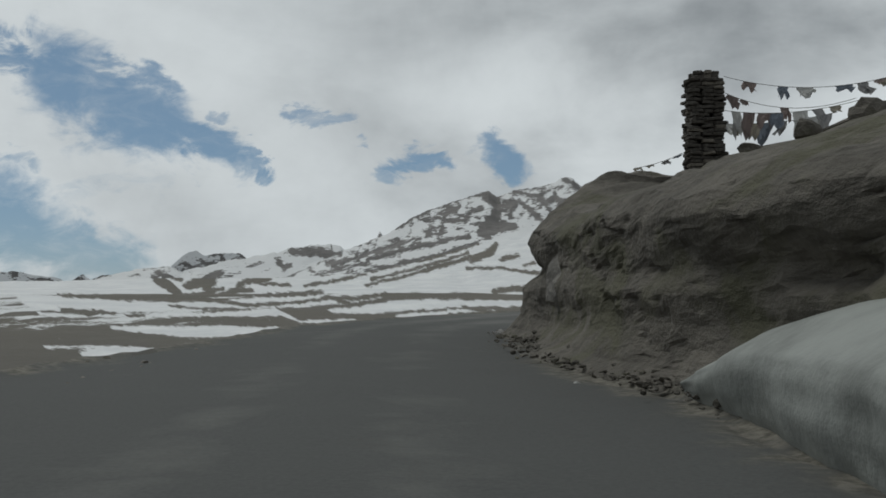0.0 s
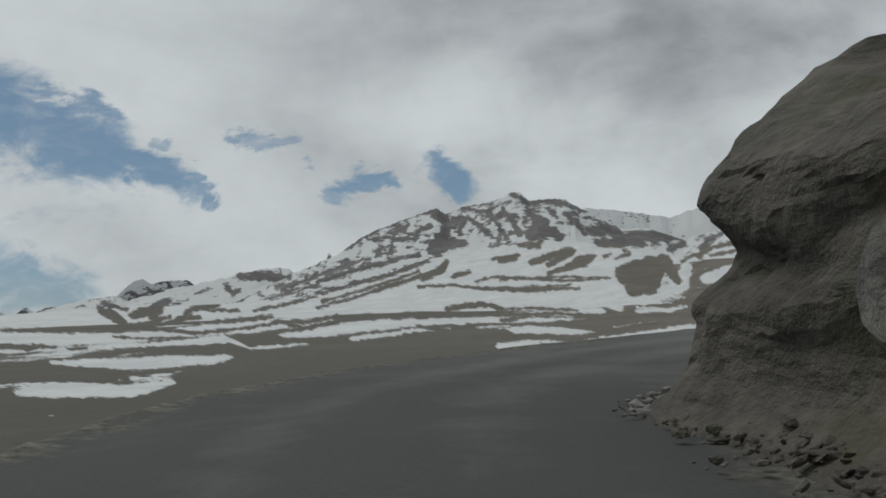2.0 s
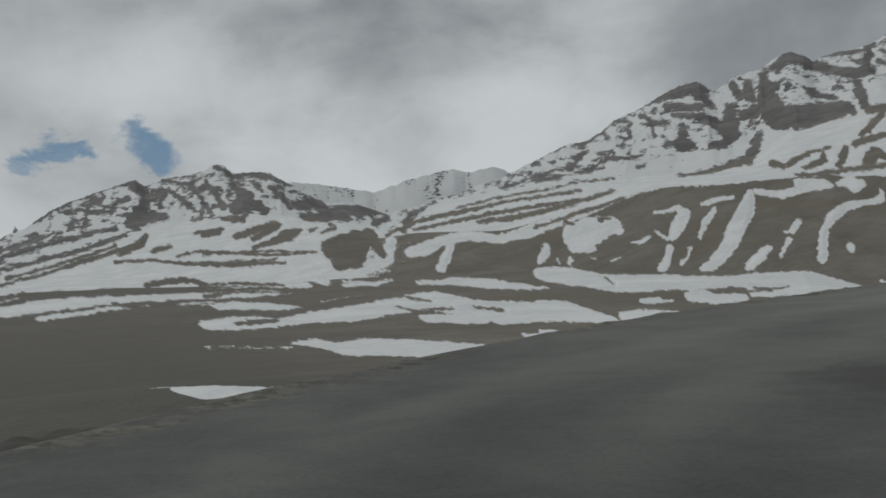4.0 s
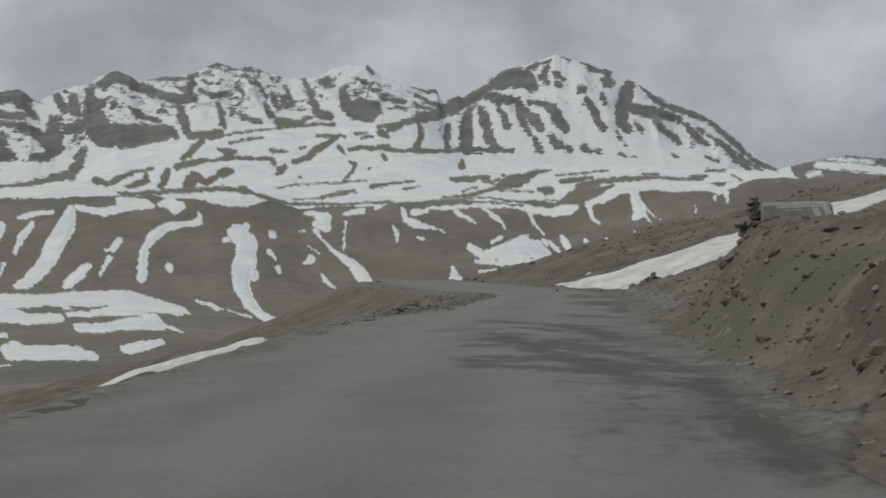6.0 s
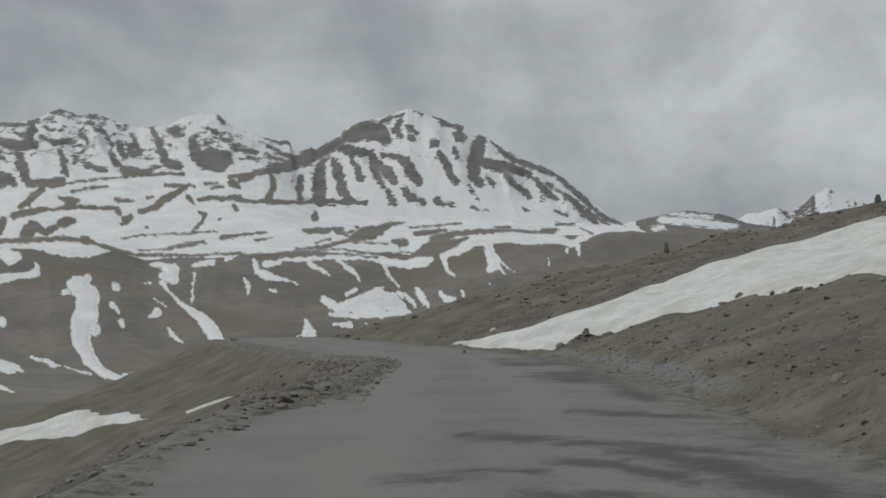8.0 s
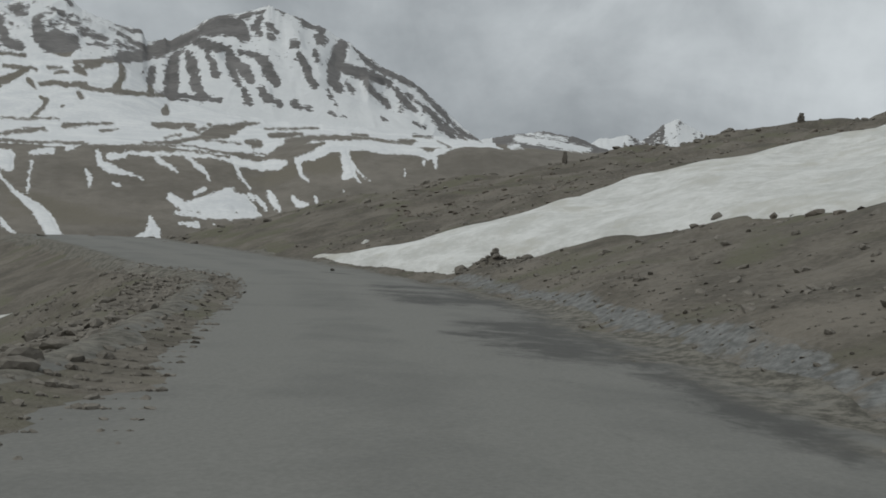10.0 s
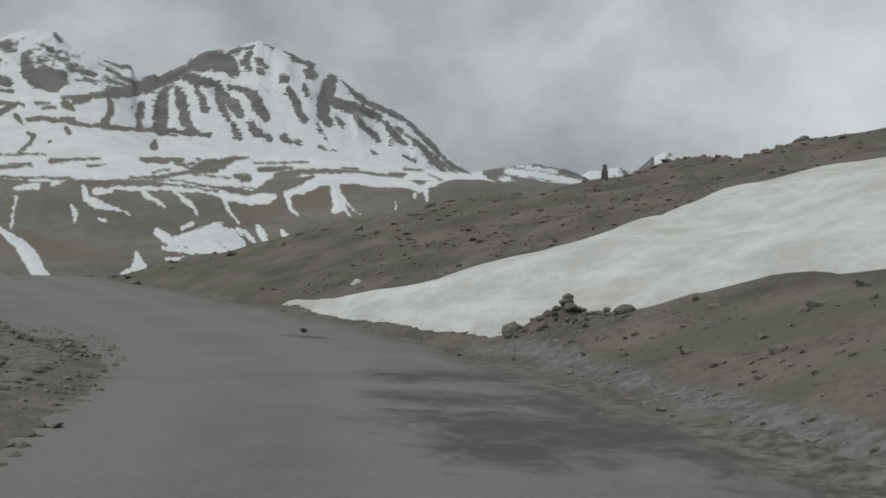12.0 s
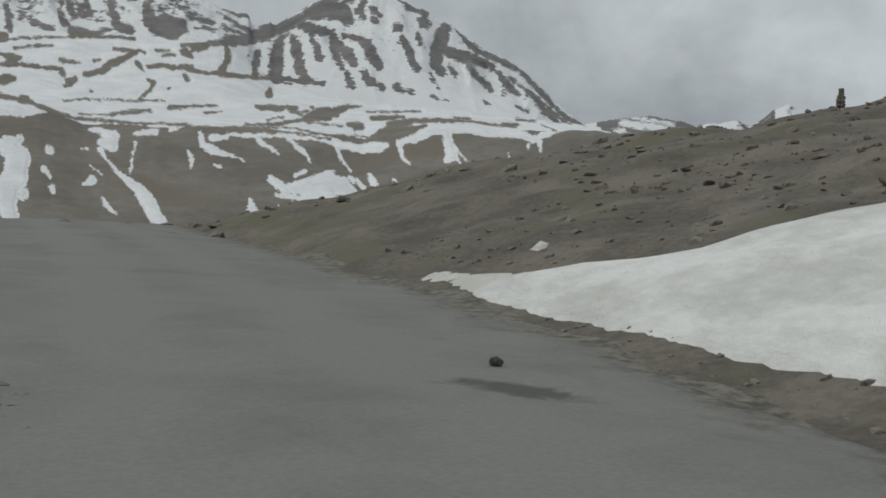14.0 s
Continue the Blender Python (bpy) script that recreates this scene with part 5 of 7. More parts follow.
def strokes(A, E, items):
    """Signed depth inside the nearest stroke, in degrees; A falls along the columns."""
    best = np.full(A.shape, -0.5)
    first, pitch = A[0, 0], A[0, 0] - A[0, 1]
    a_bent = A + 0.09 * fbm(A * 3.0, E * 3.0, 4, 61, 0.6) + 0.05 * fbm(A * 9, E * 9, 3, 63, 0.6)
    e_bent = E + 0.07 * fbm(A * 3.0, E * 3.0, 4, 65, 0.6) + 0.05 * fbm(A * 9, E * 9, 3, 67, 0.6)
    for item in items:
        p = np.array(item).reshape(-1, 3)
        for (a0, e0, w0), (a1, e1, w1) in zip(p, p[1:]):
            far = max(w0, w1) + 0.35
            c0 = int(np.clip((first - max(a0, a1) - far) / pitch, 0, A.shape[1]))
            c1 = int(np.clip((first - min(a0, a1) + far) / pitch + 1, 0, A.shape[1]))
            if c1 <= c0:
                continue
            rows = np.where(((E[:, c0:c1] > min(e0, e1) - far) & (E[:, c0:c1] < max(e0, e1) + far)).any(1))[0]
            if not len(rows):
                continue
            sl = (slice(rows[0], rows[-1] + 1), slice(c0, c1))
            x, y = a_bent[sl] - a0, e_bent[sl] - e0
            da, de = a1 - a0, e1 - e0
            f = np.clip((x * da + y * de) / max(da * da + de * de, 1e-9), 0, 1)
            best[sl] = np.maximum(best[sl], w0 + (w1 - w0) * f - np.hypot(x - f * da, y - f * de))
    return best


def snow_on_land(U, A, R, X, Y, Z):
    """Where snow lies on the wide land: strokes over what the height alone would keep."""
    E = np.degrees(np.arctan2(Z - EYE, R))
    flow = 0.6 * fbm(A * 0.25, E * 0.8, 3, 70)
    strips = 0.6 * fbm(A * 0.16 + 0.3 * flow, E * 2.3 + 0.2 * A + flow, 4, 71) + 0.75 * fbm(A * 0.30 + 0.4 * flow, E * 5.5 + 0.4 * A + 1.6 * flow, 4, 78)
    patches = fbm(A * 0.9 + flow, E * 2.4, 4, 75)
    specks = fbm(A * 3.0, E * 5.0, 3, 76)
    # the valley floor is mostly bare, white again far to the west
    f = np.where(U < 2, -0.55 + 0.25 * patches, 0)
    f = np.where((U < 2) & (A > 12), strips - 0.15 + table([(-7, -0.7), (-3.2, -0.45), (-2.2, -0.08), (-1.2, 0.06), (0, 0.10)], E), f)
    # the scored slope is bare, its western shoulder white
    white = ss(-17, -11, A + 2.0 * patches)
    f = np.where((U >= 2) & (U < 3), (-0.5 + 0.35 * specks) * (1 - white) + (0.40 + 0.30 * strips) * white, f)
    # shelves and domes above it keep their snow
    f = np.where((U >= 3) & (U < 6), 0.52 + 0.25 * patches + 0.45 * strips * ss(-34, -12, A), f)
    # the mountains: white aprons, broken rock higher up
    face = np.clip(U - 6, 0, 1)
    north, pyramid = ss(-17, -14, A), ss(-53, -56, A)
    ledge = 0.6 * fbm(A * 1.3, E * 5.0 - 0.5 * A, 4, 77) + 0.5 * fbm(A * 3.2 + 0.8 * E, E * 4.2, 4, 80)
    streak = fbm(A * 4.0 + 2.0 * E, E * 1.6, 4, 82)
    broken = 0.20 + (1.0 * ledge + 0.5 * streak) * (1 - pyramid) + (0.6 * streak + 0.3 * ledge + 0.22) * pyramid - 0.06 * north
    f = np.where(U >= 6, broken + 0.55 * (1 - ss(0.05, 0.40, face)), f)
    f = f + np.where(U >= 6, 0.7 * np.exp(-((A + 48.5) / 1.2) ** 2) * ss(0.6, 0.8, face), 0)
    f = np.where((U >= 3) & (A < -70.9), -0.8, f)
    f = np.where(U < 6.2, np.maximum(f, 3.2 * (strokes(A, E, SNOW_STROKES) + 0.012) + 0.16 * fbm(A * 6, E * 8, 3, 86)), f)
    f = np.where(U >= 3, np.maximum(f, 2.6 * strokes(A, E, HILL_SNOW)), f)
    # bare strokes fray into specks at their rims, most of all on the rock faces
    fray = np.where(U >= 6, 0.55 * ledge * (1 - pyramid) + (0.35 * streak + 0.25 * ledge) * pyramid, 0.22 * fbm(A * 5, E * 9, 3, 84))
    return np.minimum(f, -3.2 * (strokes(A, E, BARE_STROKES) + np.where(U >= 6, 0.045, 0.012)) + fray)


def snow_sheet(name, sl, field, X, Y, Z, R, thick, parent=None):
    """The snow that lies on a stretch of the land: its surface dips under the ground where the snow ends."""
    f = field[sl] - 0.34
    keep = np.maximum(np.maximum(f[:-1, :-1], f[1:, 1:]), np.maximum(f[1:, :-1], f[:-1, 1:])) > -0.02
    z = Z[sl] + thick[sl] * np.clip(f * 3.0, -1, 1)
    v = np.stack([X[sl], Y[sl], z], -1).reshape(-1, 3)
    faces = grid_faces(*f.shape, keep)
    v, faces = compact(v, faces)
    return mesh_object(name, v, up_facing(v, faces), SNOW if name != "snow_bank" else NEAR_SNOW, parent)


def lay_snow(ob, values):
    a = ob.data.attributes.new("snow", "FLOAT", "POINT")
    a.data.foreach_set("value", np.asarray(values, np.float32).ravel())


# ---- the land ----
AZ = np.arange(40, -104.01, -0.07)
U, A, R, X, Y, Z = wide_land(AZ)
FIELD = snow_on_land(U, A, R, X, Y, Z)
THICK = 0.10 + R * 0.0006
n_land = int(np.sum(U[:, 0] <= 5.0))

# near ground, a fine square grid cut to a disc
GRID = 0.3
GX, GY = np.meshgrid(np.arange(CX - 98, CX + 98, GRID), np.arange(CY - 98, CY + 98, GRID))
GZ = near_ground(GX, GY)
disc = np.hypot(GX - CX, GY - CY) < 97
keep = disc[:-1, :-1] & disc[1:, :-1] & disc[1:, 1:] & disc[:-1, 1:]
nv = np.stack([GX, GY, GZ], -1).reshape(-1, 3)
nv, nf = compact(nv, grid_faces(*GX.shape, keep))
nf = up_facing(nv, nf)
lv = np.stack([X[:n_land], Y[:n_land], Z[:n_land]], -1).reshape(-1, 3)
lf = up_facing(lv, grid_faces(n_land, len(AZ)))
# behind the drive the land closes round with plain hills
baz = np.radians(np.arange(-104, -320.1, -3.0))
br = np.array([93, 140, 220, 400, 900, 1500, 2300])
bh = np.array([0, 0, 14, 45, 120, 230, 420])
BA, BR = np.meshgrid(baz, br)
BX, BY = CX - BR * np.sin(BA), CY + BR * np.cos(BA)
side = np.sin(np.linspace(0, math.pi, len(baz)))[None, :] ** 0.5
BZ = np.where(BR < 200, 0, bh[:, None]) * (0.35 + 0.65 * side) * (1 + 0.35 * fbm(BA * 4, BR * 0.002, 3, 90))
BZ[:2] = near_ground(BX[:2], BY[:2]) - 0.2
bv = np.stack([BX, BY, BZ], -1).reshape(-1, 3)
bf = up_facing(bv, grid_faces(*BX.shape))
ground = mesh_object("ground", np.concatenate([nv, lv, bv]), np.concatenate([nf, lf + len(nv), bf + len(nv) + len(lv)]), EARTH)
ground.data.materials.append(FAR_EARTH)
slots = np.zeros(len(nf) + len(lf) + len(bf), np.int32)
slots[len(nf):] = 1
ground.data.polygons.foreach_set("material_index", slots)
lay_snow(ground, np.concatenate([np.full(len(nv), -2.0), FIELD[:n_land].ravel(), np.where(bv[:, 2] > 60, 0.4, -2)]))
# the ground colour is darker and greyer to the west, where the drive begins
gv = np.concatenate([nv, lv, bv])
bearing = np.degrees(np.arctan2(CX - gv[:, 0], gv[:, 1] - CY))
dark = ground.data.attributes.new("grey_share", "FLOAT", "POINT")
n_run, n_lat, _ = beside(nv[:, 0], nv[:, 1])
west = 0.9 * ss(-16, 4, bearing) * (1 - ss(150, 600, np.hypot(gv[:, 0] - CX, gv[:, 1] - CY)) * 0.4)
west[:len(nv)] *= 1 - ss(40, 48, n_run) * ss(2.5, 3.6, n_lat)
dark.data.foreach_set("value", west.astype(np.float32))
bed = 4.42 + 0.16 * fbm(n_run * 0.2, n_run * 0, 3, 231)
washed = (1.25 * np.exp(-((n_lat - bed) / 0.34) ** 2) + 0.70 * np.exp(-((n_lat - bed + 0.60) / 0.2) ** 2) - 0.32) * ss(70, 76, n_run) * (1 - ss(95, 99, n_run))
for key, near in (("silt", washed), ("along", n_run)):
    values = np.concatenate([near, np.zeros(len(lv) + len(bv))])
    ground.data.attributes.new(key, "FLOAT", "POINT").data.foreach_set("value", values.astype(np.float32))
tagged(ground, "brown stony mountain ground falling to a wide valley", "ground", kind="structure")

for lo, hi, words in ((40.1, -15.3, "long rocky mountain streaked with thin snow"), (-15.3, -54.0, "high craggy massif with snow between dark rock bands"),
                      (-54.0, -70.2, "pyramid shaped peak with snow gullies and rock ribs"), (-70.2, -104.1, "low brown hill with a snow cap")):
    c0, c1 = np.argmin(np.abs(AZ - lo)), np.argmin(np.abs(AZ - hi)) + 1
    sl = (slice(n_land - 1, None), slice(c0, c1))
    v = np.stack([X[sl], Y[sl], Z[sl]], -1).reshape(-1, 3)
    peak = mesh_object("mountain", v, up_facing(v, grid_faces(*X[sl].shape)), CRAG)
    tagged(peak, words, "mountain")
    lay_snow(peak, FIELD[sl])

for name, r0, r1, words in (("valley_snow", 0, 2.0, "white snow patches lying on the valley floor"), ("slope_snow", 2.0, 3.0, "snow tongues in the gullies of a brown slope"),
                            ("plateau_snow", 3.0, 5.0, "broad spring snow with bare brown strips")):
    rows = np.where((U[:, 0] >= r0 - 1e-6) & (U[:, 0] <= r1 + 1e-6))[0]
    sl = (slice(rows[0], rows[-1] + 1), slice(None))
    tagged(snow_sheet(name, sl, FIELD, X, Y, Z, R, THICK), words, "snow", kind="stuff")


WEST_CRAGS = [(15.45, -0.02, 0.18, 15.19, -0.46, 0.24, 14.51, -0.63, 0.36, 14.09, -0.5, 0.24), (15.31, 0.26, 0.12, 14.77, -0.04, 0.24, 14.36, -0.35, 0.3), (13.82, -0.8, 0.12, 13.39, -0.39, 0.24, 12.68, -0.12, 0.27, 11.97, 0.29, 0.12),
              (12.84, -0.55, 0.12, 12.54, -0.13, 0.18), (12.33, -0.43, 0.12, 12.09, 0.14, 0.09), (9.09, 0.92, 0.12, 8.81, 0.47, 0.18, 8.52, 0.6, 0.12), (8.35, 1.34, 0.18, 7.62, 1.37, 0.24, 6.75, 1.29, 0.3, 6.16, 1.12, 0.24, 5.42, 1.24, 0.15),
              (10.68, 0.53, 0.06, 9.96, 0.74, 0.06), (11.98, -0.01, 0.06, 11.12, 0.25, 0.06), (3.75, 2.23, 0.12, 3.61, 2.02, 0.15, 3.16, 2.07, 0.12), (17.22, -0.38, 0.06, 15.87, -0.23, 0.06)]


def distant_range(pairs, dist, words, rocky, seed, crags=(), depth=700):
    """A far ridge that shows behind the nearer mountains."""
    p = np.array(sorted(pairs))
    az = np.arange(p[-1, 0], p[0, 0], -0.06)
    crest, jag = table(pairs, az), 0.08 * fbm(az * 3, az * 0, 4, seed)
    f = np.linspace(0, 1, 46)[:, None]
    el = -1.0 + (crest[None, :] + 1.0) * f + jag[None, :] * f ** 5
    ribs = 1 - 2 * np.abs(fbm(az[None, :] * 0.7 + 0 * f, f * 2.2 + 0 * el, 2, seed + 3))
    r = dist - (1 - f) * depth + min(45, 0.3 * depth) * np.sin(math.pi * f) * (ribs - 0.5)
    a = np.radians(az)[None, :] + 0 * r
    x, y, z = CX - r * np.sin(a), CY + r * np.cos(a), EYE + r * np.tan(np.radians(el))
    v = np.stack([x, y, z], -1).reshape(-1, 3)
    ob = mesh_object("mountain", v, up_facing(v, grid_faces(*x.shape)), CRAG)
    tagged(ob, words, "mountain")
    field = 0.9 * fbm(az[None, :] * 1.6 + ribs, f * 5 + 0 * el, 4, seed + 5) - 0.25 * ribs + rocky
    if crags:
        field = np.minimum(field, -3.2 * strokes(az[None, :] + 0 * el, el, crags) + 0.25 * fbm(az[None, :] * 5, el * 7, 3, seed + 7))
    lay_snow(ob, field)


distant_range([(50.00, -0.30), (30.0, -0.9), (22.64, -1.0), (20.11, -0.81), (18.54, -0.24), (17.47, 0.12), (16.4, 0.36), (15.44, 0.44), (14.75, 0.56), (14.07, 0.3), (13.65, 0.4), (12.81, 0.55), (11.96, 0.81), (10.82, 0.98), (9.08, 1.3),
               (8.35, 1.6), (7.61, 1.64), (6.73, 1.73), (5.85, 1.67), (5.27, 1.3), (4.81, 1.58), (3.91, 1.94), (3.69, 2.44), (3.46, 2.07), (2.86, 2.21), (-0.03, 1.50)], 4640, "distant white mountain range with a few dark crags", 0.62, 101, WEST_CRAGS)
distant_range([(50.0, 0.3), (24.98, 0.21), (22.06, 0.24), (20.04, -0.06), (19.53, -0.28), (18.87, 0.11), (18.48, -0.13), (17.68, 0.13), (16.62, -0.11), (15.81, -0.37), (14.98, 0.11), (14.56, 0.52), (14.0, 1.08), (13.29, 1.41), (12.8, 1.13),
               (12.18, 1.23), (11.04, 1.22), (10.62, 0.97), (9.62, 0.73), (7.61, -0.17)], 4920, "far grey peaks behind a white range", 0.20, 161, (), 40)
distant_range([(-7.08, 3.00), (-10.16, 4.32), (-12.74, 3.94), (-14.48, 3.60), (-16.28, 4.21), (-18.69, 4.69), (-19.58, 4.45), (-20.79, 4.69), (-21.68, 4.36), (-22.07, 4.00), (-26.07, 3.00)], 4700, "pale far ridge under fresh snow", 0.45, 121)
distant_range([(-74.06, 3.20), (-76.73, 4.44), (-78.17, 4.69), (-78.87, 4.38), (-79.89, 5.22), (-80.69, 5.59), (-81.56, 5.15), (-82.64, 4.62), (-86.06, 3.20), (-92.05, 2.50)], 4600, "distant snowy summit behind a brown ridge", 0.40, 141)


# ---- snow beside the road ----
def polygon_depth(x, y, corners):
    """Signed distance inside a polygon, positive inside."""
    c = np.array(corners, float)
    inside = np.zeros(x.shape, bool)
    best = np.full(x.shape, 1e9)
    for (x0, y0), (x1, y1) in zip(c, np.roll(c, -1, 0)):
        dx, dy = x1 - x0, y1 - y0
        f = np.clip(((x - x0) * dx + (y - y0) * dy) / (dx * dx + dy * dy), 0, 1)
        best = np.minimum(best, np.hypot(x - x0 - f * dx, y - y0 - f * dy))
        cross = ((y0 > y) != (y1 > y)) & (x < (x1 - x0) * (y - y0) / (y1 - y0 + 1e-12) + x0)
        inside ^= cross
    return np.where(inside, best, -best)


def on_mesh(x, y):
    """The height of the near ground's mesh."""
    u, v = (x - GX[0, 0]) / GRID, (y - GY[0, 0]) / GRID
    i, j = np.clip(v.astype(int), 0, GZ.shape[0] - 2), np.clip(u.astype(int), 0, GZ.shape[1] - 2)
    u, v = u - j, v - i
    return (GZ[i, j] * (1 - u) + GZ[i, j + 1] * u) * (1 - v) + (GZ[i + 1, j] * (1 - u) + GZ[i + 1, j + 1] * u) * v


def snow_patch(words, corners, step, thick, name="snow_bank", rim=0.5):
    c = np.array(corners)
    x, y = np.meshgrid(np.arange(c[:, 0].min() - 1, c[:, 0].max() + 1, step), np.arange(c[:, 1].min() - 1, c[:, 1].max() + 1, step))
    d = polygon_depth(x, y, corners) + min(0.25, rim * 0.5) * fbm(x * 0.8, y * 0.8, 4, 81)
    z = on_mesh(x, y)
    f = np.clip(d / rim, -1, 1)
    h = np.where(f < 0, 0.3 * f, thick * (1 - (1 - np.clip(d / 3.0, 0, 1)) ** 2) + 0.10 * f) + 0.07 * ss(0, 2, d) * fbm(x * 0.5, y * 0.5, 3, 83) + 0.025 * ss(0, 1, d) * fbm(x * 2, y * 1.2, 3, 85)
    keep = np.maximum(np.maximum(f[:-1, :-1], f[1:, 1:]), np.maximum(f[1:, :-1], f[:-1, 1:])) > -0.5
    v = np.stack([x, y, z + h], -1).reshape(-1, 3)
    v, faces = compact(v, grid_faces(*x.shape, keep))
    return tagged(mesh_object(name, v, up_facing(v, faces), NEAR_SNOW), words, "snow bank")


snow_patch("long white snow bank filling a gully beside the road", [(63.7, 72.6), (62.6, 69.8), (62.3, 67.4), (62.9, 65.8), (63.6, 63.9), (66.4, 63.0), (69, 62), (71.5, 58.9), (73, 55.5), (76, 48),
           (80, 36), (64, 30), (46, 42), (46.6, 50.2), (52.2, 55.4), (54.4, 58.6), (54.8, 60.2), (55.5, 61.2), (56.2, 62.1), (56.2, 63.2), (55.9, 64.0), (58.4, 67.2), (60.8, 69.9)], 0.3, 0.22)
snow_patch("flat snow patch on the slope below the road", [(61, 95), (59.8, 100), (57.4, 105.5), (54, 104), (55.5, 98.5), (54.4, 90), (52, 81.5), (54.5, 84.5), (57.5, 90)], 0.4, 0.2)
snow_patch("small leftover snow spot between stones", [(64.35, 70.6), (64.3, 70.8), (64.1, 70.85), (63.95, 70.65), (64.1, 70.55)], 0.05, 0.02, rim=0.12)
snow_patch("thin strip of snow beside stones", [(51.5, 78.9), (51.15, 78.5), (51.1, 76.4), (51.5, 76.0), (51.6, 77)], 0.15, 0.1, rim=0.2)


# ---- the road ----
# wet places on the road: along and beside at both ends, half width
WET = [(78.4, 2.6, 82.0, 3.0, 0.9), (81.5, 2.4, 83.0, 3.6, 0.7), (89.5, 1.5, 89.2, 3.4, 0.5), (86.4, 1.7, 87.2, 2.6, 0.7), (87.8, 1.7, 87.5, 2.8, 0.8), (89.1, 3.1, 87.2, 3.4, 0.6), (87.0, 3.1, 85.7, 3.7, 0.6), (90.5, 3.2, 88.8, 3.4, 0.3), (88.8, 3.4, 86.9, 3.6, 0.35), (86.9, 3.6, 84.8, 3.6, 0.4), (84.8, 3.6, 83.1, 3.5, 0.5), (82.1, 2.0, 82.1, 2.6, 0.3), (91.3, 3.0, 93.0, 3.6, 0.3),
       (91.5, 1.7, 91.9, 3.2, 0.5), (95.3, 3.6, 93.6, 3.4, 0.4), (78, 3.3, 82, 3.5, 0.5), (73, 3.0, 78, 3.3, 0.4), (70.8, 1.6, 70.1, 3.0, 0.35), (80, 1.6, 80.6, 2.6, 0.35)]
WET_BEND = [(61.1, 0.2, 61.2, 1.3, 0.3), (58.8, 0.3, 59.2, 1.4, 0.4), (58.0, 0.5, 57.4, 2.2, 0.45), (64.8, -1.0, 65.0, 0.2, 0.22), (65.6, 0.7, 64.6, 1.4, 0.28), (59.0, 1.6, 58.0, 2.6, 0.8),
            (67.8, 0.0, 66.5, 2.1, 0.45), (62.6, 0.3, 60.5, 1.7, 0.5), (62.3, 1.3, 60.5, 2.1, 0.55), (62.9, 0.5, 58.0, 1.8, 0.4), (58.0, 2.0, 56.6, 2.2, 0.5), (58.5, 2.1, 57.4, 3.0, 0.5), (63.7, 0.2, 63.7, 0.8, 0.3),
            (60.5, 2.1, 58.4, 2.9, 0.4), (41.8, 1.9, 42.0, 2.3, 0.5), (41.8, 2.3, 41.4, 2.9, 0.95), (42.5, 2.2, 42.5, 2.8, 0.5), (41.2, 2.9, 40.4, 3.3, 0.6), (56.5, 2.9, 52, 3.1, 0.5), (66.4, 1.6, 63, 2.4, 0.6)]


def build_road():
    side = np.linspace(-1.42, 1.42, 101)
    n = len(LINE)
    ragged_l = outer_half(RUN) + 0.35 * fbm(RUN * 0.5, RUN * 0, 4, 91)
    ragged_r = inner_half(RUN) + 0.35 * fbm(RUN * 0.5, RUN * 0, 4, 93)
    lat = np.where(side[None, :] < 0, side[None, :] * ragged_l[:, None], side[None, :] * ragged_r[:, None])
    x = LINE[:, 0:1] + WAY[:, 1:2] * lat
    y = LINE[:, 1:2] - WAY[:, 0:1] * lat
    bed = LINE[:, 2:3] + 0.03 - 0.018 * np.abs(lat) + 0.02 * fbm(x * 0.6, y * 0.6, 3, 95)
    # the worn edge runs out onto the stony ground
    over = np.abs(side)[None, :] + 0 * lat
    w = ss(0.86, 1.10, over)
    z = bed * (1 - w) + np.maximum(on_mesh(x, y) + 0.04, bed * (over < 1.05) - 9.0 * (over >= 1.05)) * w
    under_bank = ss(44, 48, RUN[:, None]) * (1 - ss(66, 70, RUN[:, None]))
    z = z - np.where(side[None, :] < 0, 0.16, 0.16 + 0.7 * under_bank) * ss(0.0, 0.12, np.where(side[None, :] < 0, -side[None, :] - 1.22, side[None, :] - 1.14 + 0.11 * under_bank)
                         + 0.10 * fbm(x * 0.9, y * 0.9, 3, 96))
    v = np.stack([x, y, z], -1).reshape(-1, 3)
    ob = mesh_object("road", v, up_facing(v, grid_faces(n, len(side))), ROAD_MAT)
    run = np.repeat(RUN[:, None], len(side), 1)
    wet = (0.22 + 0.30 * ss(48, 54, run) * (1 - ss(66, 72, run))) * ss(46, 51, run) * (1 - ss(100, 108, run)) * ss(0.4, 2.4, lat + 0.5 * fbm(run * 0.3, lat, 3, 97))
    for r0, l0, r1, l1, half in WET + WET_BEND:
        a, b = run - r0, lat - l0
        dr, dl = r1 - r0, l1 - l0
        f = np.clip((a * dr + b * dl) / (dr * dr + dl * dl), 0, 1)
        wet = np.maximum(wet, 1.0 - 0.5 * np.hypot((a - f * dr) * 0.8, b - f * dl) / half)
    wet = wet + 1.5 * np.exp(-((x - 54.52) / 0.24) ** 2 - ((y - 67.05) / 0.5) ** 2) + 0.8 * np.exp(-((x + 0.6) / 0.5) ** 2 - ((y - 9.6) / 0.35) ** 2)
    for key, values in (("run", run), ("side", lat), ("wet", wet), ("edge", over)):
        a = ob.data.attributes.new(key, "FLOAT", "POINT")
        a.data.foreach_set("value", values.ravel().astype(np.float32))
    return tagged(ob, "dusty broken mountain road with dark wet patches", "road", kind="structure")


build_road()




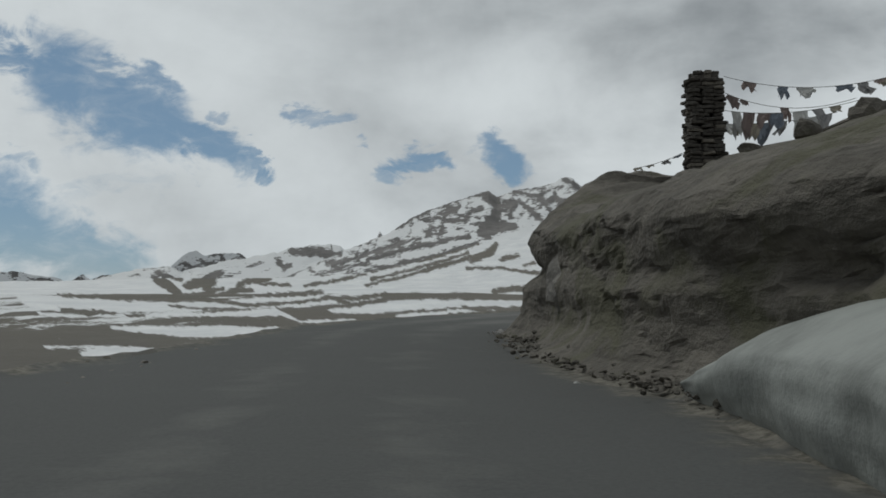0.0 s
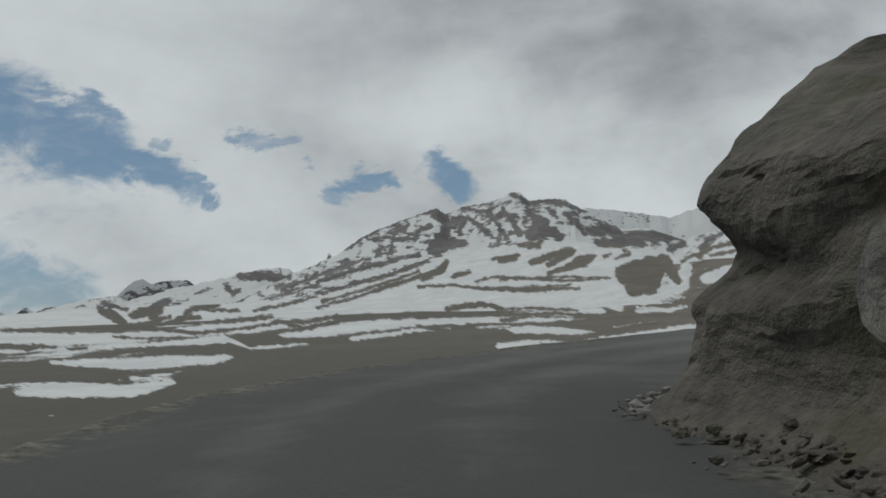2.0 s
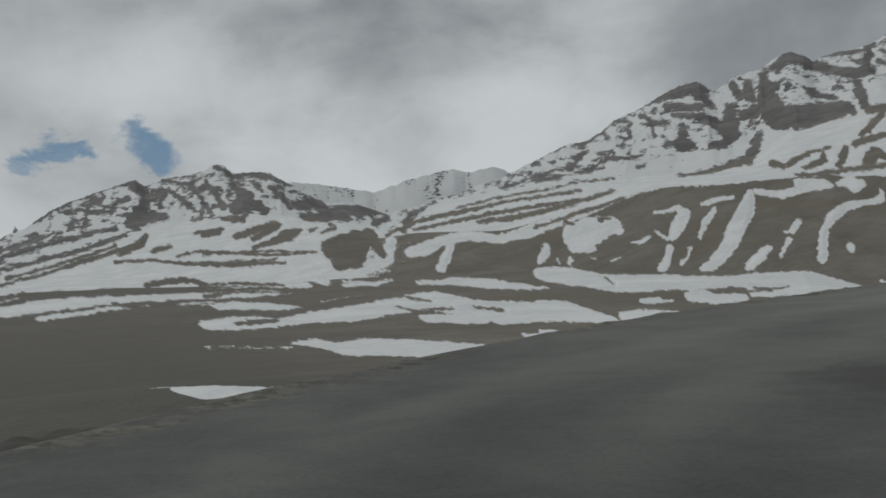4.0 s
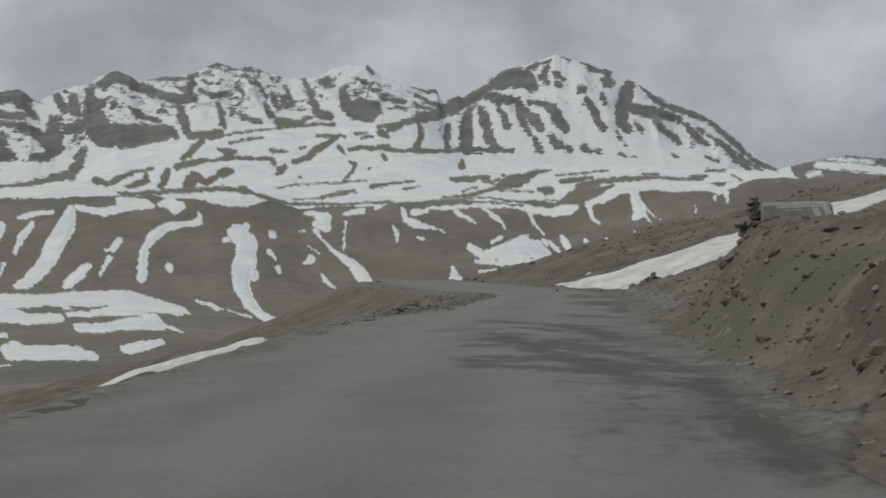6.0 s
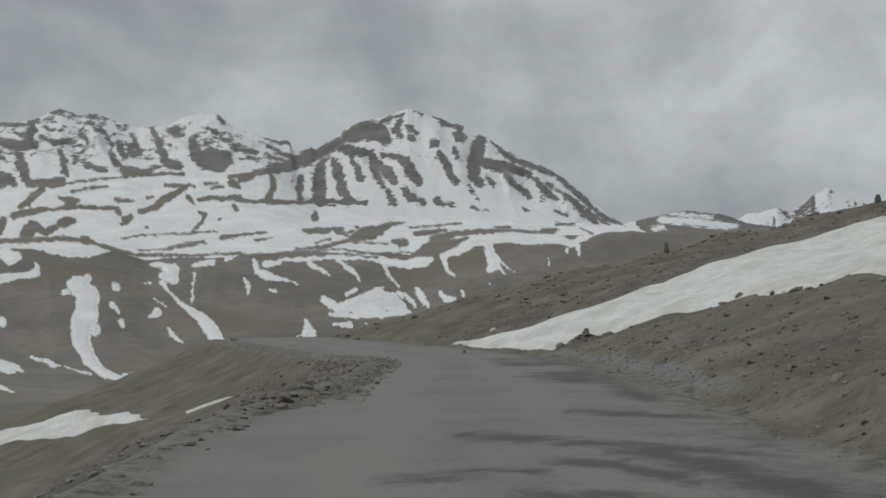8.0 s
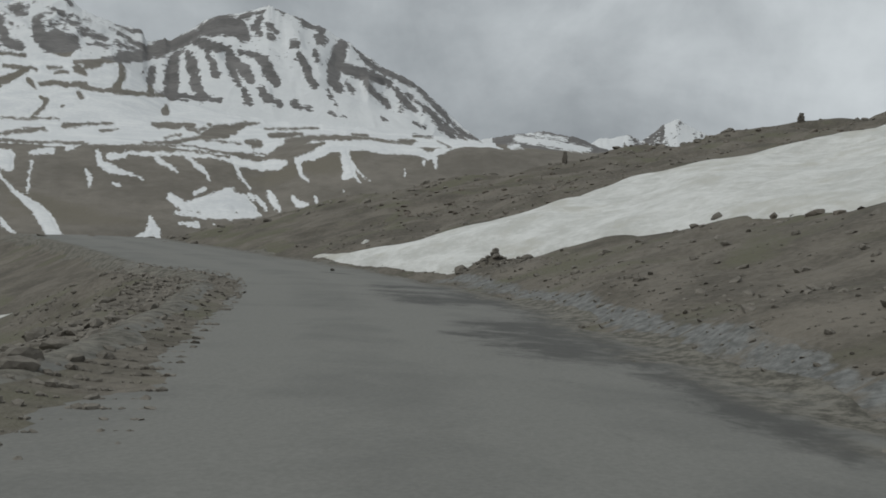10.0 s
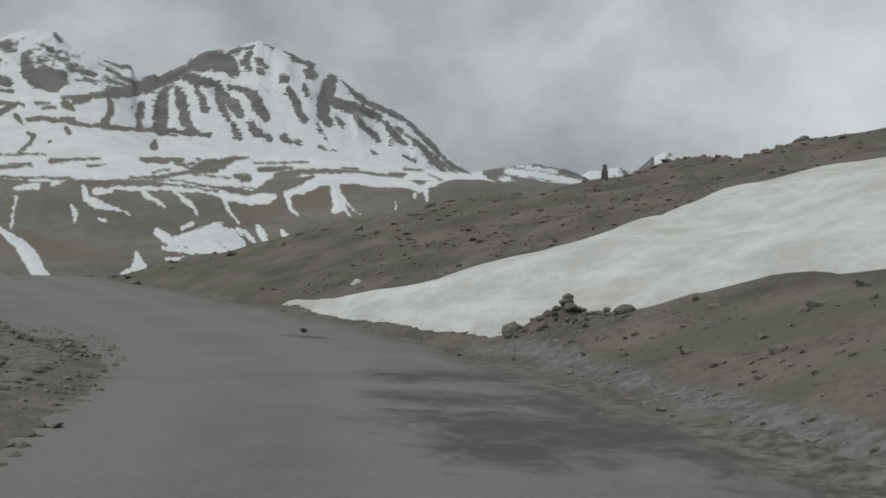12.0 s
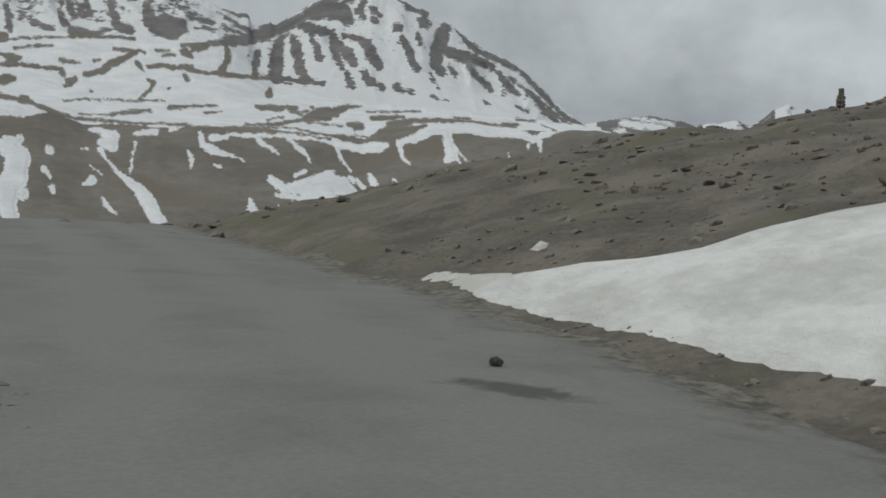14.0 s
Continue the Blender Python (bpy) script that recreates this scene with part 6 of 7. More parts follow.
# ---- helpers for things ----
def part(name, bm, material, parent, label=""):
    """Link a bmesh as one mesh object under a thing or a part."""
    me = bpy.data.meshes.new(name)
    bm.to_mesh(me)
    bm.free()
    me.materials.append(material)
    ob = new(name, me)
    ob.parent = parent
    if label:
        ob["label"] = label
    return ob


def height(x, y):
    return float(near_ground(np.array([float(x)]), np.array([float(y)]))[0])


def boulder_mesh(seed, size=(1, 1, 1), levels=2, rough=0.35, flat=0.0):
    """A broken stone: a ball cut by planes and roughened."""
    rnd = random.Random(seed)
    bm = bmesh.new()
    bmesh.ops.create_icosphere(bm, subdivisions=levels, radius=1.0)
    cuts = []
    for _ in range(9):
        n = Vector((rnd.gauss(0, 1), rnd.gauss(0, 1), rnd.gauss(0, 1))).normalized()
        cuts.append((n, rnd.uniform(0.55, 0.9)))
    off = Vector((seed * 3.1, seed * 1.7, 0))
    for v in bm.verts:
        for n, d in cuts:
            over = v.co.dot(n) - d
            if over > 0:
                v.co -= n * over * 0.9
        v.co *= 1 + rough * 0.5 * noise.noise(v.co * 1.7 + off) + rough * 0.2 * noise.noise(v.co * 4.5 + off)
        v.co = Vector((v.co.x * size[0], v.co.y * size[1], v.co.z * size[2]))
        if v.co.z < -flat * size[2] and flat > 0:
            v.co.z = -flat * size[2]
    return bm


def mesh_arrays(bm):
    bm.verts.ensure_lookup_table()
    v = np.array([q.co[:] for q in bm.verts])
    f = np.array([[q.index for q in p.verts] for p in bm.faces])
    bm.free()
    return v, f


STONES = [mesh_arrays(boulder_mesh(900 + k, (1, rr, zz), 1 if k % 2 else 2)) for k, (rr, zz) in enumerate([(0.8, 0.5), (0.7, 0.6), (0.9, 0.4), (0.6, 0.55), (0.85, 0.35), (0.75, 0.7)])]
STONES_SMALL = [mesh_arrays(boulder_mesh(950 + k, (1, rr, zz), 1)) for k, (rr, zz) in enumerate([(0.8, 0.5), (0.7, 0.6), (0.9, 0.35), (0.6, 0.5)])]


def scatter(name, words, xs, ys, sizes, material, seed, kinds=None, sink=0.25, lift=None):
    """Loose stones lying on the ground, too many to count: one mesh."""
    kinds = kinds or STONES_SMALL
    rng = np.random.default_rng(seed)
    zs = (on_mesh(xs, ys) if np.hypot(xs - CX, ys - CY).max() < 95 else near_ground(xs, ys)) if lift is None else lift
    vs, fs, base = [], [], 0
    for x, y, z, s in zip(xs, ys, zs, sizes):
        v, f = kinds[rng.integers(len(kinds))]
        a, tilt = rng.uniform(0, 6.28), rng.normal(0, 0.25)
        q = v * s
        c, d = math.cos(a), math.sin(a)
        q = np.stack([q[:, 0] * c - q[:, 1] * d, q[:, 0] * d + q[:, 1] * c, q[:, 2] + q[:, 0] * tilt], 1)
        vs.append(q + (x, y, z + s * (0.5 - sink) * 0.2))
        fs.append(f + base)
        base += len(v)
    ob = mesh_object(name, np.concatenate(vs), np.concatenate(fs), material, smooth=False)
    return tagged(ob, words, "stones", kind="stuff")


def along(run, lat):
    """World x, y of places given along and beside the road."""
    i = np.clip(np.searchsorted(RUN, run), 0, len(RUN) - 1)
    return LINE[i, 0] + WAY[i, 1] * lat, LINE[i, 1] - WAY[i, 0] * lat


def slab_mesh(seed, sx, sy, sz):
    rnd = random.Random(seed)
    bm = bmesh.new()
    bmesh.ops.create_cube(bm, size=1.0)
    for v in bm.verts:
        v.co = Vector((v.co.x * sx * rnd.uniform(0.82, 1.1), v.co.y * sy * rnd.uniform(0.82, 1.1), v.co.z * sz * rnd.uniform(0.8, 1.1)))
    bmesh.ops.bevel(bm, geom=bm.edges[:], offset=min(sx, sy, sz) * 0.14, segments=1, affect="EDGES")
    return bm


# ---- the rock outcrop in the bend ----
def rock_outcrop():
    foot = spline([(8.0, -8, 0), (6.6, 0, 0), (5.4, 6, 0), (4.1, 11.5, 0), (3.15, 15.5, 0), (2.7, 18.5, 0), (2.45, 21.5, 0), (2.3, 24.2, 0), (2.2, 26.4, 0), (2.5, 28.2, 0), (3.6, 29.8, 0), (5.6, 31.0, 0), (9, 32.6, 0), (15, 35.5, 0)], 0.22)[:, :2]
    way = np.gradient(foot, axis=0)
    way /= np.linalg.norm(way, axis=1)[:, None]
    inward = np.stack([way[:, 1], -way[:, 0]], 1)
    # section: how far in from the foot, and how high
    section = np.array([(-0.7, -0.5), (-0.5, 0.03), (-0.2, 0.22), (0.0, 0.5), (0.10, 0.9), (0.02, 1.3), (0.12, 1.65), (0.06, 2.0), (0.0, 2.3), (0.10, 2.6), (0.42, 2.9), (0.95, 3.15), (1.6, 3.35), (2.5, 3.58),
                        (3.8, 3.98), (5.5, 4.6), (8.0, 5.2), (12.0, 5.9), (17.0, 6.4), (21.0, 5.6), (24.0, 2.5)])
    k = np.linspace(0, len(section) - 1, 110)
    off = np.interp(k, np.arange(len(section)), section[:, 0])
    hgt = np.interp(k, np.arange(len(section)), section[:, 1])
    n = len(foot)
    run = np.arange(n) * 0.22
    S, K = np.meshgrid(run, k, indexing="ij")
    low = (0.75 + 0.25 * ss(0, 22, S)) * (1 - 0.45 * ss(run[-1] - 14, run[-1], S))
    big = fbm(S * 0.28, K * 0.22, 3, 201)
    beds = fbm(S * 0.22 + 3, K * 0.45 + S * 0.06, 3, 203)
    step = np.floor(beds * 5) / 5
    crack = -np.exp(-np.abs(fbm(S * 0.5, K * 0.3 - S * 0.15, 3, 206)) * 22)
    fine = fbm(S * 1.2, K * 0.7, 4, 205)
    wall = np.exp(-((K - 6) / 5.0) ** 2)
    D = off[None, :] + wall * (0.30 * big + 0.13 * step + 0.07 * fine - 0.11 * crack) + 0.25 * (1 - wall) * big
    D = D - 0.5 * np.exp(-((foot[:, 1:2] - 27.5) / 1.3) ** 2) * (1 - ss(1.10, 1.50, hgt))[None, :]
    D = D + 0.3 * ss(0.15, 0.35, fbm(S * 0.22 + 9, K * 0.3, 2, 207)) * np.exp(-((K - 4.5) / 2.2) ** 2)
    H = hgt[None, :] * low + 0.14 * fine * ss(1, 4, K) + 0.16 * fbm(S * 0.35, K * 0.5, 3, 209) * ss(8, 13, K) + 0.10 * fbm(S * 1.1, K * 1.6, 3, 211) * ss(8, 12, K)
    x = foot[:, 0:1] + inward[:, 0:1] * D
    y = foot[:, 1:2] + inward[:, 1:2] * D
    H = H + 0.9 * np.exp(-((y - 28.1) / 1.6) ** 2) * np.exp(-((D - 1.9) / 1.35) ** 2) - 0.32 * np.exp(-((y - 23.4) / 2.6) ** 2) * ss(8, 12, K)
    v = np.stack([x, y, H], -1).reshape(-1, 3)
    thing = new("rock_outcrop")
    thing.location = (2.2, 26, 0)
    v = v - np.array([2.2, 26, 0])
    f = grid_faces(n, len(k))
    f = f if np.cross(v[f[9000, 1]] - v[f[9000, 0]], v[f[9000, 2]] - v[f[9000, 0]])[0] < 0 else f[:, ::-1]
    mesh_object("rock_face", v, f, ROCK, thing, smooth=False)
    # broken blocks along the foot, a pale block in the face
    rnd = random.Random(5)
    for q in range(40):
        i = int((0.36 + 0.46 * q / 40) * n)
        s = rnd.uniform(0.04, 0.13)
        bm = boulder_mesh(300 + q, (s * 1.5, s * 1.1, s * 0.45), 2)
        ob = part("block", bm, ROCK, thing)
        d = rnd.uniform(-0.75, -0.1)
        ob.location = (foot[i, 0] + inward[i, 0] * d - 2.2, foot[i, 1] + inward[i, 1] * d - 26, 0.02 + s * 0.2 + 0.5 * max(d + 0.5, 0))
        ob.rotation_euler = (rnd.gauss(0, 0.2), rnd.gauss(0, 0.2), rnd.uniform(0, 6))
    # broken lumps standing on the crest
    for q, (px, py, pz, s) in enumerate(((7.7, 22.7, 4.62, 0.40), (8.9, 22.4, 4.9, 0.5), (8.0, 23.6, 4.7, 0.32), (9.9, 24.0, 5.2, 0.5), (6.9, 24.2, 4.4, 0.28))):
        ob = part("lump", boulder_mesh(360 + q, (s, s * 0.8, s * 0.75), 2, 0.5), ROCK, thing)
        ob.location = (px - 2.2, py - 26, pz)
    bm = boulder_mesh(7, (0.42, 0.95, 0.80), 3, 0.7)
    ob = part("pale_block", bm, WEATHERED, thing, "paler weathered rock block")
    ob.location, ob.rotation_euler = (0.50, -2.6, 1.3), (0.16, -0.05, 0.06)
    return tagged(thing, "dark overhanging rock outcrop rising beside the road", "rock")


rock_outcrop()


# ---- stacked stone pillar and prayer flags on the outcrop ----
def stone_pillar(x, y, z, width, tall, courses, seed, words, across=3, name="cairn"):
    thing = new(name)
    thing.location = (x, y, z)
    rnd = random.Random(seed)
    shared = []
    for k in range(6):
        bm = slab_mesh(seed + k, 1, 1, 1)
        me = bpy.data.meshes.new("slab")
        bm.to_mesh(me)
        bm.free()
        me.materials.append(STONE if k == 3 or width < 0.6 else DARK_STONE)
        shared.append(me)
    layer = tall / courses
    for c in range(courses):
        w = width * (1.0 - 0.12 * c / courses) * rnd.uniform(0.93, 1.06)
        if c >= courses - 2:
            w *= 0.7
        for i in range(across):
            for j in range(across):
                if across > 2 and 0 < i < across - 1 and 0 < j < across - 1 and c < courses - 1:
                    continue
                ob = new("slab", rnd.choice(shared))
                ob.parent = thing
                s = w / across
                ob.scale = (s * rnd.uniform(0.95, 1.35), s * rnd.uniform(0.95, 1.35), layer * rnd.uniform(0.9, 1.15))
                ob.location = ((i - (across - 1) / 2) * s + rnd.gauss(0, 0.03 * w), (j - (across - 1) / 2) * s + rnd.gauss(0, 0.03 * w), (c + 0.5) * layer)
                ob.rotation_euler = (rnd.gauss(0, 0.07), rnd.gauss(0, 0.07), rnd.gauss(0, 0.3))
    return tagged(thing, words, "cairn")


stone_pillar(6.46, 26.6, 4.0, 0.92, 2.58, 27, 40, "tall square pillar of stacked dark slate slabs")


def cloth(name, colour, thin=0.0):
    m = surface(name, tuple(0.75 * q for q in colour), colour, 3.0, 30.0, 0.9, 0.2)
    if thin:
        # light shines through thin cloth
        n = m.node_tree
        glow = node(n, "ShaderNodeBsdfTranslucent", Color=(*colour, 1))
        mix = node(n, "ShaderNodeMixShader", Fac=thin)
        link(n, n.nodes["Principled BSDF"].outputs[0], mix.inputs[1])
        link(n, glow.outputs[0], mix.inputs[2])
        link(n, mix.outputs[0], n.nodes["Material Output"].inputs[0])
    return m


FLAG_CLOTH = [cloth("flag_grey", (0.50, 0.50, 0.505), 0.5), cloth("flag_white", (0.74, 0.74, 0.73), 0.5), cloth("flag_blue", (0.38, 0.42, 0.48), 0.5), cloth("flag_red", (0.45, 0.38, 0.36), 0.5), cloth("flag_straw", (0.60, 0.57, 0.50), 0.5)]
CORD = surface("cord", (0.12, 0.11, 0.10), (0.2, 0.19, 0.17), 5, 50, 0.9, 0)


def flag_string(a, b, sag, count, size, seed, words, gaps=0.0):
    thing = new("prayer_flag_string")
    thing.location = a
    rnd = random.Random(seed)
    a, b = Vector(a), Vector(b)
    at = lambda f: (b - a) * f + Vector((0, 0, -sag * 4 * f * (1 - f)))
    bm = bmesh.new()
    rings = []
    for k in range(25):
        p = at(k / 24)
        rings.append([bm.verts.new(p + Vector((0, 0.008 * math.cos(t), 0.008 * math.sin(t)))) for t in (0, 2.1, 4.2)])
    for r0, r1 in zip(rings, rings[1:]):
        for i in range(3):
            bm.faces.new((r0[i], r0[(i + 1) % 3], r1[(i + 1) % 3], r1[i]))
    part("cord", bm, CORD, thing)
    for k in range(count):
        if rnd.random() < gaps:
            continue
        f = (k + 0.5 + rnd.uniform(-0.2, 0.2)) / count
        wide = rnd.uniform(0.25, 0.48)
        p, q = at(max(f - wide / count, 0)), at(min(f + wide / count, 1))
        drop = size * rnd.uniform(0.35, 1.25)
        swing = Vector((rnd.gauss(0, 0.16), rnd.gauss(0, 0.16), 0)) * size * 2
        torn = [rnd.uniform(0.45, 1.2) for _ in range(6)]
        bm = bmesh.new()
        grid = []
        for i in range(5):
            row = []
            for j in range(6):
                top = p.lerp(q, j / 5)
                ripple = 0.06 * math.sin(j * 1.6 + i * 1.3 + seed + k)
                row.append(bm.verts.new(top + Vector((0.03 * math.sin(i * 1.7 + k), ripple * i / 4, -drop * torn[j] * i / 4)) + swing * (i / 4) ** 1.5))
            grid.append(row)
        for i in range(4):
            for j in range(5):
                bm.faces.new((grid[i][j], grid[i][j + 1], grid[i + 1][j + 1], grid[i + 1][j]))
        bmesh.ops.solidify(bm, geom=bm.faces[:], thickness=0.006)
        part("flag", bm, FLAG_CLOTH[rnd.randrange(5)], thing)
    return tagged(thing, words, "prayer flags", group="prayer flag strings")


flag_string((6.9, 26.4, 6.45), (10.6, 24.4, 6.2), 0.32, 10, 0.24, 3, "string of faded prayer flags tied to the stone pillar", 0.45)
flag_string((6.9, 26.4, 6.05), (9.3, 24.2, 5.55), 0.30, 9, 0.26, 5, "sagging string of tattered prayer flags by the pillar", 0.4)
flag_string((6.95, 26.5, 5.62), (9.6, 24.8, 5.6), 0.16, 8, 0.62, 8, "row of torn grey prayer cloths hanging low", 0.12)
flag_string((6.9, 26.9, 5.35), (9.4, 25.6, 5.45), 0.10, 8, 0.55, 12, "row of long ragged cloths hanging beside the pillar", 0.2)
flag_string((6.0, 27.0, 4.62), (4.9, 27.6, 4.30), 0.05, 4, 0.10, 15, "short string of pale flags over the rock edge")


# ---- heaps and single stones ----
def stone_heap(x, y, width, tall, count, seed, words, top=True):
    """A heap of stones with a stack on its crown."""
    thing = new("stone_heap")
    base = height(x, y) - 0.06
    thing.location = (x, y, base)
    rnd = random.Random(seed)
    shared = []
    for k in range(6):
        bm = boulder_mesh(seed * 10 + k, (1, 0.8, 0.6), 2)
        me = bpy.data.meshes.new("stone")
        bm.to_mesh(me)
        bm.free()
        me.materials.append(STONE)
        shared.append(me)
    # the earth body of the heap
    g = np.linspace(-1, 1, 33)
    gx, gy = np.meshgrid(g, g)
    d = np.hypot(gx, gy * 1.2)
    lie = on_mesh(x + gx * width / 2, y + gy * width / 2) - base
    body = -0.4 + (tall + 0.4) * (1 - d) * (1 + 0.10 * fbm(gx * 2.5, gy * 2.5, 3, seed)) + 0.06 * fbm(gx * 7, gy * 7, 3, seed + 1)
    body = np.where(d > 0.96, np.minimum(body, lie - 0.08), body)
    v = np.stack([gx * width / 2, gy * width / 2, body], -1).reshape(-1, 3)
    mesh_object("heap_body", v, up_facing(v, grid_faces(33, 33)), EARTH, thing)
    for k in range(count):
        f = rnd.random() ** 0.6
        a = rnd.uniform(0, 6.28)
        s = rnd.uniform(0.04, 0.10) * (1.3 if k < 6 else 1)
        ob = new("stone", rnd.choice(shared))
        ob.parent = thing
        px, py = f * math.cos(a) * width / 2, f * math.sin(a) * width / 2 / 1.2
        level = -0.4 + (tall + 0.4) * (1 - f)
        ob.location = (px, py, max(level + 0.02, float(on_mesh(np.array([x + px]), np.array([y + py]))[0]) - base + 0.02))
        ob.scale = (s, s, s)
        ob.rotation_euler = (rnd.gauss(0, 0.4), rnd.gauss(0, 0.4), a)
    if top:
        for k, (s, up) in enumerate(((0.17, -0.02), (0.14, 0.05))):
            ob = new("top_stone", shared[k])
            ob.parent = thing
            ob.location, ob.scale = (0.02 * k, 0, tall + up), (s, s, s)
    return tagged(thing, words, "stone heap")


stone_heap(56.3, 62.75, 2.8, 0.39, 90, 60, "brown stone heap crowned with a small stack of stones")


def loose_stone(name, x, y, size, seed, words, material=STONE, sink=0.3, z=None):
    bm = boulder_mesh(seed, size, 2)
    ob = part(name, bm, material, None)
    ob.location = (x, y, (height(x, y) if z is None else z) + size[2] * (1 - 2 * sink) * 0.8)
    ob.rotation_euler = (0, 0, seed * 1.3)
    return tagged(ob, words, "stone", group="stones beside the road" if name == "stone" else "")


loose_stone("boulder", 55.9, 63.6, (0.28, 0.24, 0.2), 71, "brown rounded boulder beside the stone heap", STONE, 0.35)
loose_stone("stone", 55.53, 67.69, (0.07, 0.06, 0.06), 72, "small dark stone lying on the road", DARK_STONE, 0.1, z=-0.07)
loose_stone("stone", 1.95, 15.6, (0.09, 0.07, 0.06), 73, "small pale stone at the foot of the outcrop", cloth("pale_stone", (0.5, 0.5, 0.48)), 0.1)
loose_stone("boulder", 53.1, 56.0, (0.2, 0.18, 0.18), 74, "brown boulder at the edge of the snow bank")
loose_stone("boulder", 57.6, 60.7, (0.2, 0.16, 0.13), 75, "brown boulder standing out of the snow bank")
loose_stone("boulder", 27.75, 47.5, (0.20, 0.17, 0.14), 76, "squat brown boulder on top of the cut bank", STONE, 0.45)
loose_stone("boulder", 27.3, 46.9, (0.17, 0.15, 0.13), 77, "brown boulder on top of the cut bank", STONE, 0.45)
loose_stone("boulder", 38.6, 61.9, (0.16, 0.13, 0.12), 78, "grey boulder on the road's outer shoulder")

# larger broken stones that stand out of the rubble
rnd = random.Random(31)
for k in range(26):
    px, py = along(np.array([rnd.uniform(72, 99)]), np.array([-rnd.uniform(2.6, 4.6)]))
    s = rnd.uniform(0.10, 0.22)
    loose_stone("stone", float(px[0]), float(py[0]), (s, s * rnd.uniform(0.6, 0.9), s * rnd.uniform(0.45, 0.75)), 400 + k, "broken grey stone in the rubble of the outer shoulder")
for k in range(16):
    px, py = along(np.array([rnd.uniform(74, 104)]), np.array([rnd.uniform(6, 20)]))
    s = rnd.uniform(0.10, 0.24)
    loose_stone("stone", float(px[0]), float(py[0]), (s, s * rnd.uniform(0.6, 0.9), s * rnd.uniform(0.45, 0.7)), 440 + k, "brown stone half sunk in the hillside")

# small standing cairns on the ridge
for px, py, w, tall, seed, words in ((91.2, 56.2, 0.36, 0.62, 81, "small distant cairn on the ridge"), (85.1, 68.4, 0.26, 0.85, 82, "slim upright cairn on the ridge crest")):
    stone_pillar(px, py, height(px, py) - 0.12, w, tall, 7, seed, words, 2)


# ---- low painted parapet block on the cut bank ----
CONCRETE = surface("weathered_concrete", (0.25, 0.24, 0.22), (0.40, 0.385, 0.355), 1.5, 9.0, 0.9, 0.4)
WHITE_PAINT = surface("white_paint", (0.46, 0.46, 0.44), (0.66, 0.66, 0.63), 4.0, 30.0, 0.8, 0.1)


def parapet_block(x, y, yaw):
    thing = new("parapet_block")
    base = height(x, y) - 0.06
    thing.location = (x, y, base)
    thing.rotation_euler = (0, 0, radians(yaw))
    c, d = math.cos(radians(yaw)), math.sin(radians(yaw))
    ground_at = lambda px: float(on_mesh(np.array([x + c * px]), np.array([y + d * px]))[0]) - base
    bm = slab_mesh(91, 1.28, 0.45, 0.5)
    for v in bm.verts:
        v.co.x -= 0.04
        v.co.z = v.co.z + 0.25 if v.co.z > 0 else v.co.z - 0.05
    part("block", bm, CONCRETE, thing)

    def strip(px, pz, wide, tall, lean, label):
        bm = bmesh.new()
        bmesh.ops.create_cube(bm, size=1.0)
        for v in bm.verts:
            v.co = Vector((v.co.x * wide + px - lean * v.co.z, v.co.y * 0.475, v.co.z * tall + pz))
        part("painted_stripe", bm, WHITE_PAINT, thing, label)
    strip(0.33, 0.37, 0.10, 0.24, 0.10, "worn white paint stripe")
    strip(0.51, 0.37, 0.10, 0.24, 0.10, "worn white paint stripe")
    # two lines of faded writing, no longer readable
    strip(-0.06, 0.41, 0.56, 0.022, 0.0, "faded line of writing")
    strip(-0.10, 0.36, 0.44, 0.018, 0.0, "faded line of writing")
    rnd = random.Random(93)
    for k, (px, pz, sx, sz) in enumerate(((-0.77, 0.06, 0.17, 0.13), (-0.74, 0.19, 0.15, 0.12), (-0.76, 0.30, 0.13, 0.10), (-0.96, 0.03, 0.13, 0.10), (-0.74, 0.40, 0.11, 0.09), (-0.74, 0.48, 0.09, 0.06))):
        ob = part("end_stone", boulder_mesh(93 + k, (sx, 0.2, sz), 2, 0.5), STONE, thing, "rough dark stone")
        ob.location = (px, rnd.uniform(-0.06, 0.06), pz - 0.04 + max(ground_at(-0.8), -0.1))
    return tagged(thing, "low grey parapet block with white painted stripes", "parapet")


parapet_block(27.35, 46.0, -78)


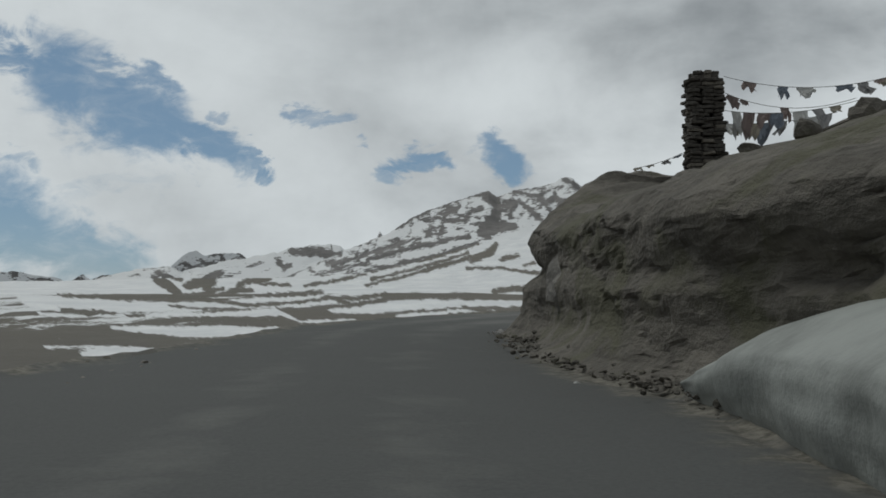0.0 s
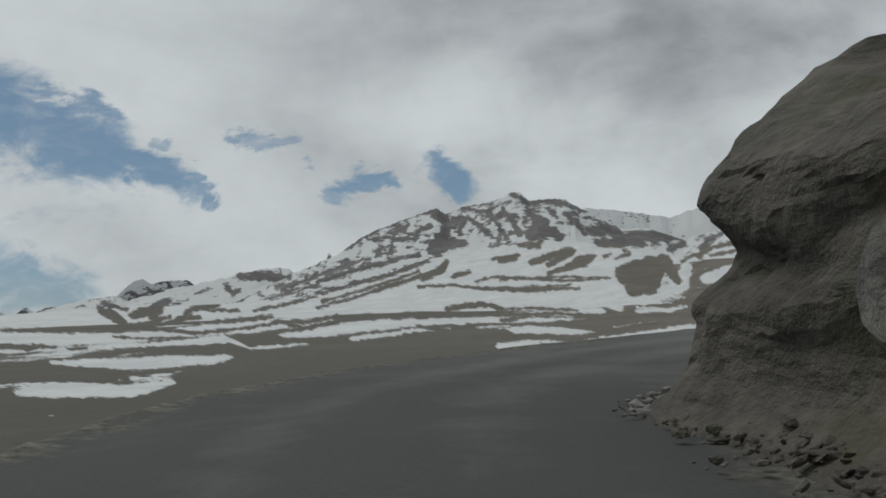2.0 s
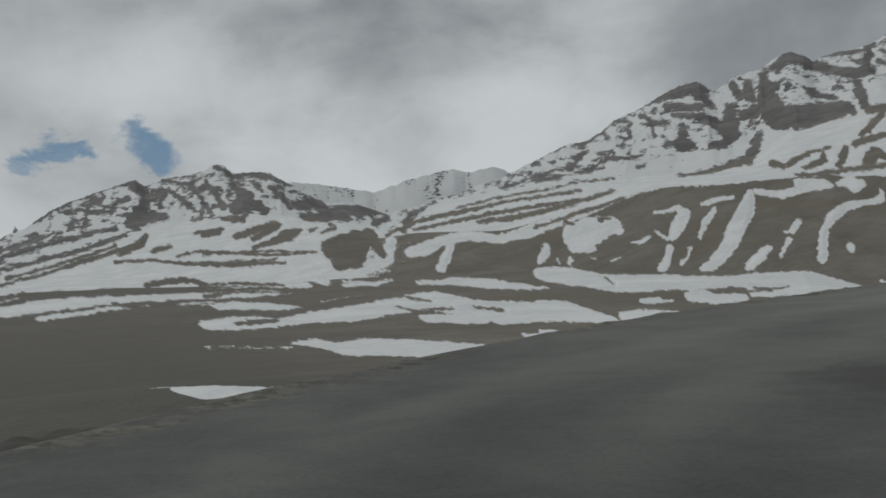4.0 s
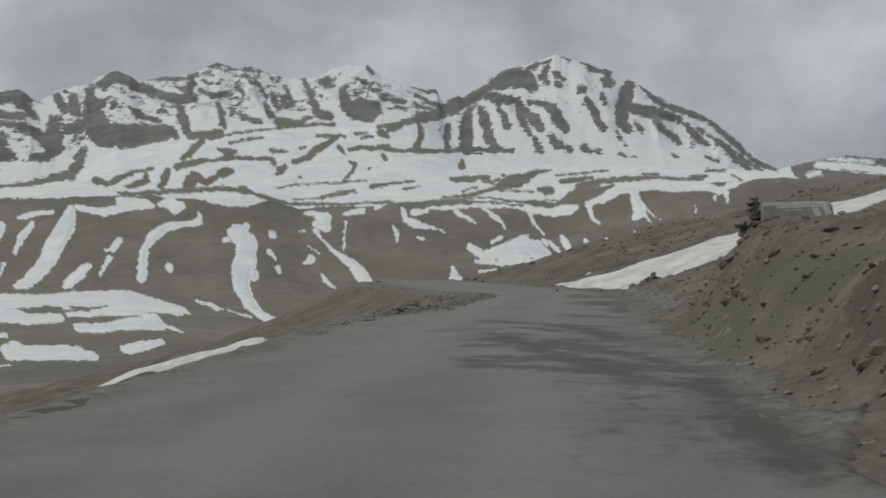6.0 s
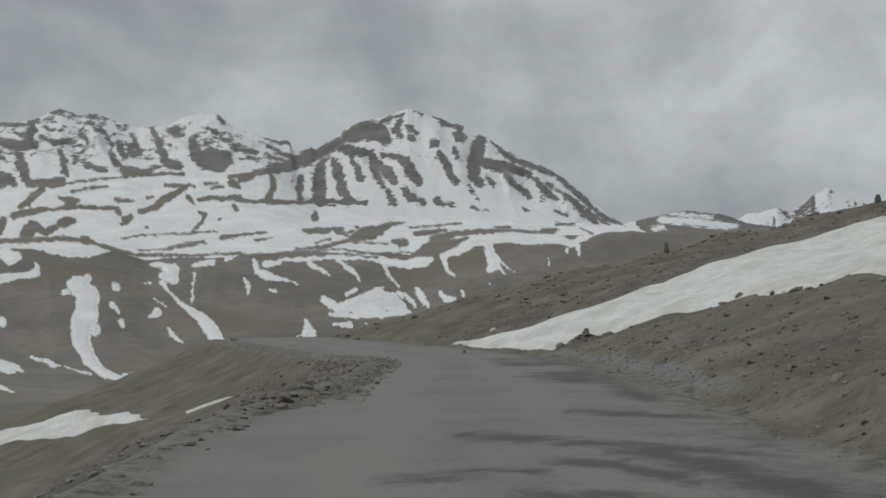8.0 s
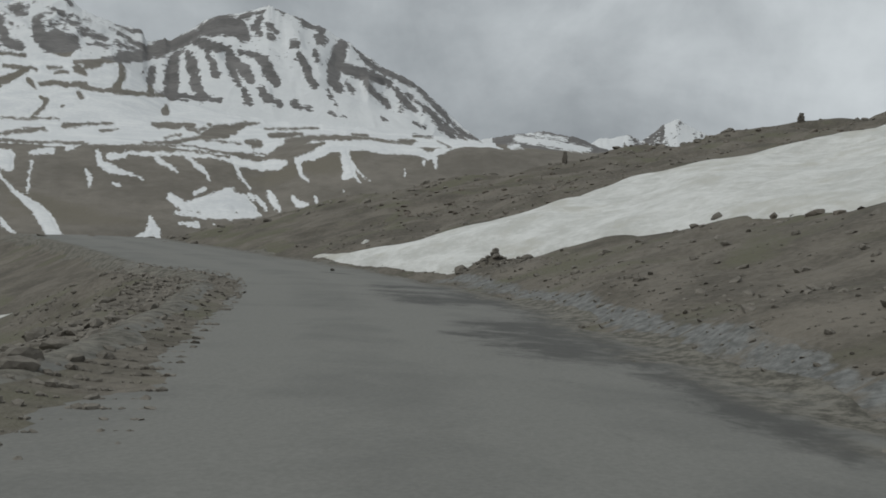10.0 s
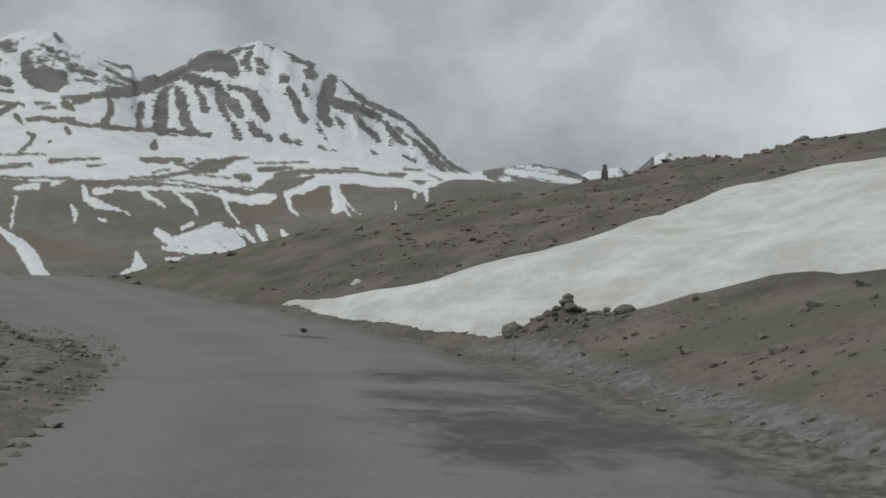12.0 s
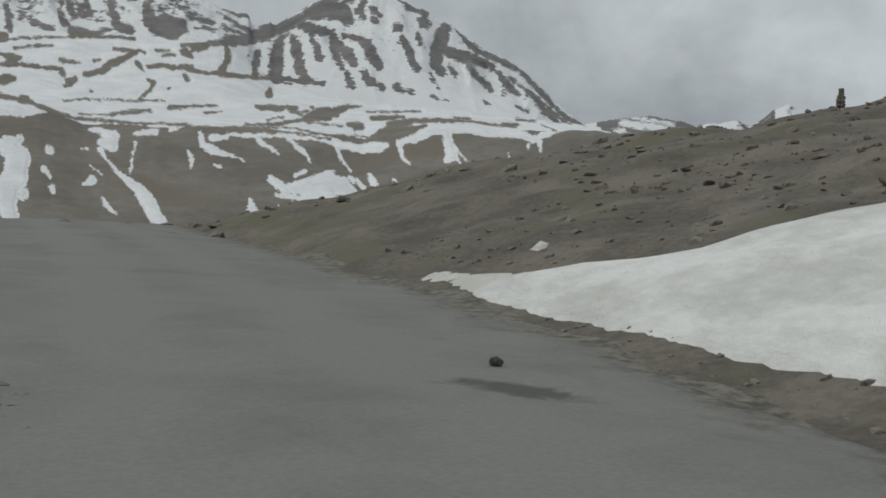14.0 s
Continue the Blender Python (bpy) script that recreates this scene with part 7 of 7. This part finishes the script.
# ---- old snow piled beside the road ----
def roadside_snow():
    n, k = 90, 40
    s = np.linspace(0, 1, n)[:, None]
    a = np.linspace(0, 1, k)[None, :]
    yy = -6 + 21.2 * s
    tall = 1.42 * (1 - ss(0.68, 1.0, s) ** 2.0) * (1 + 0.08 * fbm(yy * 0.5, yy * 0, 3, 221)) + 0.02
    front = 3.05 + 0.12 * fbm(yy * 0.6, yy * 0, 3, 223) + 0.25 * ss(0.9, 1.0, s)
    out = np.interp(a, [0, 0.06, 0.2, 0.32, 0.42, 0.5, 0.62, 0.76, 1.0], [0.22, 0.12, 0.0, -0.05, 0.0, 0.16, 0.5, 1.05, 4.5])
    up = np.interp(a, [0, 0.06, 0.2, 0.32, 0.42, 0.5, 0.62, 0.76, 1.0], [-0.15, 0.0, 0.22, 0.44, 0.57, 0.66, 0.82, 0.97, 1.12])
    x = front + out * (0.35 + 0.65 * tall / 1.3) + 0.09 * fbm(yy * 0.5, a * 3, 3, 225)
    z = (up + 0.07 * fbm(yy * 0.7, yy * 0, 2, 228) * np.sin(np.pi * a)) * tall + 0.02 * fbm(yy * 0.9, a * 4, 2, 227)
    v = np.stack([x, yy + 0 * a, z], -1).reshape(-1, 3)
    f = grid_faces(n, k)
    ob = mesh_object("snow_bank", v, f if np.cross(v[f[500, 1]] - v[f[500, 0]], v[f[500, 2]] - v[f[500, 0]])[0] < 0 else f[:, ::-1], SHADED_DIRTY_SNOW)
    return tagged(ob, "dirty snow bank with shade in its grey, undercut along the road edge", "snow bank")


roadside_snow()


# ---- loose stones, too many to count ----
def strew(name, words, count, run, lat, size, material, seed, kinds=None):
    rng = np.random.default_rng(seed)
    r = rng.uniform(*run, count)
    s = lat[0] + (lat[1] - lat[0]) * rng.random(count) ** 1.4
    x, y = along(r, s)
    d = size[0] * (size[1] / size[0]) ** (rng.random(count) ** 2.2)
    return scatter(name, words, x, y, d, material, seed, kinds)


strew("shoulder_rubble", "heap of grey rubble along the outer shoulder", 2200, (64, 102), (-2.9, -7), (0.03, 0.15), STONE, 11)
strew("shoulder_rubble", "broken grey stones slid onto the road's edge", 900, (74, 101), (-2.3, -4.4), (0.04, 0.15), STONE, 18)
strew("road_grit", "small stones strewn along the road's outer edge", 1500, (72, 101), (-1.6, -3.0), (0.018, 0.09), STONE, 19)
strew("shoulder_rubble", "scattered stones along the outer shoulder", 900, (2, 62), (-3.5, -9), (0.025, 0.16), STONE, 12)
strew("ditch_rubble", "grey stones washed into the ditch", 2200, (52, 108), (3.0, 6.4), (0.02, 0.10), STONE, 13)
strew("hillside_stones", "brown stones scattered over the hillside", 3600, (62, 112), (5, 34), (0.03, 0.17), STONE, 14)
strew("hillside_rocks", "flat brown rocks lying in ledges across the hillside", 800, (86, 118), (10, 34), (0.06, 0.27), EARTH_ROCK, 20, STONES)
strew("bank_rocks", "brown rocks breaking out of the cut bank", 260, (48, 66), (4.0, 6.0), (0.04, 0.19), EARTH_ROCK, 24, STONES)
strew("bank_stones", "stones sticking out of the cut bank", 800, (44, 68), (3.5, 7.5), (0.025, 0.11), STONE, 15)
strew("road_gravel", "loose gravel lying on the road", 700, (0, 108), (-3.3, 3.3), (0.012, 0.035), STONE, 16)
rng = np.random.default_rng(17)
t_ridge = rng.uniform(-28, 26, 420)
off = rng.normal(0, 2.2, 420)
scatter("ridge_stones", "broken rocks along the crest of the ridge", 86.8 + 0.466 * t_ridge + 0.885 * off, 69.3 - 0.885 * t_ridge + 0.466 * off, 0.09 * 4.6 ** (rng.random(420) ** 2), STONE, 17, STONES)

# small stones fallen from the outcrop
rng = np.random.default_rng(23)
fall_y = rng.uniform(6, 30, 900)
fall_x = np.interp(fall_y, [6, 11.5, 15.5, 18.5, 21.5, 24.2, 26.4, 28.2, 29.8], [5.4, 4.1, 3.15, 2.7, 2.45, 2.3, 2.2, 2.5, 3.6]) - 0.15 - np.abs(rng.normal(0, 0.42, 900))
scatter("fallen_stones", "small dark stones fallen from the rock face", fall_x, fall_y, 0.025 * 5.0 ** (rng.random(900) ** 2), ROCK, 23, lift=0.08 + 0.25 * np.clip(0.5 - np.abs(fall_x - np.interp(fall_y, [6, 11.5, 15.5, 18.5, 21.5, 24.2, 26.4, 28.2, 29.8], [5.4, 4.1, 3.15, 2.7, 2.45, 2.3, 2.2, 2.5, 3.6])), 0, 0.5))
rng = np.random.default_rng(29)
flat_y = rng.uniform(27.2, 31.5, 130)
flat_x = np.interp(flat_y, [27, 28.5, 30, 31.5], [1.75, 1.9, 2.6, 4.2]) + rng.normal(0, 0.28, 130)
scatter("pale_stones", "flat pale stones lying at the road's inner edge", flat_x, flat_y, 0.04 * 4.5 ** (rng.random(130) ** 1.5), PALE_ROCK, 29, lift=0.07 + 0 * flat_x)
